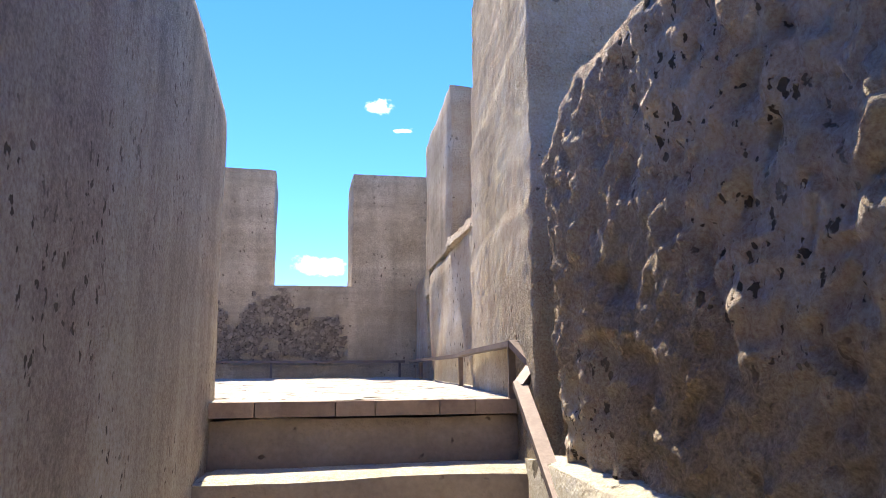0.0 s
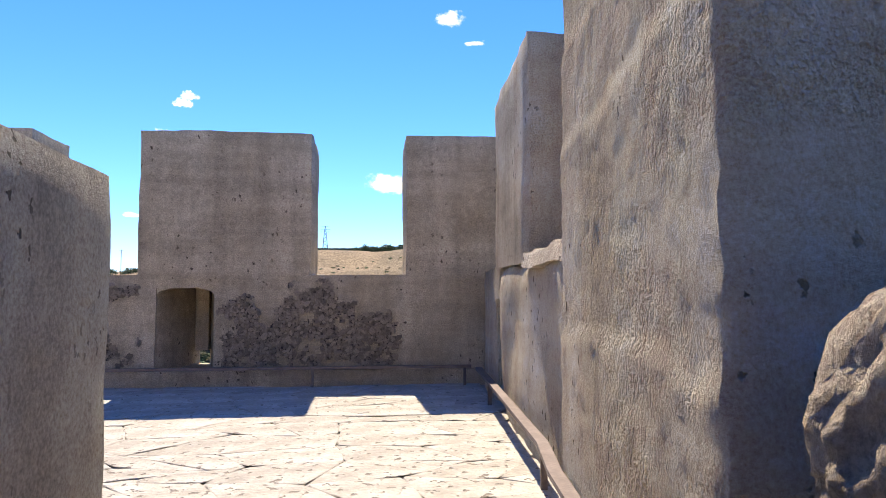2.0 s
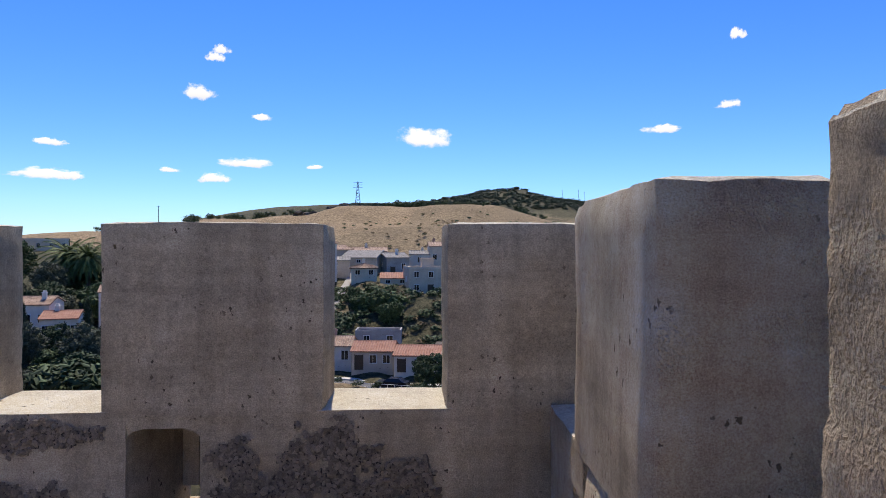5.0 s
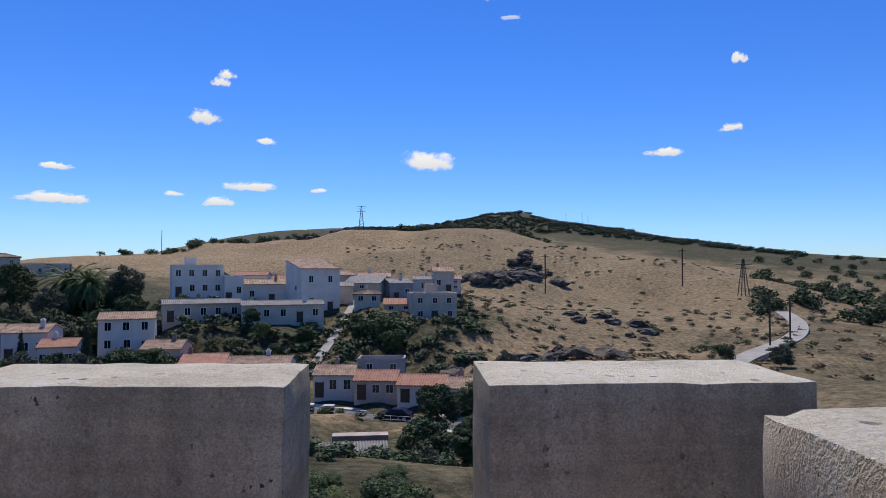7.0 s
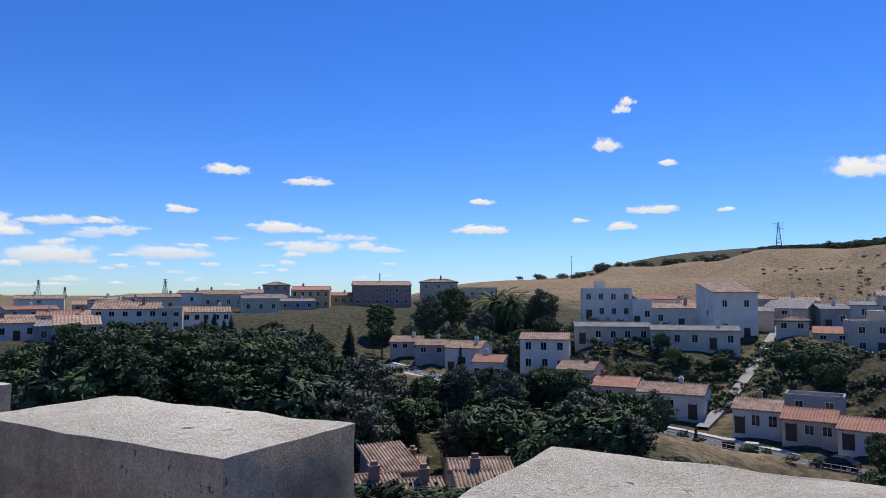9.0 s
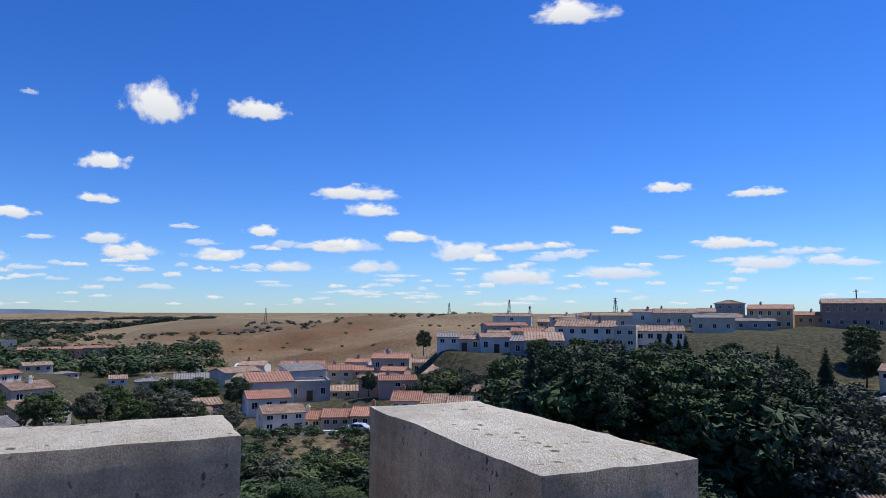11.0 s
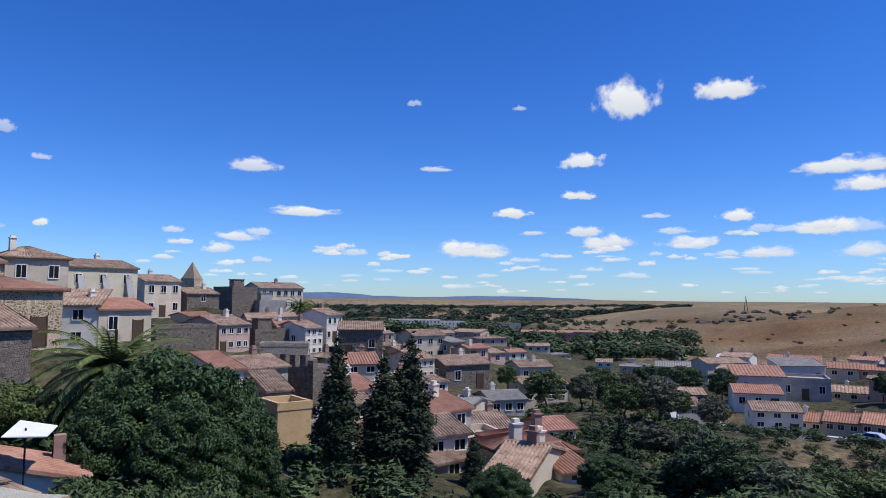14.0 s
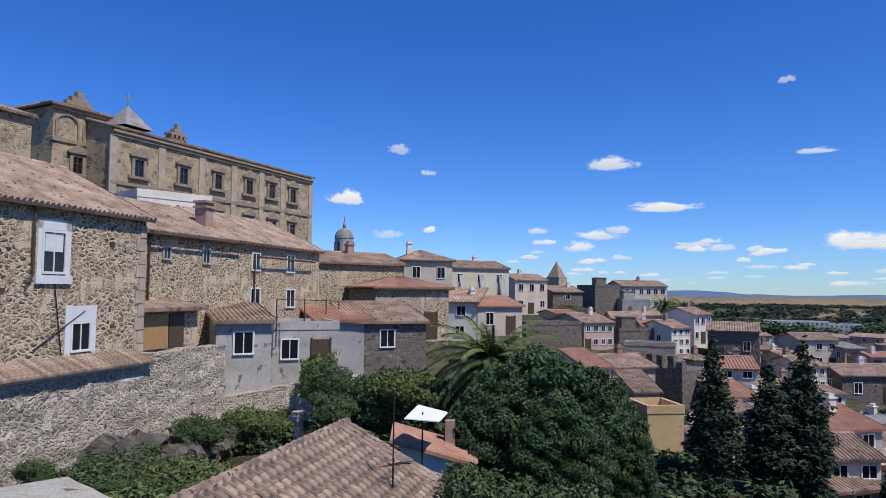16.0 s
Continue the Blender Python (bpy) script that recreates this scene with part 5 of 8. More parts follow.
house(-176.9, 118.7, -3.0, 10.7, 7, 2.6, 35, "grey", "tile", "hip", 1.5, 2, 3)
house(-185.4, 122.3, -2.2, 9.5, 6, 2.7, 27, "white", "tile", "gable", 1.3, 2, 3)
house(-166.5, 91.9, -4.4, 12.0, 6, 2.9, 83, "grey", "red", "gable", 1.3, 1, 3)
house(-143.4, 142.3, -3.7, 10.4, 7, 4.5, 54, "cream", "grey", "gable", 1.5, 1, 3)
house(-166.5, 126.6, -3.2, 11.4, 7, 4.4, 61, "cream", "tile", "gable", 1.5, 1, 2)
house(-152.1, 157.8, -2.3, 10.8, 6, 3.0, 75, "white", "tile", "shed", 1.8, 1, 2)
house(-186.1, 104.4, -2.9, 11.6, 8, 3.7, 57, "white", "tile", "gable", 1.7, 2, 1)
house(-176.1, 145.7, -1.6, 8.9, 6, 3.9, 34, "white", "tile", "gable", 1.3, 1, 1)
house(-32.6, 163.5, -2.9, 6.5, 6, 3.0, 8, "white", "red", "gable", 1.3, 1, 1)
house(-24.9, 158.1, -3.7, 6.9, 7, 4.3, -5, "grey", "tile", "shed", 2.1, 1, 3)
house(-37.1, 157.5, -3.4, 7.3, 7, 4.4, 2, "white", "red", "gable", 1.5, 1, 3)
house(-11.7, 155.1, -4.3, 8.4, 8, 3.5, -11, "cream", "grey", "shed", 2.4, 2, 1)
house(-49.1, 159.3, -2.6, 9.0, 7, 3.5, -11, "grey", "grey", "gable", 1.5, 2, 2)
house(7.4, 170.8, -2.7, 9.0, 7, 2.6, -3, "white", "tile", "gable", 1.5, 2, 3)
house(-20.8, 169.1, -2.6, 8.6, 6, 3.1, -19, "grey", "tile", "gable", 1.3, 2, 3)
house(-16.4, 149.0, -4.8, 6.4, 7, 3.5, 5, "cream", "grey", "gable", 1.5, 2, 1)
house(-27.5, 38.6, -10.7, 3.1, 5, 0.9, 54, "grey", "tile", "shed", 1.5, 1, 0)
house(-26.1, 34.7, -11.1, 2.8, 5, 1.1, 50, "cream", "tile", "gable", 1.1, 1, 0)
house(-23.3, 35.3, -11.2, 2.5, 5, 1.1, 43, "cream", "tile", "gable", 1.1, 1, 0)
house(-22.5, 41.4, -11.2, 4.2, 5, 1.2, 37, "cream", "tile", "gable", 1.1, 1, 0)
house(-20.6, 36.8, -10.8, 2.2, 5, 1.2, 37, "grey", "tile", "gable", 1.1, 1, 0)
house(-97.5, -39.4, -8.7, 3.2, 7, 2.3, 146, "cream", "tile", "hip", 1.0, 1, 1)
house(-119.3, -37.9, -8.9, 3.4, 6, 2.8, 136, "cream", "tile", "hip", 1.0, 1, 1)
house(-185.2, -61.8, -10.3, 7.7, 6, 2.5, 142, "grey", "tile", "gable", 1.0, 1, 3)
house(-112.5, -32.8, -10.3, 3.6, 6, 3.9, 146, "cream", "tile", "gable", 1.0, 1, 1)
house(-140.4, -36.9, -9.4, 3.5, 5, 2.8, 139, "pink", "tile", "gable", 1.4, 1, 1)
house(-136.9, -30.2, -9.5, 4.1, 6, 3.1, 142, "ruinstone", "grey", "shed", 1.0, 1, 2)
house(-132.7, -25.4, -9.6, 4.4, 6, 2.4, 135, "pink", "red", "gable", 1.0, 1, 2)
house(-138.3, -22.6, -10.6, 3.7, 6, 2.2, 139, "pink", "tile", "shed", 1.2, 1, 1)
house(-79.6, -24.3, -10.3, 4.2, 7, 1.7, 155, "pink", "tile", "hip", 1.0, 1, 2)
house(-66.9, -24.4, -9.6, 3.3, 5, 1.9, 144, "pink", "tile", "gable", 1.0, 1, 1)
house(-68.2, -20.6, -10.2, 3.5, 7, 1.6, 155, "pink", "grey", "shed", 1.4, 1, 1)
house(-92.2, -23.5, -10.3, 4.3, 7, 1.6, 144, "white", "tile", "gable", 1.0, 1, 2)
house(-83.2, -18.2, -11.6, 3.0, 6, 1.6, 72, "cream", "grey", "gable", 1.2, 1, 1)
house(-96.3, -42.3, -8.3, 3.2, 6, 1.6, 158, "grey", "grey", "shed", 1.2, 1, 1)
house(-56.0, -22.0, -9.8, 3.0, 6, 1.6, 139, "white", "tile", "gable", 1.0, 1, 1)
house(-57.6, -17.4, -10.4, 2.6, 5, 1.6, 147, "pink", "tile", "hip", 1.0, 1, 1)
house(-229.8, -85.6, -11.0, 7.3, 6, 2.4, 130, "cream", "grey", "gable", 1.0, 1, 3)
house(-251.3, -84.6, -11.3, 7.9, 7, 2.4, 129, "grey", "tile", "gable", 1.4, 1, 3)
house(-230.2, -47.9, -11.2, 10.8, 6, 1.9, 72, "pink", "tile", "shed", 1.2, 1, 3)
house(-202.3, -34.2, -11.5, 8.7, 6, 2.0, 120, "pink", "tile", "hip", 1.2, 1, 3)
house(-207.7, -56.1, -11.2, 12.7, 7, 2.4, 141, "grey", "tile", "gable", 1.0, 1, 3)
house(-219.2, -51.6, -11.4, 5.2, 5, 2.2, 123, "pink", "tile", "shed", 1.2, 1, 2)
house(-163.6, -22.0, -12.1, 4.7, 5, 1.9, 132, "white", "red", "gable", 1.0, 1, 2)
house(-110.6, -38.9, -8.2, 4.8, 6, 2.0, 137, "white", "grey", "shed", 1.4, 1, 2)
house(-91.9, -31.6, -9.2, 3.8, 6, 1.9, 137, "cream", "tile", "shed", 1.2, 1, 1)
house(-93.4, -27.0, -9.9, 3.3, 6, 1.7, 134, "pink", "tile", "hip", 1.2, 1, 1)
house(-114.9, -23.0, -9.7, 4.7, 7, 1.9, 135, "cream", "tile", "hip", 1.0, 1, 2)
house(-112.8, -70.7, -3.0, 5.1, 7, 1.6, 156, "cream", "red", "gable", 1.0, 1, 2)
house(-126.5, -60.5, -3.4, 5.6, 6, 1.7, 158, "cream", "tile", "gable", 1.2, 1, 2)
house(-120.8, -48.7, -7.6, 3.7, 7, 2.3, 146, "white", "tile", "gable", 1.2, 1, 1)
house(-233.8, -24.3, -15.6, 7.7, 5, 2.1, 110, "cream", "tile", "gable", 1.4, 1, 3)
house(-254.4, -17.9, -19.8, 6.9, 7, 2.1, 122, "cream", "grey", "hip", 1.0, 1, 3)
house(-161.5, -67.9, -4.8, 6.3, 6, 2.1, 158, "white", "tile", "gable", 1.4, 1, 3)

# stone houses along the old town wall
house(-43.3, -46.2, -1.6, 7.9, 9, 6.2, 167, "stone", "tile", "gable", 1.9, 1, 0)
house(-64.6, -59.1, -0.5, 5.9, 11, 6.5, 149, "cream", "tile", "hip", 2.3, 2, 2)
house(-43.6, -40.5, -1.3, 6.4, 7, 3.9, 163, "stone", "red", "hip", 1.5, 1, 2)
house(-36.8, -35.9, -2.2, 5.2, 6, 2.5, 155, "darkstone", "tile", "shed", 1.8, 1, 1)
house(-34.0, -37.1, -1.1, 3.6, 4, 1.5, 159, "grey", "red", "shed", 1.2, 1, 0)
house(-29.7, -35.3, -2.5, 3.9, 4, 2.6, 156, "render", "tile", "flat", 0.0, 1, 2)
house(-24.8, -33.8, -1.8, 2.8, 4, 2.5, 161, "render", "tile", "shed", 1.2, 1, 1)



# ---------- stone houses, palace and garden walls near the tower ----------
house_a = house(-14.81, -29.55, -0.68, 8.37, 9, 6.01, -152.7, "stone", "tile", "gable", 2.2, wins=[(-0.65, 3.64, 0.92, 1.39), (0.75, 0.77, 0.83, 0.96)], surround="frame_white")
house_b = house(-23.11, -35.83, -0.40, 7.53, 8, 5.49, -154.7, "stone", "tile", "gable", 1.8, wins=[(-2.26, 4.26, 0.42, 0.49), (0.8, 4.17, 0.48, 0.98)], surround="render")
house_c = house(-31.11, -39.76, -1.04, 10.29, 8, 6.15, -153.2, "stone", "tile", "gable", 1.9, wins=[(-3.3, 4.61, 0.77, 0.94), (0.91, 4.61, 0.94, 1.03), (-3.32, 2.43, 0.89, 0.96), (0.98, 2.35, 1.01, 1.06)], surround="frame_white")
palace = house(-40.18, -62.37, 5.18, 26.99, 14, 9.94, -161.6, "palace", "tile", "gable", 1.9, wins=[], deep=9)
palace_tower = house(-26.00, -60.73, 4.22, 4.6, 10, 12.32, -165, "palace", "tile", "hip", 1.2, wins=[], deep=9)
side_house = house(-18.21, -51.61, 3.78, 3.9, 8, 9.69, -160.1, "palace", "tile", "gable", 1.2, wins=[], deep=9)
terrace_white = house(-26.11, -44.42, 5.80, 4.83, 5, 2.2, 178.5, "white", "flat", "flat", 0, wins=[], deep=3)
tagged(house_a, "two-storey brown rubble stone house with deep clay tile eaves")
tagged(palace, "large golden stone palace with pedimented windows and tile roof", "palace")
tagged(palace_tower, "square golden stone palace tower with blind arched loggia", "tower")
tagged(terrace_white, "small white rooftop room behind the stone houses")


def pediment_window(parent, u, v, w, h):
    s = Shape(); b = 0.28
    s.box(u - w / 2 - b, -0.16, v, u - w / 2, 0.02, v + h + 0.25).box(u + w / 2, -0.16, v, u + w / 2 + b, 0.02, v + h + 0.25)
    s.box(u - w / 2, -0.14, v + h, u + w / 2, 0.02, v + h + 0.25).box(u - w / 2 - b - 0.2, -0.28, v + h + 0.25, u + w / 2 + b + 0.2, 0.02, v + h + 0.42)
    s.box(u - w / 2 - b - 0.3, -0.26, v - 0.24, u + w / 2 + b + 0.3, 0.02, v)
    for z0, k, y in ((v + h + 0.42, 1.0, -0.26), (v + h + 0.46, 0.62, -0.14)):
        a, zz = (w / 2 + b + 0.2) * k, 0.62 * k
        s.add([(u - a, y, z0), (u + a, y, z0), (u, y, z0 + zz), (u - a, 0.02, z0), (u + a, 0.02, z0), (u, 0.02, z0 + zz)], [(0, 1, 2), (0, 2, 5, 3), (1, 4, 5, 2), (0, 3, 4, 1)])
    ob = part_of("window", s.mesh("window", "dark_dressed"), parent, label="dark stone window with triangular pediment")
    p = Shape().box(u - w / 2, -0.02, v, u + w / 2, 0.01, v + h)
    part_of("pane", p.mesh("pane", "window_glass"), ob)
    bars = Shape().box(u - 0.04, -0.06, v, u + 0.04, -0.022, v + h).box(u - w / 2, -0.06, v + h * 0.6, u + w / 2, -0.022, v + h * 0.6 + 0.06)
    part_of("glazing_bar", bars.mesh("glazing_bar", "wood_dark"), ob)


for u, v, w, h in ((-10.8, 6.34, 0.9, 1.35), (-5.93, 6.44, 0.93, 1.41), (-1.59, 6.6, 0.9, 1.35), (2.8, 6.7, 0.96, 1.39), (6.35, 6.75, 0.98, 1.4), (9.95, 6.73, 0.96, 1.4), (2.87, 3.2, 1.0, 1.1), (6.55, 3.2, 0.99, 1.1), (9.98, 3.2, 0.9, 1.1), (-1.6, 3.2, 0.95, 1.1)):
    pediment_window(palace, u, v, w, h)
pediment_window(palace_tower, -0.2, 7.2, 0.8, 1.3)
W = 13.5
bands = Shape().box(-W, -0.12, 5.45, W, 0.02, 5.72).box(-W, -0.18, 9.3, W, 0.02, 9.55).box(-W, -0.3, 9.55, W, 0.02, 9.75)
part_of("string_course", bands.mesh("string_course", "dark_dressed"), palace)
for u in (-13.3, -8.4, -3.7, 0.6, 4.7, 8.2, 13.3):
    part_of("pilaster", Shape().box(u - 0.35, -0.10, -2, u + 0.35, 0.02, 9.3).mesh("pilaster", "dressed_stone"), palace)
part_of("string_course", Shape().box(-2.35, -0.12, 9.5, 2.35, 0.02, 9.8).box(-2.45, -0.22, 12.0, 2.45, 0.02, 12.3).mesh("string_course", "dark_dressed"), palace_tower)
for u in (-1.15, 1.15):
    arch = Shape()
    for i in range(8):
        a0, a1 = math.pi * i / 8, math.pi * (i + 1) / 8
        arch.add([(u + r * math.cos(a), y, 11.0 + r * math.sin(a) * 0.75) for a in (a0, a1) for r, y in ((0.85, -0.12), (1.0, -0.12), (0.85, 0.02), (1.0, 0.02))],
                 [(0, 1, 5, 4), (0, 4, 6, 2), (1, 3, 7, 5)])
    arch.box(u - 1.0, -0.12, 9.9, u - 0.85, 0.02, 11.0).box(u + 0.85, -0.12, 9.9, u + 1.0, 0.02, 11.0)
    part_of("blind_arch", arch.mesh("blind_arch", "dark_dressed"), palace_tower)
crest = Shape()
for i, (w, h) in enumerate(((1.5, 0.3), (1.1, 0.35), (0.7, 0.4), (0.25, 0.5))):
    z0 = 12.35 + 0.33 * i; crest.box(-w, 0.2, z0, w, 0.7, z0 + h)
part_of("crest", crest.mesh("crest", "dark_dressed"), palace_tower)
spire = Shape(); spire.add([(-10.9, 1.6, 10.9), (-7.9, 1.6, 10.9), (-7.9, 4.6, 10.9), (-10.9, 4.6, 10.9), (-9.4, 3.1, 12.95)], [(0, 1, 4), (1, 2, 4), (2, 3, 4), (3, 0, 4)])
spire.rod((-9.4, 3.1, 12.8), (-9.4, 3.1, 14.0), 0.05).rod((-9.7, 3.1, 13.6), (-9.1, 3.1, 13.6), 0.05)
part_of("pyramid_roof", spire.mesh("pyramid_roof", "greyroof"), palace, label="grey pyramid roof with iron cross")
belf = Shape().box(-5.6, 2.0, 9.3, -3.6, 2.6, 10.9)
for i in range(4):
    belf.box(-5.5 + i * 0.5, 1.9, 10.9, -5.25 + i * 0.5, 2.7, 11.2)
belf.box(-5.7, 1.9, 11.2, -3.5, 2.7, 11.4).box(-5.1, 2.0, 11.4, -4.1, 2.6, 11.8).box(-4.75, 2.1, 11.8, -4.45, 2.5, 12.3)
part_of("roof_gable", belf.mesh("roof_gable", "dark_dressed"), palace)

# details on the nearest stone house
quoins = Shape()
for i in range(11):
    k = 0.55 if i % 2 else 0.35
    quoins.box(4.185 - k, -0.035, i * 0.55 - 0.3, 4.2, 0.02, i * 0.55 + 0.20)
part_of("quoin", quoins.mesh("quoin", "dressed_stone"), house_a, label="dressed pale corner stones")
part_of("shutter", Shape().box(-1.05, -0.03, 4.35, -0.25, 0.03 - 0.045, 5.0).mesh("shutter", "frame_white"), house_a, label="half-lowered white roller blind")
part_of("window_surround", Shape().box(-1.38, -0.045, 3.3, -1.16, 0.02, 5.5).box(-0.14, -0.045, 3.3, 0.10, 0.02, 5.5).box(-1.38, -0.045, 5.13, 0.10, 0.02, 5.5).box(-1.45, -0.10, 3.2, 0.15, 0.02, 3.5).mesh("window_surround", "frame_white"), house_a)
part_of("window_surround", Shape().box(0.0, -0.04, 0.4, 0.26, 0.02, 2.4).box(1.24, -0.04, 0.4, 1.5, 0.02, 2.4).box(0.26, -0.04, 1.83, 1.24, 0.02, 2.4).mesh("window_surround", "frame_white"), house_a)
part_of("drainpipe", Shape().rod((-1.62, -0.12, 6.0), (-1.60, -0.12, 3.5), 0.05).rod((-1.60, -0.12, 3.5), (-1.85, -0.12, 3.2), 0.05).mesh("drainpipe", "wood_dark"), house_a)
part_of("cable", Shape().rod((-0.6, -0.05, 3.3), (-0.1, -0.05, 0.3), 0.02).rod((-1.4, -0.05, 0.9), (0.9, -0.05, 2.2), 0.02).mesh("cable", "iron"), house_a)
part_of("beam_end", Shape().box(-3.9, -0.05, 1.2, -3.6, 0.0, 1.35).box(2.1, -0.06, 4.7, 2.3, 0.0, 4.9).box(-2.9, -0.05, 2.9, -2.6, 0.0, 3.05).box(2.3, -0.05, 1.5, 2.45, 0, 1.62).mesh("beam_end", "wood_dark"), house_a)
for h in (house_b, house_c):
    part_of("drainpipe", Shape().rod((-3.55, -0.1, 5.4), (-3.55, -0.1, -0.5), 0.06).mesh("drainpipe", "wood_dark"), h)
    part_of("gutter", Shape().rod((-3.7, -0.42, 5.35), (3.7, -0.42, 5.35), 0.06).mesh("gutter", "wood_dark"), h)
part_of("chimney", Shape().box(2.3, 1.2, 5.6, 3.0, 1.9, 7.6).box(2.2, 1.1, 7.3, 3.1, 2.0, 7.42).box(2.2, 1.1, 7.6, 3.1, 2.0, 7.72).mesh("chimney", "brick"), house_b)
fence = Shape()
for i in range(24):
    fence.rod((-4.6 + i * 0.36, -2.2, 0.2), (-4.6 + i * 0.36, -2.2, 1.5), 0.018, 4)
fence.rod((-4.6, -2.2, 1.5), (3.8, -2.2, 1.5), 0.025, 4).rod((-4.6, -2.2, 2.9), (3.8, -2.2, 2.7), 0.03, 4)
for u in (-4.6, -1.2, 1.8, 3.8):
    fence.rod((u, -2.2, 0.2), (u, -2.2, 2.9), 0.035, 5)
part_of("terrace_fence", fence.mesh("terrace_fence", "iron"), house_c, label="thin rusty iron terrace fence with washing posts")


def garden_wall(x, y, z, w, h, yaw, material, label, coping=False):
    ob = new("garden_wall"); ob.matrix_world = pose(x, y, z, 0, 0, yaw)
    tagged(ob, label, "wall"); ANCHORS.append((x, y, z, 0.3))
    bm = bmesh.new(); nx, nz = int(w / 0.2), int((h + 3) / 0.2)
    grid = [[bm.verts.new((-w / 2 + w * i / nx, 0.10 * noise.noise((i * 0.35 + x, j * 0.45, y)) + 0.03 * noise.noise((i * 1.7, j * 1.9, y)), -3 + (h + 3) * j / nz + (0.12 * noise.noise((i * 0.3, x, 0)) if j == nz and not coping else 0))) for j in range(nz + 1)] for i in range(nx + 1)]
    for i in range(nx):
        for j in range(nz):
            bm.faces.new((grid[i][j], grid[i + 1][j], grid[i + 1][j + 1], grid[i][j + 1]))
    r = bmesh.ops.extrude_face_region(bm, geom=bm.faces[:])
    bmesh.ops.translate(bm, vec=(0, 0.7, 0), verts=[v for v in r["geom"] if isinstance(v, bmesh.types.BMVert)])
    me = bpy.data.meshes.new("masonry"); bm.to_mesh(me); bm.free(); me.materials.append(MATS[material])
    part_of("masonry", me, ob)
    if coping:
        k = int(w / 0.24)
        for i in range(k):
            u = -w / 2 + (i + 0.5) * w / k; sh = Shape(); v = []
            for s, zz in ((-0.32, h - 0.02), (0.75, h + 0.42)):
                for a in range(6):
                    t = math.pi * a / 5; v.append((0.125 * math.cos(t), s, zz + 0.11 * math.sin(t)))
            sh.add(v, [(a, a + 1, a + 7, a + 6) for a in range(5)] + [(0, 5, 4, 3, 2, 1)])
            part_of("coping_tile", sh.mesh("coping_tile", "near_tile"), ob, (u, 0, 0))
        part_of("coping_bed", Shape().box(-w / 2, -0.2, h - 0.12, w / 2, 0.7, h + 0.02).mesh("coping_bed", "cream"), ob)
    return ob


garden_wall(-14.69, -28.53, -4.57, 8.32, 3.99, -152.8, "ruinstone", "tall pale rubble garden wall with clay tile coping", True)
garden_wall(-20.69, -31.49, -4.26, 5.12, 4.0, -156.0, "ruinstone", "crumbling rubble retaining wall overgrown with ivy")
garden_wall(-28.31, -33.66, -5.01, 10.83, 2.3, -168.1, "ruinstone", "broken pale rubble retaining wall above the gardens")

# garden lean-to with board door, below the second stone house
shed = new("lean_to"); shed.matrix_world = pose(-20.3, -32.6, -0.35, 0, 0, -156); tagged(shed, "small lean-to shed with ochre board front", "shed"); ANCHORS.append((-20.3, -32.6, -0.35, 0.3))
part_of("wall", Shape().box(-2.0, 0.3, -5, 2.2, 2.4, 1.75).mesh("wall", "stone"), shed)
part_of("board_front", Shape().box(-1.6, 0.22, 0.05, 0.1, 0.29, 1.6).mesh("board_front", "wood_board"), shed, label="ochre wooden board front")
part_of("doorway", Shape().box(0.2, 0.24, 0.05, 1.2, 0.29, 1.6).mesh("doorway", "wood_dark"), shed)
slope_part(shed, "tile", (-2.2, -0.2, 1.85), (2.4, -0.2, 1.85), (2.4, 2.6, 2.25), (-2.2, 2.6, 2.25), 0.24, 0.08)

# the tiled roof close below the tower, ridge pointing away
near_roof = new("house"); R1, R2 = Vector((-9.4, -12.9, -1.30)), Vector((-18.27, -17.63, -1.30))
ax = (R2 - R1).normalized(); side = Vector((ax.y, -ax.x, 0))
if side.dot(Vector((-21.09 + 18.27, -17.05 + 17.63, 0))) < 0:
    side = -side
near_roof.matrix_world = Matrix(((ax.x, side.x, 0, R1.x), (ax.y, side.y, 0, R1.y), (0, 0, 1, R1.z), (0, 0, 0, 1)))
tagged(near_roof, "low house with weathered brown barrel tile roof below the tower", "house", "town houses"); ANCHORS.append((-15.5, -14.5, -5.0, 0.3)); HOMES.append((-15.5, -14.5)); HOMES.append((-17, -16.5)); HOMES.append((-13, -14))
LEN, RUN, DROP = (R2 - R1).length, 3.3, 1.65
wl = Shape(); wl.add([(0.3, -RUN + 0.3, -6), (LEN - 0.3, -RUN + 0.3, -6), (LEN - 0.3, RUN - 0.3, -6), (0.3, RUN - 0.3, -6), (0.3, -RUN + 0.3, -DROP - 0.02), (LEN - 0.3, -RUN + 0.3, -DROP - 0.02), (LEN - 0.3, RUN - 0.3, -DROP - 0.02), (0.3, RUN - 0.3, -DROP - 0.02), (0.3, 0, -0.16), (LEN - 0.3, 0, -0.16)],
                     [(0, 1, 5, 4), (1, 2, 6, 9, 5), (2, 3, 7, 6), (3, 0, 4, 8, 7)])
part_of("wall", wl.mesh("wall", "white"), near_roof)
deck = Shape()
for s in (-1, 1):
    deck.add([(0, 0, -0.03), (LEN, 0, -0.03), (LEN, s * RUN, -DROP - 0.03), (0, s * RUN, -DROP - 0.03), (0, 0, -0.12), (LEN, 0, -0.12), (LEN, s * RUN, -DROP - 0.12), (0, s * RUN, -DROP - 0.12)],
             [(0, 1, 2, 3), (4, 7, 6, 5), (3, 2, 6, 7), (0, 3, 7, 4), (1, 5, 6, 2)])
deck.rod((0, 0, 0.02), (LEN, 0, 0.02), 0.11, 8)
part_of("roof_deck", deck.mesh("roof_deck", "near_tile"), near_roof)
tl = Shape(); v = []
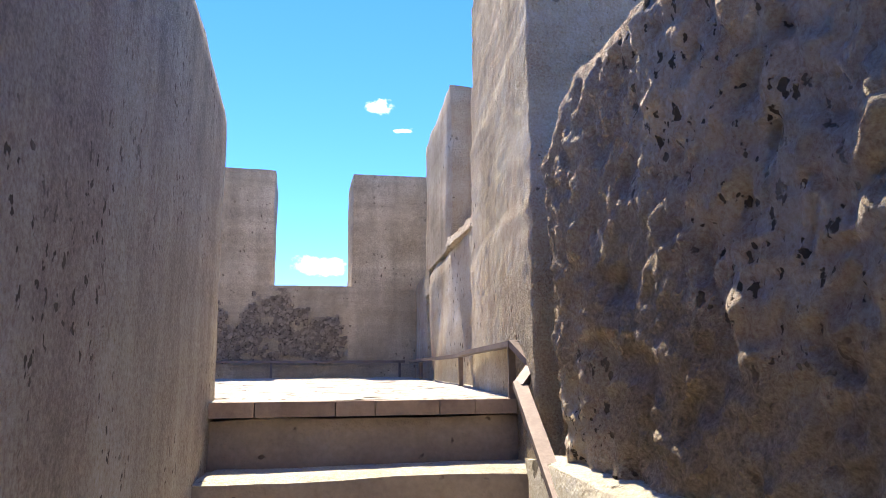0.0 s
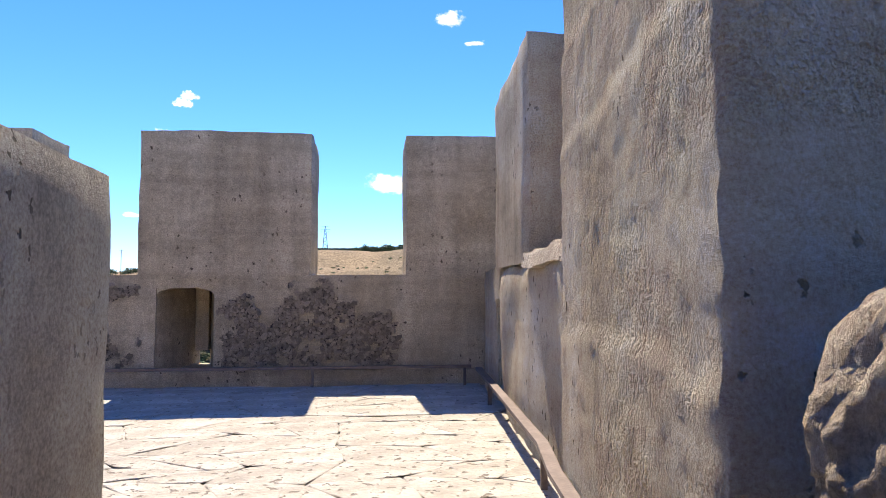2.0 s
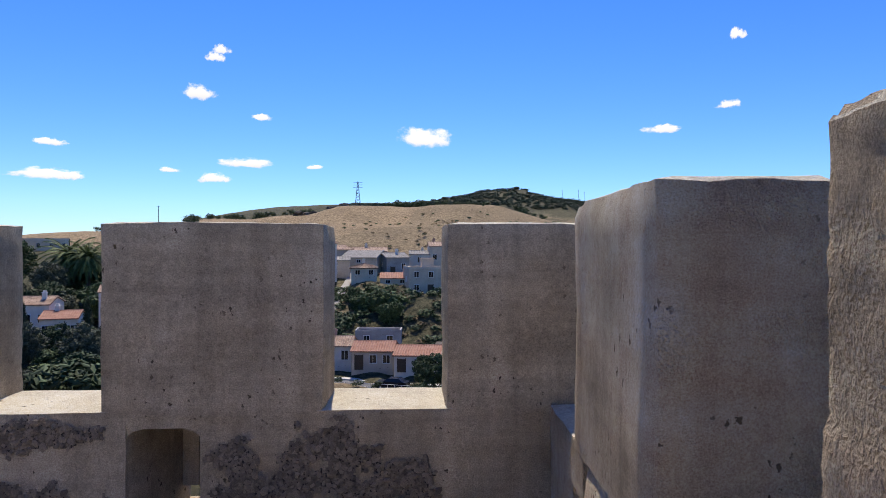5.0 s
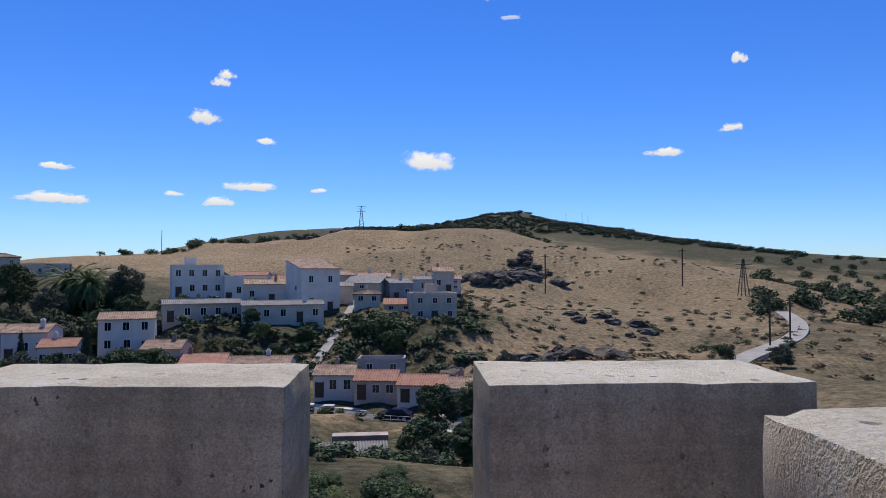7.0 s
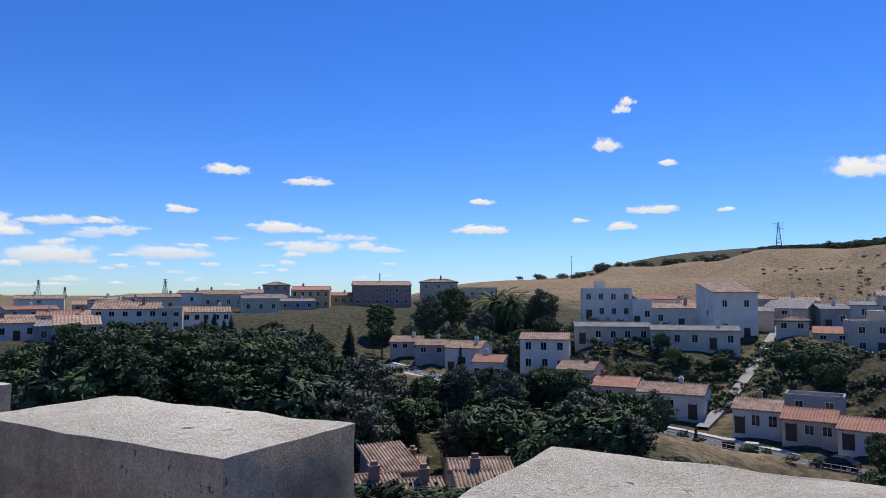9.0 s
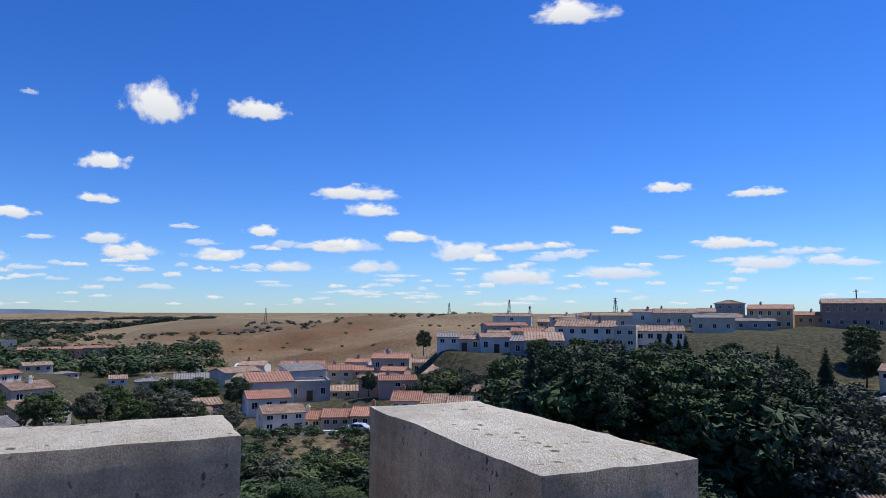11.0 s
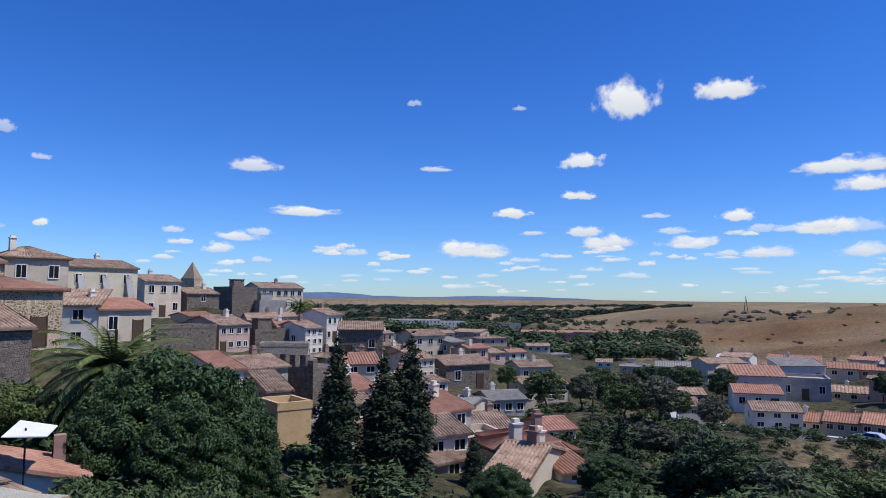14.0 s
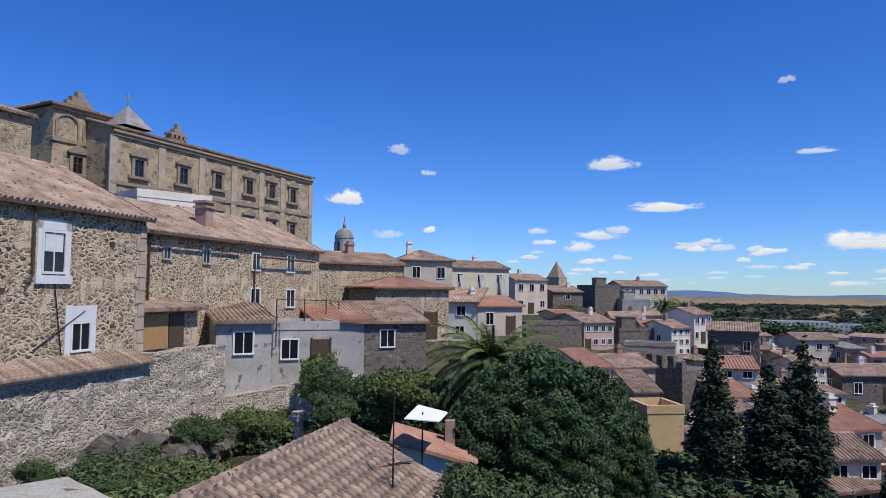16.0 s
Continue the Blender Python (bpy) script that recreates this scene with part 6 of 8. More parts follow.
for a, r in ((0.0, 0.125), (0.46, 0.10)):
    for i in range(6):
        t = math.pi * i / 5; v.append((r * math.cos(t), a, r * 0.75 * math.sin(t)))
tl.add(v, [(i, i + 1, i + 7, i + 6) for i in range(5)] + [(6, 7, 8, 9, 10, 11), (0, 5, 4, 3, 2, 1)])
tile_me = tl.mesh("roof_tile", "near_tile")
rng = random.Random(5); slope = math.atan2(DROP, RUN); SL = math.hypot(RUN, DROP)
cols, rows_n = int(LEN / 0.30), int(SL / 0.36); other = Shape(); placed = 0
for i in range(cols):
    for j in range(rows_n):
        u, s = (i + 0.5) * LEN / cols, (j + 0.95) * SL / rows_n
        for sg in (1, -1):
            m = Matrix.Translation((u + rng.uniform(-0.015, 0.015), sg * s * math.cos(slope), -s * math.sin(slope) + 0.012 + 0.03 * (j % 2) * 0.3)) @ Matrix.Rotation(math.pi if sg > 0 else 0, 4, 'Z') @ Matrix.Rotation(slope + rng.uniform(-0.02, 0.02), 4, 'X')
            if sg > 0 and placed < 300:
                ob = part_of("roof_tile", tile_me, near_roof); ob.matrix_local = m; placed += 1
            else:
                other.add([m @ Vector(p) for p in tl.v], tl.f)
tagged(part_of("roof_tiles", other.mesh("roof_tiles", "near_tile"), near_roof), kind="stuff")
ant = new("roof_aerial"); ant.location = (-17.2, -14.6, -3.0); tagged(ant, "thin rusty television aerial on a mast above the tiles", "aerial")
a = Shape().rod((0, 0, -1.2), (0, 0, 3.0), 0.02, 5)
for k in range(5):
    a.rod((-0.35 + k * 0.02, -0.1 + k * 0.12, 1.2 + k * 0.03), (0.35 - k * 0.02, -0.1 + k * 0.12, 1.2 + k * 0.03), 0.012, 4)
a.rod((0, -0.2, 1.2), (0, 0.6, 1.35), 0.014, 4)
part_of("mast", a.mesh("mast", "iron"), ant)
orange = house(-24.1, -18.3, -4.2, 2.4, 2.2, 0.9, -135, "white", "red", "shed", 0.6, wins=[], deep=4); tagged(orange, "small orange tiled lean-to roof with brick chimney")
part_of("chimney", Shape().box(0.4, 0.3, 0.9, 0.75, 0.65, 2.0).mesh("chimney", "brick"), orange)
par = new("awning_sheet"); par.location = (-21.98, -18.28, -1.66); tagged(par, "tilted white canvas awning above the garden", "awning")
aw = Shape(); aw.add([(-0.95, 0.25, 0.02), (0.0, 0.75, -0.10), (0.75, -0.1, -0.02), (-0.55, -0.75, 0.20), (-0.95, 0.25, -0.01), (0.0, 0.75, -0.13), (0.75, -0.1, -0.05), (-0.55, -0.75, 0.17)], [(3, 2, 1, 0), (4, 5, 6, 7), (0, 1, 5, 4), (1, 2, 6, 5), (2, 3, 7, 6), (3, 0, 4, 7)])
part_of("canvas", aw.mesh("canvas", "awning"), par); part_of("pole", Shape().rod((0, 0, -2.5), (0, 0, 0.1), 0.03).mesh("pole", "iron"), par)
col = new("garden_pillar"); col.location = (-20.7, -23.3, -4.2); tagged(col, "weathered stone garden pillar with a square cap", "pillar")
part_of("shaft", Shape().rod((0, 0, -1), (0, 0, 1.9), 0.17, 10).mesh("shaft", "ruinstone"), col); part_of("cap", Shape().box(-0.26, -0.26, 1.9, 0.26, 0.26, 2.05).box(-0.2, -0.2, 2.05, 0.2, 0.2, 2.2).mesh("cap", "ruinstone"), col)

# skyline of the old town
dome = new("church_lantern"); dome.location = (-100.2, -118.6, 5.0); tagged(dome, "small grey church dome on a round lantern", "dome"); ANCHORS.append((-100, -118, 5, 0.3))
s = Shape().rod((0, 0, -4), (0, 0, 8.5), 2.0, 14); part_of("drum", s.mesh("drum", "grey"), dome)
s = Shape(); prev = None
v = [(2.1 * math.cos(t) * math.cos(p), 2.1 * math.sin(t) * math.cos(p), 8.5 + 2.3 * math.sin(p)) for p in [math.pi / 2 * k / 6 for k in range(7)] for t in [2 * math.pi * i / 14 for i in range(14)]]
s.add(v, [(k * 14 + i, k * 14 + (i + 1) % 14, (k + 1) * 14 + (i + 1) % 14, (k + 1) * 14 + i) for k in range(6) for i in range(14)]); s.rod((0, 0, 10.6), (0, 0, 12), 0.35).rod((0, 0, 12), (0, 0, 13.5), 0.07)
part_of("cupola", s.mesh("cupola", "greyroof", True), dome)
for i in range(6):
    t = i * math.pi / 3 + 0.3; part_of("opening", Shape().box(-0.3, -0.06, 0, 0.3, 0.06, 2.0).mesh("opening", "wood_dark"), dome, (2.0 * math.cos(t), 2.0 * math.sin(t), 5.8), turn=(0, 0, t + math.pi / 2))
sp = new("church_spire"); sp.location = (-197.6, -128.8, 0); tagged(sp, "distant pointed stone church spire", "spire"); ANCHORS.append((-197, -128, 0, 0.3))
part_of("tower", Shape().box(-2.4, -2.4, -4, 2.4, 2.4, 7.4).mesh("tower", "stone"), sp)
s = Shape(); s.add([(-2.2, -2.2, 7.4), (2.2, -2.2, 7.4), (2.2, 2.2, 7.4), (-2.2, 2.2, 7.4), (0, 0, 12.6)], [(0, 1, 4), (1, 2, 4), (2, 3, 4), (3, 0, 4)]); part_of("pyramid", s.mesh("pyramid", "dark_dressed"), sp)
ruin = new("ruined_tower"); ruin.matrix_world = pose(-73.3, -32.4, -9.0, 0, 0, 70); tagged(ruin, "dark ruined stone tower with broken battlements", "tower"); ANCHORS.append((-73, -32, -9, 0.3)); HOMES.append((-73, -32))
part_of("wall", Shape().box(-2.4, -2, -5, 2.4, 2.6, 4.0).mesh("wall", "darkstone"), ruin)
for u in (-2.0, -0.6, 0.9, 2.0):
    part_of("battlement", Shape().box(u - 0.4, -2, 4.0, u + 0.4, -1.4, 5.0 + 0.3 * math.sin(u * 9)).mesh("battlement", "darkstone"), ruin)


# ---------- valley: road, street stairs, cars, bins, fences, pylons ----------
def ribbon(name, pts, width, material, label, lift=0.25, kerb=True):
    P = [Vector(p) for p in pts]
    fine = []
    for i in range(len(P) - 1):
        a, b, c, d = P[max(i - 1, 0)], P[i], P[i + 1], P[min(i + 2, len(P) - 1)]
        for k in range(10):
            t = k / 10
            fine.append(0.5 * ((2 * b) + (c - a) * t + (2 * a - 5 * b + 4 * c - d) * t * t + (3 * b - a - 3 * c + d) * t ** 3))
    fine.append(P[-1])
    ob = tagged(new(name), label, kind="structure")
    for p in fine[::3]:
        ANCHORS.append((p.x, p.y, p.z - 0.15, 0.5))
    road_s, kerb_s = Shape(), Shape()
    row = []
    for i, p in enumerate(fine):
        t = (fine[min(i + 1, len(fine) - 1)] - fine[max(i - 1, 0)]); t.z = 0; t.normalize(); s = Vector((t.y, -t.x, 0))
        row.append((p, s))
    v = [tuple(p + s * k + Vector((0, 0, lift + zz))) for p, s in row for k, zz in ((-width / 2, 0), (width / 2, 0), (width / 2, -2), (-width / 2, -2))]
    f = []
    for i in range(len(row) - 1):
        a, b = 4 * i, 4 * i + 4
        f += [(a, a + 1, b + 1, b), (a + 1, a + 2, b + 2, b + 1), (a + 3, a, b, b + 3)]
    road_s.add(v, f); part_of("carriageway", road_s.mesh("carriageway", material), ob)
    if kerb:
        for sg in (-1, 1):
            ks = Shape()
            v = [tuple(p + s * sg * k + Vector((0, 0, lift + zz))) for p, s in row for k, zz in ((width / 2, -1), (width / 2, 0.14), (width / 2 + 1.2, 0.14), (width / 2 + 1.2, -2))]
            f = []
            for i in range(len(row) - 1):
                a, b = 4 * i, 4 * i + 4; f += [(a + j, a + j + 1, b + j + 1, b + j) for j in range(3)]
            ks.add(v, f); part_of("kerb", ks.mesh("kerb", "concrete"), ob)
    return row


street = ribbon("road", [(-75, 104, -11.0), (-61.5, 102.5, -12.3), (-49, 99, -13.6), (-36.7, 94.5, -14.8), (-20.6, 90.6, -15.8), (-6.8, 85.4, -16.3), (3, 81.0, -16.2), (8.5, 75.0, -16.4), (10.5, 68.5, -17.0), (9.0, 60, -17.6), (4, 52, -18)], 5.0, "asphalt", "grey asphalt street curving below the row houses")
ribbon("road", [(46, 96, -13.6), (50, 104, -12.6), (57, 111, -11.7), (73.3, 128.7, -10.9), (86, 149.7, -9.9), (95.5, 173.5, -8.8)], 3.6, "street_steps", "pale lane climbing round the parched hill", kerb=False)
ribbon("road", [(-72, 58, -12.6), (-80.8, 50, -13.4), (-89, 44, -14.6), (-99, 34.8, -15.6), (-109.9, 21.3, -16.6), (-114, 13.3, -17.0), (-125.3, 11.5, -16.4), (-137.7, 17.8, -15.9)], 4.5, "asphalt", "grey asphalt street below the lower town")
ribbon("pavement", [(-17.7, 95.5, -15.4), (-16.0, 108, -13.2), (-14.6, 122, -10.4), (-13.8, 133, -8.0), (-13.0, 146, -5.6), (-12.4, 160, -3.2)], 1.6, "street_steps", "long flight of pale concrete street stairs", kerb=False)
fence = tagged(new("street_fence"), "white steel street railing with many thin posts", "fence")
for sg, i0, i1 in ((1, 4, 62),):
    tops = []
    for p, s in street[i0:i1]:
        q = p + s * 3.4; tops.append(q + Vector((0, 0, 1.35)))
        part_of("post", Shape().rod((q.x, q.y, q.z - 0.5), (q.x, q.y, q.z + 1.35), 0.04, 4).mesh("post", "frame_white"), fence)
    for dz in (0, -0.45):
        sh = Shape()
        for a, b in zip(tops, tops[1:]):
            sh.rod(a + Vector((0, 0, dz)), b + Vector((0, 0, dz)), 0.04, 4)
        part_of("rail", sh.mesh("rail", "frame_white"), fence)


def car(x, y, z, yaw, paint, label):
    ob = new("car"); ob.matrix_world = pose(x, y, z, 0, 0, yaw); tagged(ob, label, "car", "parked cars")
    prof = [(-2.1, 0.35), (-2.15, 0.75), (-1.95, 0.95), (-1.0, 1.0), (-0.35, 1.42), (1.0, 1.45), (1.7, 1.02), (2.05, 0.95), (2.1, 0.35)]
    v, f = [], []
    for s, k in ((-1, 0), (1, 1)):
        for i, (a, b) in enumerate(prof):
            v.append((a, s * (0.85 if b < 1.05 else 0.68), b))
    m = len(prof); f = [(i, i + 1, m + i + 1, m + i) for i in range(m - 1)] + [tuple(range(m)), tuple(range(2 * m - 1, m - 1, -1))]
    part_of("body", mesh_of("body", v, f, paint), ob)
    gl = Shape()
    for s in (-1, 1):
        gl.add([(-0.85, s * 0.845, 1.02), (1.45, s * 0.845, 1.04), (0.92, s * 0.72, 1.38), (-0.3, s * 0.72, 1.36)], [(0, 1, 2, 3)])
    gl.add([(-1.0, -0.72, 1.03), (-1.0, 0.72, 1.03), (-0.4, 0.62, 1.41), (-0.4, -0.62, 1.41)], [(0, 1, 2, 3)])
    part_of("window", gl.mesh("window", "window_glass"), ob)
    for a in (-1.3, 1.3):
        for s in (-1, 1):
            w = part_of("wheel", Shape().rod((a, s * 0.72, 0.32), (a, s * 0.90, 0.32), 0.32, 14).mesh("wheel", "rubber"), ob); part_of("rim", Shape().rod((a, s * 0.90, 0.32), (a, s * 0.91, 0.32), 0.19, 10).mesh("rim", "frame_white"), w)


car(-2.2, 83.0, -16.05, -17, "car_dark", "dark blue hatchback parked on the valley street")
car(-100.0, 36.6, -15.25, 49, "car_light", "silver car parked before the white houses")
car(-94.5, 41.2, -14.7, 49, "car_light", "white car parked along the lower street")
car(-104.5, 30.6, -15.8, 52, "car_light", "white hatchback parked by the kerb")
for x, y in ((-13.2, 86.2), (-10.6, 85.4)):
    b = new("rubbish_bin"); b.location = (x, y, -16.0); tagged(b, "grey street rubbish container with a pale lid", "bin", "street bins")
    part_of("body", Shape().box(-0.65, -0.5, 0.12, 0.65, 0.5, 1.15).mesh("body", "iron"), b); part_of("lid", Shape().box(-0.7, -0.55, 1.15, 0.7, 0.55, 1.4).mesh("lid", "concrete"), b)


def pylon(x, y, z, h, spread, label, arms=3):
    ob = new("power_pylon"); ob.location = (x, y, z); tagged(ob, label, "pylon", "power pylons"); ANCHORS.append((x, y, z, 0.9))
    for sx, sy in ((-1, -1), (1, -1), (1, 1), (-1, 1)):
        part_of("leg", Shape().rod((sx * spread, sy * spread, -1), (sx * spread * 0.12, sy * spread * 0.12, h), 0.12, 4).mesh("leg", "iron"), ob)
    br = Shape()
    for i in range(7):
        a, b = i / 7, (i + 1) / 7; ra, rb = spread * (1 - 0.88 * a), spread * (1 - 0.88 * b)
        for s in (-1, 1):
            br.rod((-ra, s * ra, h * a), (rb, s * rb, h * b), 0.07, 3).rod((ra, s * ra, h * a), (-rb, s * rb, h * b), 0.07, 3)
    part_of("bracing", br.mesh("bracing", "iron"), ob)
    for i in range(arms):
        zz = h * (0.97 - 0.11 * i); part_of("arm", Shape().rod((-spread * 1.7, 0, zz), (spread * 1.7, 0, zz), 0.10, 4).mesh("arm", "iron"), ob)


def pole(x, y, z, h, label):
    ob = new("utility_pole"); ob.location = (x, y, z); tagged(ob, label, "pole", "utility poles")
    part_of("mast", Shape().rod((0, 0, -1.5), (0, 0, h), 0.16, 6).mesh("mast", "wood_dark"), ob); part_of("crossarm", Shape().rod((-0.9, 0, h - 0.5), (0.9, 0, h - 0.5), 0.08, 4).mesh("crossarm", "wood_dark"), ob)


pylon(-29.2, 386.7, 25, 13.2, 1.5, "steel lattice power pylon on the dry hill crest")
pylon(-331.5, 257.6, 2, 8.3, 1.2, "distant steel lattice pylon on the ridge")
pylon(-512, 234, -2, 11.2, 1.3, "distant steel lattice pylon on the parched hill")
pylon(-455, 257, -2, 13, 1.5, "tall distant steel lattice pylon on the parched hill")
pylon(-447, 270, -2, 8.5, 1.2, "short distant steel lattice pylon on the parched hill")
pylon(-634, 110, -9, 13.8, 1.4, "distant steel pylon beyond the parched hill")
pylon(100.4, 204.8, -6.5, 12, 1.4, "steel lattice pylon beside the pale lane")
for x, y, z, h in ((-128, 355.6, 9, 13.6), (215, 872, 59, 15), (222, 870, 58, 13), (196, 880, 60, 14), (-136.7, 190.4, 3, 6), (60, 150, 0, 7), (32, 165, -2, 8), (63, 118, -11, 9), (70, 124, -11, 8)):
    pole(x, y, z, h, "dark slender utility pole on the hillside")


lamp = new("street_lamp"); lamp.location = (7.85, 69.5, -17.75); tagged(lamp, "dark iron street lamp with a lantern beside the bend", "street lamp")
part_of("post", Shape().rod((0, 0, -1), (0, 0, 3.5), 0.07, 8).mesh("post", "iron"), lamp)
part_of("lantern", Shape().rod((0, 0, 3.5), (0, 0, 3.95), 0.2, 6).rod((0, 0, 3.95), (0, 0, 4.15), 0.08, 6).mesh("lantern", "iron"), lamp)

# ---------- ground ----------
# the gardens lie at the foot of the retaining walls
ANCHORS[:] = [(x, y, min(z, -4.4), dry) if -37 < x < -12 and -37.5 < y < -20 else (x, y, z, dry) for x, y, z, dry in ANCHORS]
for b in range(-180, 180, 15):
    a = radians(b); k = -12.5 if -45 < b < 95 else -6.5
    land(-math.sin(a) * 9, math.cos(a) * 9, k, 0.3)
    if b < -45 or b > 155:
        for r, zz in ((40, -10.0), (150, -14.0), (500, -10.0)):
            land(-math.sin(a) * r, math.cos(a) * r, zz, 0.5)
    if b < -40 or b > 60:
        land(-math.sin(a) * 3000, math.cos(a) * 3000, -40.0, 0.65)
    land(-math.sin(a) * 4980, math.cos(a) * 4980, -14.0, 0.6)
for b in range(88, 133, 6):
    a = radians(b)
    for r, zz in ((13, -4.6), (18, -5.4), (24, -7.4), (30, -8.8)):
        land(-math.sin(a) * r, math.cos(a) * r, zz, 0.1)
NA, NR = 420, 190
ang = np.linspace(-np.pi, np.pi, NA, endpoint=False)
rad = np.exp(np.linspace(math.log(7.0), math.log(4950.0), NR))
gx, gy = (-np.sin(ang)[None] * rad[:, None]).ravel(), (np.cos(ang)[None] * rad[:, None]).ravel()
gz, gd = lie(gx, gy)
bumpy = np.array([noise.noise((x * 0.06, y * 0.06, 0)) * 0.5 + noise.noise((x * 0.012, y * 0.012, 3)) * 0.8 for x, y in zip(gx, gy)])
gz = gz + bumpy * np.clip(np.hypot(gx, gy) / 150, 0.2, 1.5)
verts = np.stack([gx, gy, gz], 1).tolist() + [(0, 0, -14)]
faces = [(i * NA + j, i * NA + (j + 1) % NA, (i + 1) * NA + (j + 1) % NA, (i + 1) * NA + j) for i in range(NR - 1) for j in range(NA)] + [(NR * NA, (j + 1) % NA, j) for j in range(NA)]
ground_me = mesh_of("ground", verts, faces, "ground_cover", True)
att = ground_me.attributes.new("dryness", 'FLOAT', 'POINT'); att.data.foreach_set("value", np.append(gd, 0.3).astype(np.float32))
ground = tagged(new("ground", ground_me), "dry grass slopes and green valley reaching to the horizon", kind="structure")


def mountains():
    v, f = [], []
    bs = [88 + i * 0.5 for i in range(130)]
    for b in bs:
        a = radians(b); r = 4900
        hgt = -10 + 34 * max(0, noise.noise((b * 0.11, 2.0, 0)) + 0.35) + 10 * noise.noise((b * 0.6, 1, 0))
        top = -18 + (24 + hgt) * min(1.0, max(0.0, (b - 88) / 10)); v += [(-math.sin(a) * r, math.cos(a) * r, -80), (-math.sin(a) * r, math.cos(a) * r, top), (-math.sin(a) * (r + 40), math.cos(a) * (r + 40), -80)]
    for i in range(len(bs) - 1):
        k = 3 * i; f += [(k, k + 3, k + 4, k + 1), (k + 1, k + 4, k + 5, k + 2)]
    tagged(new("backdrop", mesh_of("backdrop", v, f, "hills_haze", True)), "distant mountains on the horizon with blue haze painted into their colour", kind="structure")


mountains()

# ---------- plants ----------
def leaf_cloud(rng, centres, count, size, flat=1.0):
    """Leaf sprays: small bent quads scattered through lobes, thinning outward."""
    v, f = [], []
    total = sum(c[3] ** 2 for c in centres)
    for cx, cy, cz, r, rz in [(c[0], c[1], c[2], c[3], c[4]) for c in centres]:
        for _ in range(int(count * r * r / total)):
            d = Vector((rng.gauss(0, 1), rng.gauss(0, 1), rng.gauss(0, 1))).normalized()
            k = rng.random() ** 0.35 * (1 + 0.22 * noise.noise(d * 2.5 + Vector((cx, cy, cz)) * 9))
            p = Vector((cx + d.x * r * k, cy + d.y * r * k, cz + d.z * rz * k))
            n1 = (d + Vector((rng.gauss(0, 0.7), rng.gauss(0, 0.7), rng.gauss(0, 0.7) + 0.4))).normalized()
            u = n1.orthogonal().normalized(); w = n1.cross(u); a = rng.uniform(0, 6.28)
            u, w = u * math.cos(a) + w * math.sin(a), w * math.cos(a) - u * math.sin(a)
            s = size * rng.uniform(0.6, 1.5); i = len(v)
            v += [tuple(p - u * s), tuple(p + w * s * 0.45 - n1 * s * 0.15), tuple(p + u * s), tuple(p - w * s * 0.45 - n1 * s * 0.15)]
            f.append((i, i + 1, i + 2, i + 3))
    return v, f


def limbs(rng, top, spread, r):
    s = Shape(); p = Vector((0, 0, -0.06)); rr = r
    for k in range(4):
        q = p + Vector((rng.uniform(-0.02, 0.02), rng.uniform(-0.02, 0.02), (top + 0.06) / 4)); n = 7
        v = [(c.x + q_r * math.cos(6.283 * i / n), c.y + q_r * math.sin(6.283 * i / n), c.z) for c, q_r in ((p, rr), (q, rr * 0.8)) for i in range(n)]
        s.add(v, [(i, (i + 1) % n, n + (i + 1) % n, n + i) for i in range(n)]); p, rr = q, rr * 0.8
    for k in range(6):
        a = k * 1.05 + rng.uniform(-0.3, 0.3); b = p + Vector((math.cos(a) * spread, math.sin(a) * spread, rng.uniform(0.12, 0.35)))
        s.rod(p - Vector((0, 0, rng.uniform(0, 0.1))), b, rr * 0.4, 5)
    return s


TREES = {}


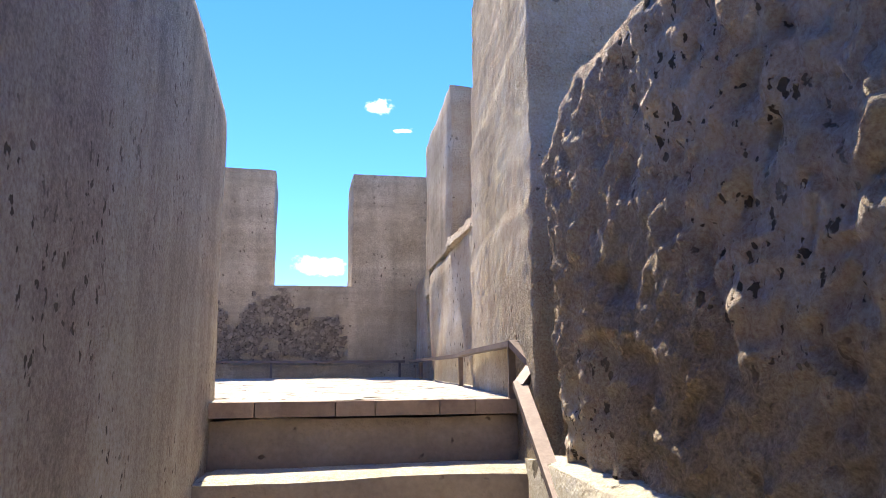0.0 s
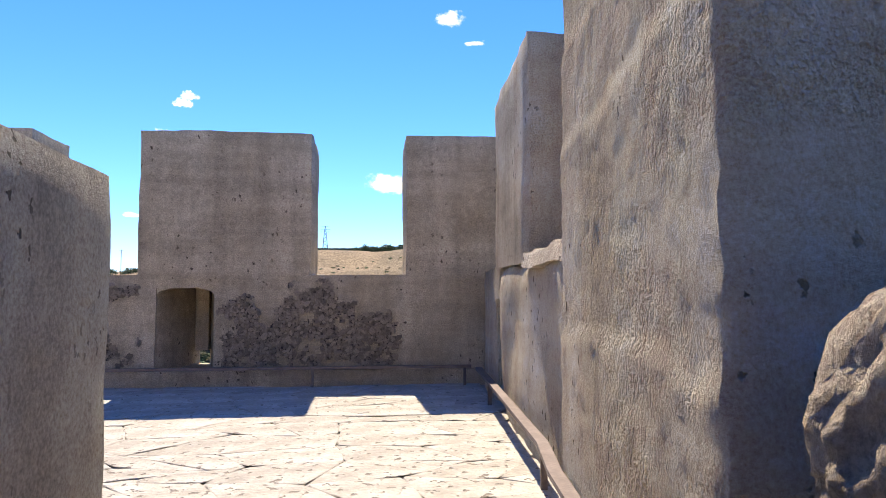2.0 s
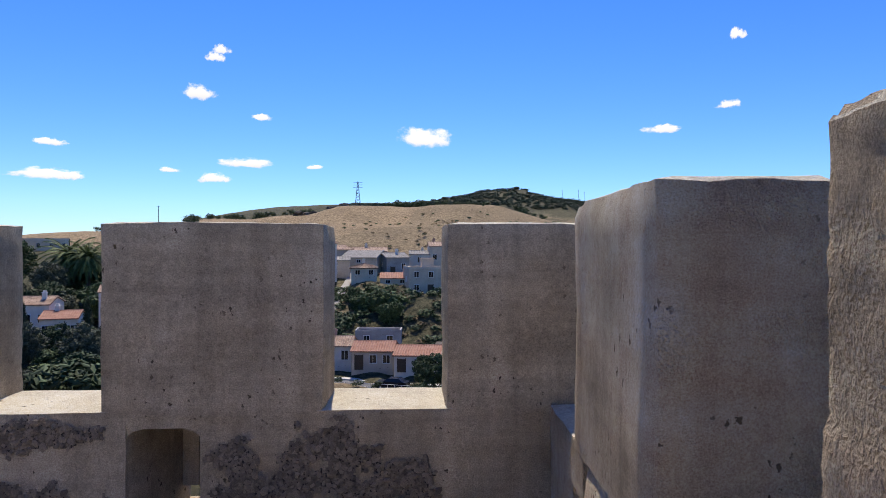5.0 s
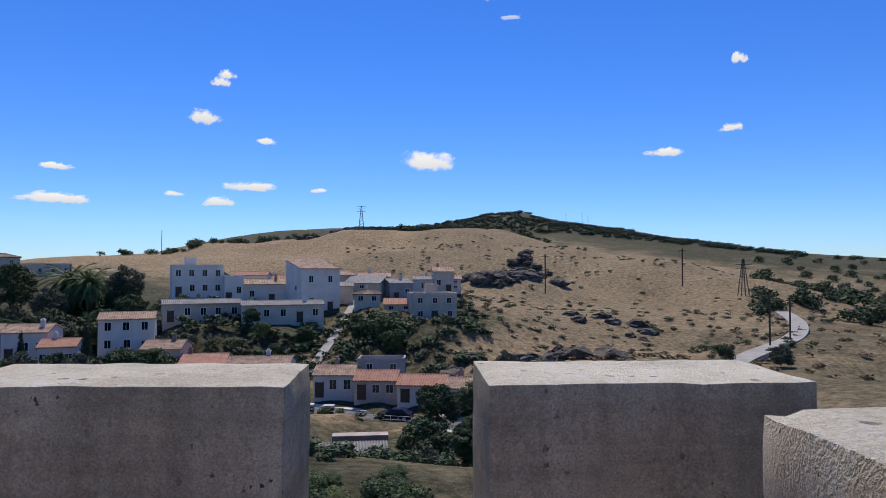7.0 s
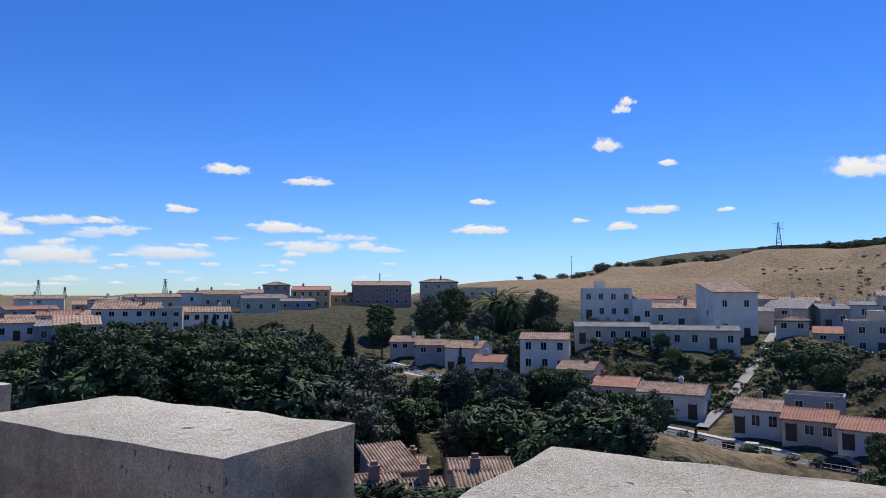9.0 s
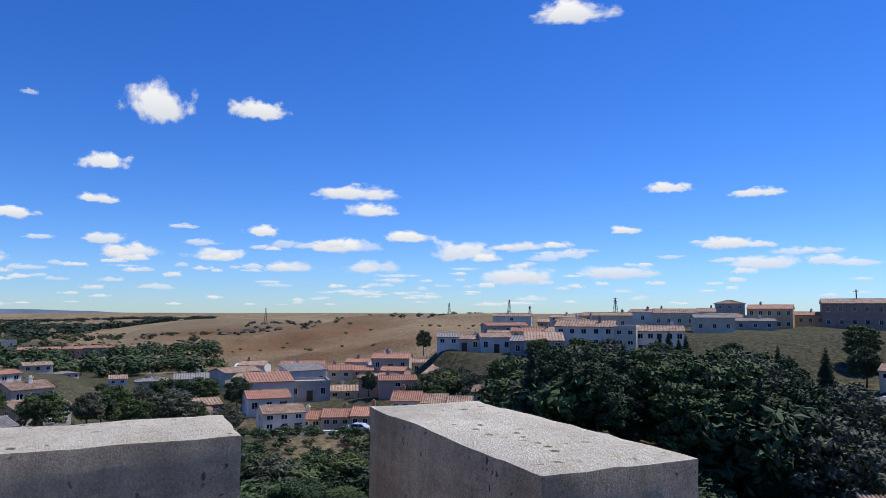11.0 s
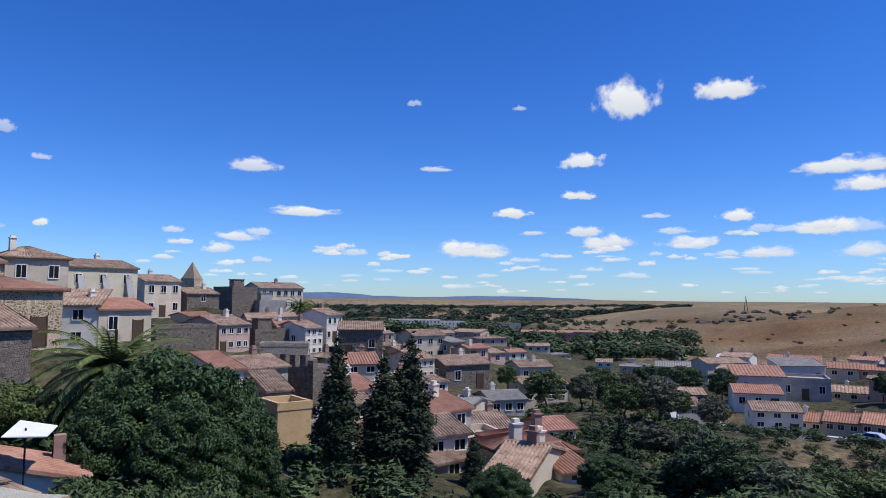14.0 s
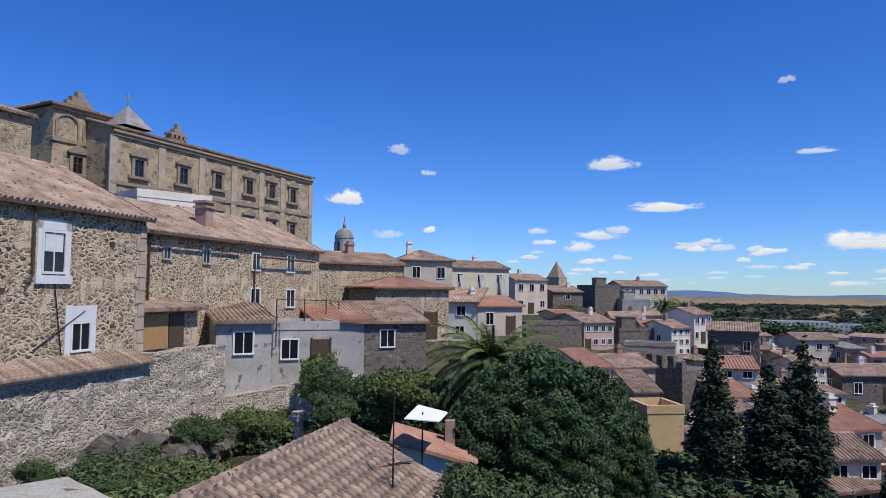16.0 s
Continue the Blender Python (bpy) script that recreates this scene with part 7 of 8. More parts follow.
def tree_meshes(kind, k):
    if (kind, k) in TREES:
        return TREES[kind, k]
    rng = random.Random(hash((len(kind), ord(kind[0]), k)) % 9999)
    if kind in ("broad", "bigbroad"):
        big = kind == "bigbroad"; many = 95 if big else 34
        cs = [(0, 0, 0.60, 0.20, 0.25)]
        for i in range(many):
            a, t = i * 2.39996, 1 - 1.75 * (i + 0.5) / many; q = math.sqrt(max(0.0, 1 - t * t)) * rng.uniform(0.72, 1.12) * 0.31; r = rng.uniform(0.05, 0.085) if big else rng.uniform(0.075, 0.125)
            cs.append((math.cos(a) * q, math.sin(a) * q, 0.58 + t * 0.36 * rng.uniform(0.8, 1.08), r, r * rng.uniform(0.6, 0.85)))
        v, f = leaf_cloud(rng, cs, 52000 if big else 5200, 0.0098 if big else 0.024)
        leaf = mesh_of("crown", v, f, "leaf_garden" if big else ("leaf_dark", "leaf_mid", "leaf_olive")[k % 3]); trunk = limbs(rng, 0.34, 0.2, 0.032).mesh("trunk", "bark")
    elif kind == "cypress":
        cs = []
        for i in range(26):
            z = 0.06 + 0.92 * (i / 25); r = 0.118 * (1 - (i / 25) ** 1.7) * min(1, 0.55 + i * 0.12) + 0.010; a = i * 2.4
            cs.append((math.cos(a) * r * 0.35, math.sin(a) * r * 0.35, z, r * rng.uniform(0.8, 1.12), 0.07))
        v, f = leaf_cloud(rng, cs, 9000, 0.014)
        leaf = mesh_of("crown", v, f, "leaf_cypress"); trunk = Shape().rod((0, 0, -0.06), (0, 0, 0.8), 0.018, 6).mesh("trunk", "bark")
    elif kind == "palm":
        sh, fr = limbs(rng, 0.62, 0.0, 0.06), Shape()
        for i in range(64):
            a, lift = i * 2.4, 1.15 - 1.9 * (i / 64); p = Vector((0, 0, 0.62)); d = Vector((math.cos(a) * math.cos(lift), math.sin(a) * math.cos(lift), math.sin(lift)))
            for k2 in range(9):
                q = p + d * 0.065; d = (d + Vector((0, 0, -0.16))).normalized(); s = Vector((-math.sin(a), math.cos(a), 0))
                fr.rod(p, q, 0.004, 3)
                for sg in (-1, 1):
                    for m in (0.0, 0.25, 0.5, 0.75):
                        o = p.lerp(q, m); tip = o + (s * sg * 0.85 + d * 0.7).normalized() * 0.10 * (1 - k2 / 11) + Vector((0, 0, -0.02)); fr.add([o, o + d * 0.017, tip + d * 0.006, tip], [(0, 1, 2, 3)])
                p = q
        trunk, leaf = sh.mesh("trunk", "bark"), fr.mesh("crown", "leaf_light")
    else:
        cs = [(0, 0, 0.4, 0.42, 0.42)] + [(math.cos(i * 1.1) * 0.34, math.sin(i * 1.1) * 0.34, rng.uniform(0.2, 0.7), rng.uniform(0.16, 0.27), rng.uniform(0.15, 0.25)) for i in range(7)]
        big = kind == "bigbush"
        v, f = leaf_cloud(rng, cs, 9000 if big else 1700, 0.026 if big else 0.05)
        leaf = mesh_of("crown", v, f, ("leaf_light", "leaf_mid", "leaf_mid")[k % 3] if big else ("leaf_mid", "leaf_dark", "leaf_light")[k % 3]); trunk = limbs(rng, 0.25, 0.2, 0.03).mesh("trunk", "bark")
    TREES[kind, k] = trunk, leaf
    return TREES[kind, k]


LEAF_WORDS = {"broad": ("tree", "dense dark green broadleaf tree on the valley slope", "valley trees"), "bigbroad": ("tree", "large glossy green broadleaf garden tree", "garden trees"), "cypress": ("cypress_tree", "tall narrow dark green cypress tree", "cypresses"),
              "palm": ("palm_tree", "date palm with arching feathery fronds", "palms"), "bush": ("shrub", "rounded green shrub on the slope", "shrubs"), "bigbush": ("shrub", "leafy bright green garden shrub", "garden shrubs")}
prng = random.Random(77)


def plant(kind, x, y, z, h, wide=1.0):
    if math.hypot(x, y) < 40 and kind in ("broad", "bush"):
        kind = "big" + kind
    name, label, group = LEAF_WORDS[kind]
    trunk, leaf = tree_meshes(kind, prng.randrange(3))
    ob = new(name); ob.location = (x, y, z - 0.02 * h); ob.rotation_euler = (0, 0, prng.uniform(0, 6.28)); w = h * wide * prng.uniform(0.85, 1.15); ob.scale = (w, w, h)
    tagged(ob, label, "tree" if "shrub" not in name else "shrub", group)
    part_of("trunk", trunk, ob); part_of("crown", leaf, ob)


def strewn(b0, b1, d0, d1, count, seed, clear):
    rng = random.Random(seed); spots = []
    while len(spots) < count:
        b, d = radians(rng.uniform(b0, b1)), math.exp(rng.uniform(math.log(d0), math.log(d1))); spots.append((-math.sin(b) * d, math.cos(b) * d))
    zz, _ = lie(np.array([s[0] for s in spots]), np.array([s[1] for s in spots]))
    return [(x, y, float(z)) for (x, y), z in zip(spots, zz) if all((x - a) ** 2 + (y - b) ** 2 > clear ** 2 for a, b in HOMES)]


def woods(b0, b1, d0, d1, count, h0, h1, kinds, seed, clear=5.0, wide=1.0, steep=0.0, low=1.5):
    """Trees strewn between two bearings (degrees to the left of ahead) and two distances; steep: none rises above this slope from the tower top."""
    rng = random.Random(seed + 100)
    for x, y, z in strewn(b0, b1, d0, d1, count, seed, clear):
        h = min(rng.uniform(h0, h1), (2.4 + steep * math.hypot(x, y) - z) * rng.uniform(0.66, 1.04))
        if h > low:
            plant(rng.choice(kinds), x, y, z, h, wide * (1 + 0.25 * (h < h0)))


def far_woods(label, b0, b1, d0, d1, count, h0, h1, seed, wide=1.3, steep=0.2, leaf="leaf_dark", sprays=170):
    """Far trees and scrub, too many to count, as one mesh of leaf clumps."""
    rng = random.Random(seed); rough = []
    for k in range(4):
        cs = [(0, 0, 0.5, 0.42, 0.42)] + [(math.cos(i * 1.3) * 0.3, math.sin(i * 1.3) * 0.3, rng.uniform(0.25, 0.7), rng.uniform(0.18, 0.28), rng.uniform(0.18, 0.28)) for i in range(5)]
        v, f = leaf_cloud(rng, cs, sprays, 0.10 * math.sqrt(170 / sprays)); rough.append((np.array(v), np.array(f)))
    V, Fc, n0 = [], [], 0
    for x, y, z in strewn(b0, b1, d0, d1, count, seed, 4):
        h = min(rng.uniform(h0, h1), 2.4 + steep * math.hypot(x, y) - z)
        if h < 0.8:
            continue
        v, f = rng.choice(rough); V.append(v * np.array((h * wide, h * wide, h)) + np.array((x, y, z - 0.1 * h))); Fc.append(f + n0); n0 += len(v)
    if V:
        tagged(new("woodland", mesh_of("woodland", np.concatenate(V).tolist(), np.concatenate(Fc).tolist(), leaf)), label, "woodland", kind="stuff")


plant("cypress", -39.2, -15.5, -6.2, 6.8, 1.45)
plant("cypress", -41.0, -13.5, -6.9, 6.4, 1.45)
plant("cypress", -42.4, -12.4, -7.0, 7.5, 1.45)
plant("cypress", -44.2, -9.1, -9.1, 3.9, 1.45)
plant("cypress", -48.9, -0.9, -9.8, 5.3, 1.45)
plant("broad", -27.8, -17.5, -8.0, 8.7, 0.95)
plant("broad", -28.7, -16.0, -7.9, 7.7, 0.9)
plant("broad", -26.0, -18.2, -7.7, 7.2, 0.85)
plant("broad", -28.3, -14.8, -7.4, 5.5, 0.9)
plant("palm", -30.5, -22.2, -4.1, 5.5)
plant("broad", -25.6, -15.4, -6.8, 6.0, 1.0)
plant("bush", -19.1, -14.0, -5.1, 3.6, 0.75)
plant("bush", -29.6, -24.8, -5.1, 2.9)
plant("bush", -27.5, -29.4, -4.4, 2.2)
plant("bush", -23.7, -28.6, -4.5, 2.2)
plant("bush", -19.5, -10.0, -4.0, 2.3, 0.9)
plant("bush", -19.0, -12.6, -4.6, 3.3, 0.75)
plant("bush", -19.7, -11.5, -4.5, 2.7, 0.8)
plant("bush", -11.5, -21.3, -2.6, 1.0)
plant("bush", -12.3, -17.8, -2.3, 0.6)
plant("bush", -18.3, -26.0, -3.5, 1.5)
plant("bush", -21.4, -27.7, -4.3, 2.5)
plant("bush", -27.1, -27.2, -3.5, 2.4)
plant("bush", -27.6, -25.4, -3.9, 3.1)
plant("bush", -28.5, -24.5, -4.1, 3.1)
plant("bush", -28.5, -32.5, -2.9, 2.4)
plant("bush", -15.5, -21.8, -3.2, 0.8)
plant("bush", -24.7, -26.9, -2.5, 2.0)
plant("bush", -21.3, -22.0, -2.5, 1.6)
plant("bush", -27.2, -24.8, -3.2, 2.8)
plant("palm", -135.3, -62.8, -4.1, 6.3)
plant("palm", -132.2, -57.5, -3.9, 5.6)
plant("cypress", -47.4, 100.5, -13.0, 8.0)
plant("cypress", -52.7, 93.4, -13.3, 7.8)
plant("cypress", -34.1, 87.6, -17.9, 8.2)
plant("cypress", -16.1, 82.2, -16.1, 3.5)
plant("cypress", -99.4, 86.4, -7.8, 7.1)
plant("cypress", -100.4, 85.3, -7.8, 6.6)
plant("cypress", -97.8, 82.2, -9.4, 7.3)
plant("broad", -35.4, 83.9, -17.4, 10.2)
plant("broad", -22.0, 88.1, -16.7, 7.0)
plant("broad", -28.7, 86.3, -17.1, 7.1)
plant("bush", -10.9, 82.0, -15.9, 2.1)
plant("broad", 1.6, 78.6, -15.0, 4.0)
plant("broad", 3.0, 74.2, -16.1, 6.0)
plant("broad", 0.5, 64.2, -17.4, 5.7)
plant("broad", 17.6, 81.3, -17.6, 7.1)
plant("broad", 12.6, 60.9, -16.6, 6.6)
plant("broad", 12.4, 89.4, -13.9, 5.7)
plant("bush", -3.4, 116.2, -11.5, 4.7)
plant("bush", -5.6, 123.1, -12.3, 8.1)
plant("bush", -25.6, 115.5, -8.7, 2.9)
plant("broad", 54.8, 99.0, -13.1, 4.4)
plant("bush", 50.0, 106.9, -12.1, 3.1)
plant("bush", -3.1, 43.7, -13.0, 3.3)
plant("bush", -0.7, 43.8, -13.1, 3.0)
plant("bush", 1.6, 47.8, -14.3, 4.0)
plant("bush", 3.6, 47.7, -14.5, 3.2)
plant("bush", -1.9, 50.8, -14.0, 2.4)
plant("broad", -2.5, 45.8, -12.8, 3.1)
plant("broad", 1.2, 55.8, -16.0, 6.0)
plant("palm", -72.3, 147.4, -7.1, 11.3)
plant("palm", -67.2, 144.2, -6.8, 10.3)
plant("broad", -81.8, 142.4, -8.4, 12.7)
plant("broad", -61.5, 148.8, -6.8, 10.4)
plant("broad", -83.8, 135.4, -9.4, 11.6)
plant("broad", -71.3, 136.7, -9.0, 8.1)
plant("broad", -137.7, 17.8, -16.2, 6.4)
plant("broad", -107.9, -16.4, -11.3, 3.7)
plant("broad", -132.1, 41.5, -13.8, 4.6)
plant("broad", -216.1, 88.1, -11.6, 8.1)
plant("palm", -242.3, 27.5, -19.3, 5.2)
woods(37, 62, 55, 92, 96, 6, 11, ["broad", "broad", "broad", "cypress", "bush"], 1, 5, 1.1, -0.045)
woods(36, 60, 92, 132, 50, 6, 9, ["broad", "broad", "cypress"], 2, 7, 1.1, -0.03)
woods(38, 46, 56, 92, 26, 6, 10, ["broad", "broad", "cypress"], 46, 5, 1.1, -0.095)
woods(30, 60, 24, 54, 40, 0.9, 2.2, ["bush"], 45, 3.6, 1.4, -0.33, 0.6)
woods(78, 101, 32, 95, 80, 3, 7, ["broad", "broad", "bush"], 44, 5.5, 1.2, -0.185)
woods(16, 38, 54, 90, 74, 5, 9, ["broad", "broad", "bush", "cypress"], 21, 5.5, 1.2, -0.135)
woods(22, 36, 128, 175, 30, 6, 9, ["broad", "broad", "bush"], 12, 6, 1.2, -0.005)
woods(1, 19, 20, 44, 60, 1.0, 2.2, ["bush"], 47, 3, 1.4, -0.30, 0.6)
woods(9.5, 16, 34, 60, 12, 3, 6, ["broad", "bush", "bush"], 3, 5, 1.2, -0.22)
woods(-14, -1, 34, 60, 12, 3, 6, ["broad", "bush", "bush"], 3, 5, 1.2, -0.22)
woods(60, 84, 38, 88, 36, 3, 5, ["broad", "bush"], 4, 6, 1.3, -0.185)
woods(84, 100, 38, 88, 34, 3.5, 7, ["broad", "bush", "broad"], 24, 6, 1.3, -0.15)
woods(62, 84, 112, 165, 34, 3, 6, ["broad", "bush"], 5, 7, 1.2, -0.075)
woods(84, 104, 95, 300, 70, 4, 8, ["broad", "bush", "broad"], 6, 7, 1.3, -0.085)
woods(96, 118, 42, 75, 20, 3, 5, ["bush", "broad"], 15, 7, 1.2, -0.20)
woods(4, 26, 112, 150, 22, 2.0, 4.0, ["bush", "broad"], 16, 5, 1.4, -0.05)
woods(118, 152, 14, 33, 110, 1.2, 3.0, ["bush"], 17, 2.6, 1.2, -0.165)
woods(64, 96, 36, 92, 56, 1.0, 2.4, ["bush"], 43, 4, 1.5, -0.19, 0.6)
woods(94, 136, 12, 42, 120, 0.9, 2.2, ["bush"], 41, 2.6, 1.5, -0.25, 0.6)
woods(20, 40, 78, 99, 40, 6, 9, ["broad", "cypress", "broad"], 71, 3.6, 1.0, -0.105)
woods(60, 70, 118, 150, 40, 3, 6, ["broad", "broad", "bush"], 61, 5, 1.2, -0.075)
far_woods("dark green trees filling the valley beyond the lower town", 84, 128, 260, 900, 420, 5, 9, 7, 1.5, -0.028)
far_woods("belts of dark trees across the far plain", 84, 122, 900, 2900, 900, 6, 12, 31, 2.6, -0.006, leaf="leaf_far")
far_woods("dark trees along the dry hill crest", 2, -11, 396, 440, 34, 3, 6, 8)
far_woods("hedge of dark trees along the ridge road", 8, 24, 400, 430, 46, 3, 5, 9)
far_woods("scrub and holm oaks beyond the pale lane", -27, -45, 200, 800, 220, 3, 6, 10, 1.5)
far_woods("scattered holm oaks on the parched hill", 60, 92, 520, 660, 60, 2, 4, 11, 1.5)
far_woods("dense green scrub covering the distant hill", 5, -30, 600, 960, 1500, 2.5, 5, 14, 1.8, leaf="leaf_far")
far_woods("low olive scrub on the parched hill", 60, 95, 260, 500, 40, 1.0, 2.0, 18, 1.6)
far_woods("tangled olive undergrowth on the valley slopes", 20, 150, 34, 130, 2300, 0.6, 1.7, 23, 1.5, -0.10)
far_woods("low scrub below the row houses", -16, 20, 30, 84, 300, 0.4, 1.2, 25, 1.5, -0.17)
far_woods("tufts of dry scrub on the hillside", 6, -32, 118, 360, 420, 0.5, 1.3, 19, 1.8)

far_woods("tussocks of parched grass on the hillside", 4, -36, 104, 340, 2600, 0.35, 0.9, 51, 2.0, leaf="leaf_dry", sprays=40)
far_woods("low olive scrub between the terraces and the row houses", -6, 24, 104, 150, 420, 0.8, 2.2, 53, 1.5, leaf="leaf_dark", sprays=90)
for x, y, z, h in ((7.6, 82.5, -16.8, 5.6), (9.8, 77.0, -17.4, 5.4), (13.3, 83.0, -17.0, 6.0), (16.5, 79.5, -17.2, 6.2), (19.0, 72.5, -17.2, 5.2), (21.0, 92.0, -15.0, 5.0), (24.5, 84.0, -16.5, 5.5)):
    plant("broad", x, y, z, h, 1.15)

# boulders and outcrops on the dry hill and below the garden wall
def boulder(x, y, z, s, seed, sz=0.6):
    bm = bmesh.new(); bmesh.ops.create_icosphere(bm, subdivisions=3, radius=1)
    for v in bm.verts:
        q = v.co * 1.1 + Vector((seed, seed, 0)); v.co += noise.noise_vector(q) * 0.5 + noise.noise_vector(q * 2.6) * 0.32 + noise.noise_vector(q * 6) * 0.12
    me = bpy.data.meshes.new("boulder"); bm.to_mesh(me); bm.free(); me.materials.append(MATS["boulder"])
    ob = new("boulder", me); ob.location = (x, y, z); ob.scale = (s * 1.3, s, s * sz); ob.rotation_euler = (0.1, 0.15, seed)
    tagged(ob, "weathered grey granite boulder half sunk in the slope", "boulder", "granite boulders")


rng = random.Random(31)
places = [(rng.gauss(29, 6), rng.gauss(232, 11), rng.uniform(0.9, 3.4)) for _ in range(44)] + [(rng.gauss(46, 4), rng.gauss(268, 14), rng.uniform(0.8, 2.8)) for _ in range(26)] + [(rng.gauss(44, 5), rng.gauss(150, 7), rng.uniform(0.7, 2.0)) for _ in range(14)] + [(rng.uniform(20, 34), rng.uniform(106, 116), rng.uniform(1.5, 3.0)) for _ in range(8)] + [(rng.uniform(4, 26), rng.uniform(104, 112), rng.uniform(1.2, 2.2)) for _ in range(10)] + [(rng.uniform(-66, -36), rng.uniform(375, 400), rng.uniform(1.5, 3)) for _ in range(12)] + [(rng.uniform(-640, -520), rng.uniform(60, 130), rng.uniform(1.5, 3)) for _ in range(30)]
zz, _ = lie(np.array([s[0] for s in places]), np.array([s[1] for s in places]))
for i, ((x, y, s), z) in enumerate(zip(places, zz)):
    boulder(x, y, float(z) + s * 0.1, s, i * 1.7)
for i, (x, y, s) in enumerate(((-15.6, -25.4, 1.1), (-16.8, -26.2, 1.3), (-14.8, -24.6, 0.8), (-18.2, -26.6, 0.9), (-19.6, -27.6, 0.8))):
    boulder(x, y, -3.6 - 0.2 * (i % 2), s, i * 2.3 + 90, 0.9)

# ---------- clouds ----------
crng = random.Random(12)


def cloud(x, y, z, w, h, density):
    d = Vector((x, y, z)); r = d.normalized(); s = Vector((0, 0, 1)).cross(r).normalized(); u = r.cross(s)
    w, h = w * 1.45, h * 1.5
    me = mesh_of("cloud", [tuple(-s * w / 2 - u * h / 2), tuple(s * w / 2 - u * h / 2), tuple(s * w / 2 + u * h / 2), tuple(-s * w / 2 + u * h / 2)], [(3, 2, 1, 0)], "cloud")
    uv = me.uv_layers.new(name="uv")
    for lp in me.loops:
        uv.data[lp.index].uv = ((0, 0), (1, 0), (1, 1), (0, 1))[lp.vertex_index]
    ob = new("cloud", me); ob.location = d; ob["density"] = density
    tagged(ob, "small white fair-weather cumulus cloud", "cloud", "clouds", "structure")


cloud(67, 3595, 578, 401, 149, 1.0)
cloud(-1032, 3444, 776, 225, 108, 1.0)
cloud(-963, 3464, 948, 136, 67, 1.0)
cloud(-743, 3518, 656, 134, 48, 1.0)
cloud(-1626, 3207, 481, 178, 41, 1.0)
cloud(-1548, 3246, 339, 133, 65, 1.0)
cloud(-806, 3505, 431, 384, 71, 1.0)
cloud(-963, 3465, 349, 192, 65, 1.0)
cloud(-1612, 3215, 339, 354, 71, 1.0)
cloud(-1161, 3404, 378, 147, 35, 1.0)
cloud(-486, 3563, 411, 133, 30, 1.0)
cloud(1525, 3257, 696, 155, 60, 1.0)
cloud(1563, 3239, 1032, 107, 79, 1.0)
cloud(1243, 3375, 594, 238, 59, 1.0)
cloud(370, 3576, 1461, 285, 108, 0.7)
cloud(504, 3559, 1325, 156, 38, 0.6)
cloud(-931, 3472, 983, 128, 55, 1.0)
cloud(-2656, 2430, 632, 298, 83, 1.0)
cloud(-2373, 2706, 585, 327, 65, 1.0)
cloud(-2793, 2271, 421, 237, 59, 1.0)
cloud(-3003, 1985, 351, 266, 53, 1.0)
cloud(-2475, 2614, 349, 295, 89, 1.0)
cloud(-2381, 2700, 253, 500, 106, 0.85)
cloud(-2825, 2231, 218, 618, 106, 0.8)
cloud(-3119, 1798, 203, 500, 135, 0.75)
cloud(-1649, 3199, 340, 369, 59, 1.0)
cloud(-1635, 3206, 485, 133, 41, 1.0)
cloud(-2064, 2949, 234, 324, 53, 0.7)
cloud(-3183, 1682, 287, 206, 65, 1.0)
cloud(-3448, 1041, 634, 567, 113, 1.0)
cloud(-3420, 1129, 537, 386, 107, 1.0)
cloud(-3553, 590, 412, 266, 77, 1.0)
cloud(-3558, 557, 1059, 367, 141, 1.0)
cloud(-2946, 2071, 1598, 643, 161, 1.0)
cloud(-3473, 953, 348, 413, 100, 1.0)
cloud(-3351, 1319, 397, 355, 89, 1.0)
cloud(-3252, 1546, 328, 442, 147, 0.85)
cloud(-3530, 713, 240, 353, 71, 0.7)
cloud(-3409, 1162, 246, 383, 118, 0.6)
cloud(-3098, 1835, 203, 441, 106, 0.7)
cloud(-3603, 96, 1052, 429, 276, 1.0)
cloud(-3558, 570, 1044, 321, 141, 1.0)
cloud(-3602, -134, 721, 300, 126, 1.0)
cloud(-3601, -153, 535, 253, 65, 1.0)
cloud(-3571, -486, 446, 267, 71, 1.0)
cloud(-3150, -1752, 672, 389, 90, 0.8)
cloud(-3274, -1506, 443, 504, 77, 1.0)
cloud(-3495, -880, 675, 239, 42, 0.7)
cloud(-3604, -18, 308, 369, 118, 1.0)
cloud(-3584, 378, 292, 339, 83, 0.8)
cloud(-3553, 601, 405, 207, 65, 1.0)
cloud(-3537, -693, 260, 472, 124, 1.0)
cloud(-3120, -1804, 302, 325, 65, 0.8)
cloud(-3534, 707, 226, 353, 59, 0.7)
cloud(-3597, 217, 419, 207, 36, 0.7)
cloud(-3326, -1388, 229, 147, 41, 1.0)
cloud(-3440, -1075, 214, 177, 35, 1.0)
cloud(-3603, -76, 152, 177, 41, 0.6)
cloud(-3591, -309, 150, 147, 29, 0.5)
cloud(-3550, -621, 117, 176, 35, 0.5)
cloud(-3464, -996, 1027, 107, 49, 0.5)
cloud(-3576, -452, 995, 91, 37, 0.5)
cloud(-3436, 1085, 237, 265, 88, 0.6)
cloud(-2281, -2792, 491, 267, 101, 1.0)
cloud(-2489, -2608, 751, 180, 78, 0.5)
cloud(-2444, -2650, 310, 207, 89, 0.5)
cloud(-2602, -2496, 328, 100, 47, 1.0)
cloud(-2599, -2499, 628, 119, 42, 0.6)
cloud(-3327, -1390, 225, 141, 35, 1.0)
cloud(-3435, -1096, 215, 177, 41, 1.0)
cloud(-3517, 777, 49, 93, 32, 0.55)
cloud(-3362, -1299, 83, 129, 20, 0.53)
cloud(-3312, 1419, 81, 161, 34, 0.71)
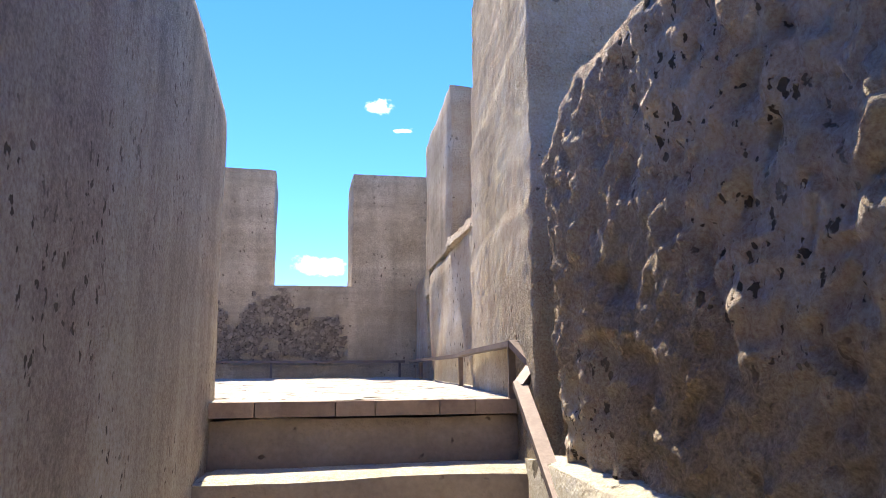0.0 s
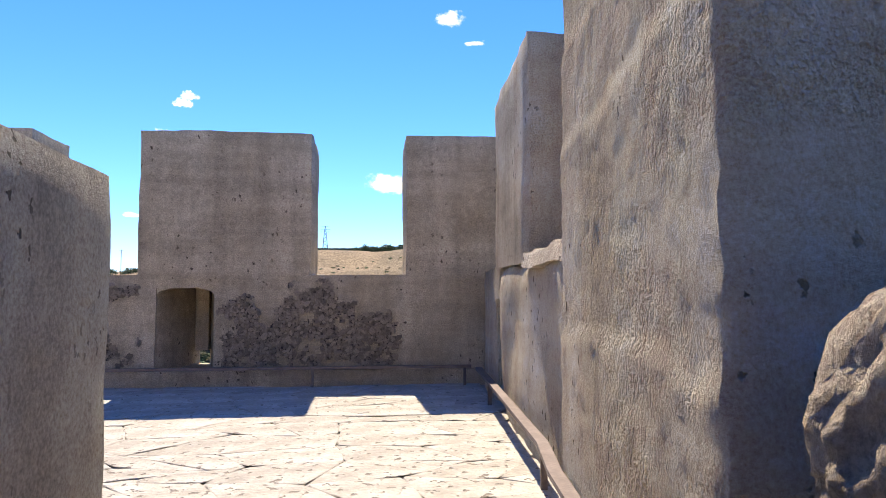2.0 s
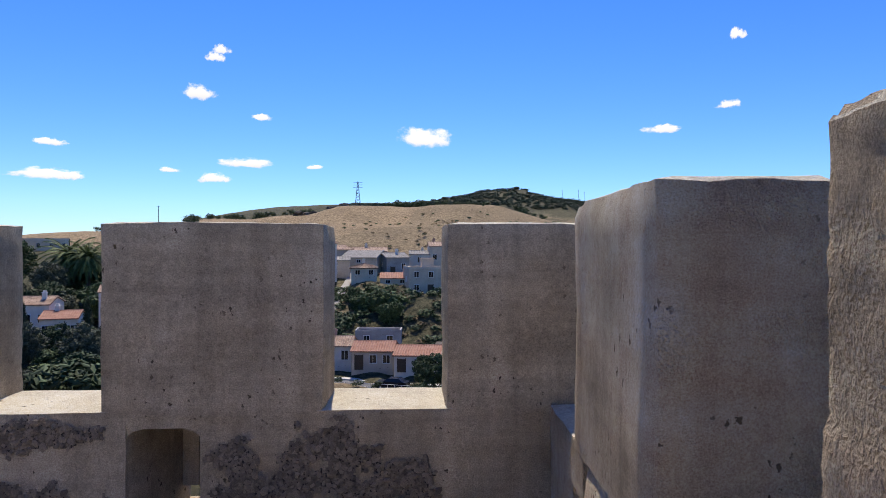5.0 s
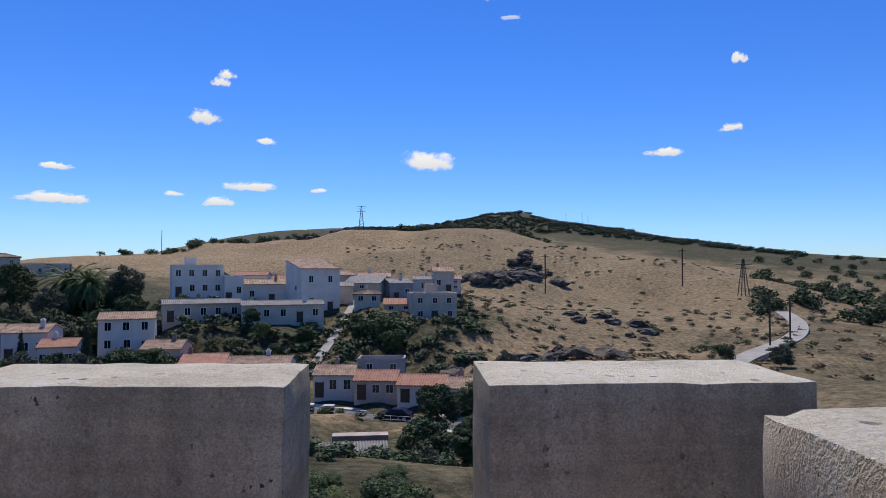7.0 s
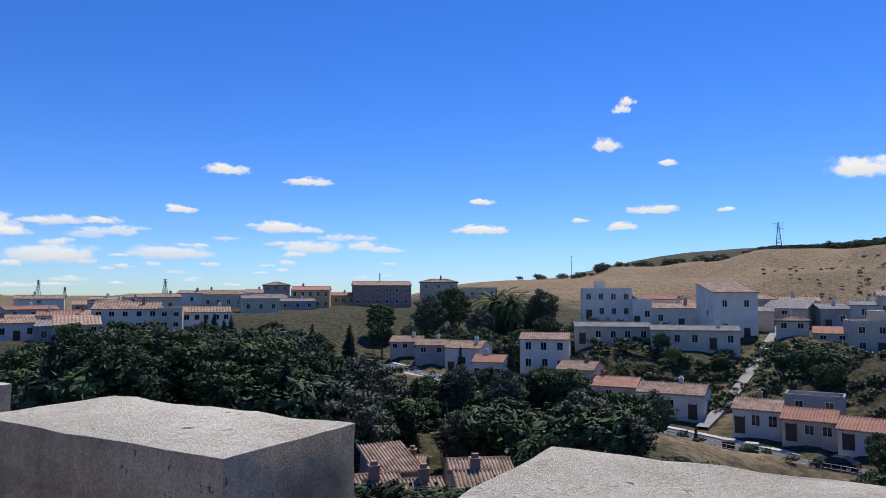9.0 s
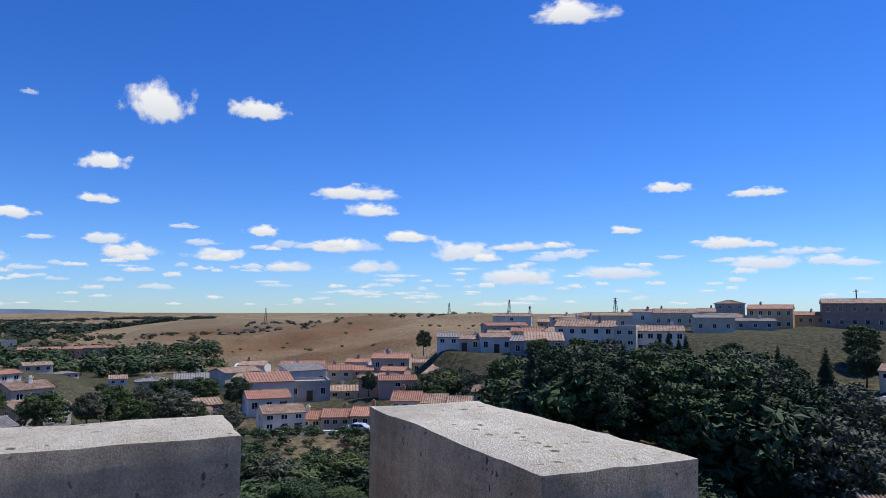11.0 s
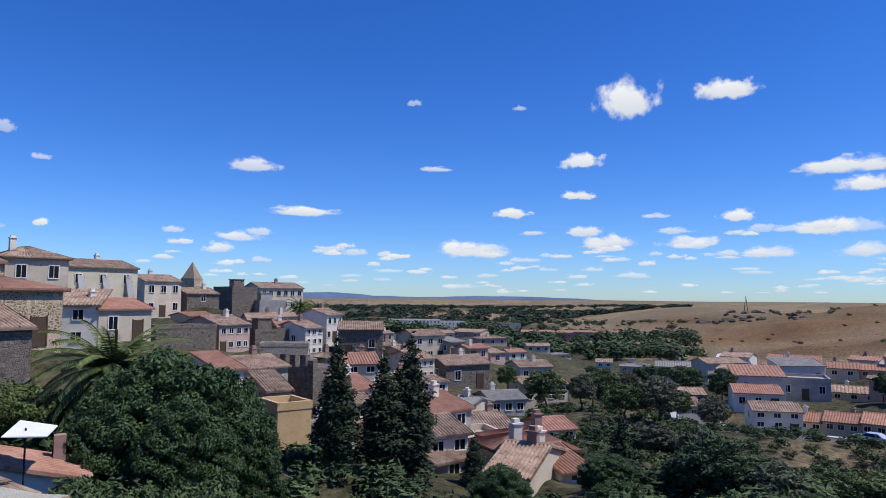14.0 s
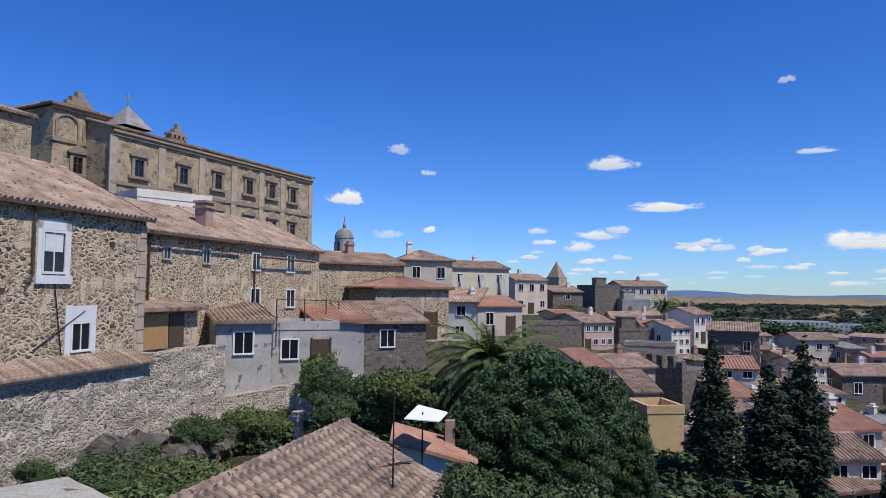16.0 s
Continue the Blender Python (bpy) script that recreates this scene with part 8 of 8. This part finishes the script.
cloud(-3360, -1307, 109, 180, 24, 0.54)
cloud(-3584, 389, 202, 90, 25, 0.7)
cloud(-3390, 1222, 164, 190, 22, 0.56)
cloud(-3321, -1404, 250, 211, 35, 0.7)
cloud(-3546, 630, 150, 192, 23, 0.6)
cloud(-3520, 774, 62, 103, 24, 0.72)
cloud(-3312, 1415, 95, 94, 27, 0.48)
cloud(-3565, -531, 38, 156, 43, 0.72)
cloud(-3441, 1063, 92, 133, 29, 0.5)
cloud(-3456, 1014, 105, 195, 27, 0.73)
cloud(-2943, 2075, 129, 137, 19, 0.47)
cloud(-3539, 668, 134, 225, 26, 0.46)
cloud(-3530, 729, 220, 201, 24, 0.59)
cloud(-3604, -25, 216, 206, 19, 0.54)
cloud(-3512, -810, 62, 100, 42, 0.65)
cloud(-3562, 551, 204, 257, 19, 0.59)
cloud(-3431, 1096, 101, 243, 39, 0.67)
cloud(-3605, 44, 201, 168, 28, 0.62)
cloud(-3096, 1840, 47, 299, 21, 0.79)
cloud(-3429, -1114, 137, 199, 28, 0.59)
cloud(-3420, -1140, 225, 116, 39, 0.72)
cloud(-3076, 1873, 72, 231, 39, 0.65)
cloud(-3169, 1711, 44, 228, 31, 0.75)
cloud(-3548, -639, 230, 158, 27, 0.48)
cloud(-3603, 100, 121, 267, 40, 0.59)
cloud(-3193, 1670, 141, 190, 40, 0.72)
cloud(-3240, 1577, 224, 201, 21, 0.65)
cloud(-3472, -967, 132, 168, 32, 0.77)
cloud(-3524, -763, 62, 273, 34, 0.63)
cloud(-3378, 1248, 190, 320, 34, 0.69)
cloud(-3578, -433, 201, 222, 42, 0.63)
# rows of small far clouds low over the horizon
for i in range(150):
    b, el = radians(crng.uniform(34, 128)), crng.random() ** 1.3
    w = 60 + 190 * el * crng.uniform(0.5, 1.3); h = w * crng.uniform(0.16, 0.30)
    cloud(-math.sin(b) * 3600, math.cos(b) * 3600, 35 + 330 * el, w * (1.5 if el < 0.25 else 1.0), h, crng.uniform(0.45, 0.9))
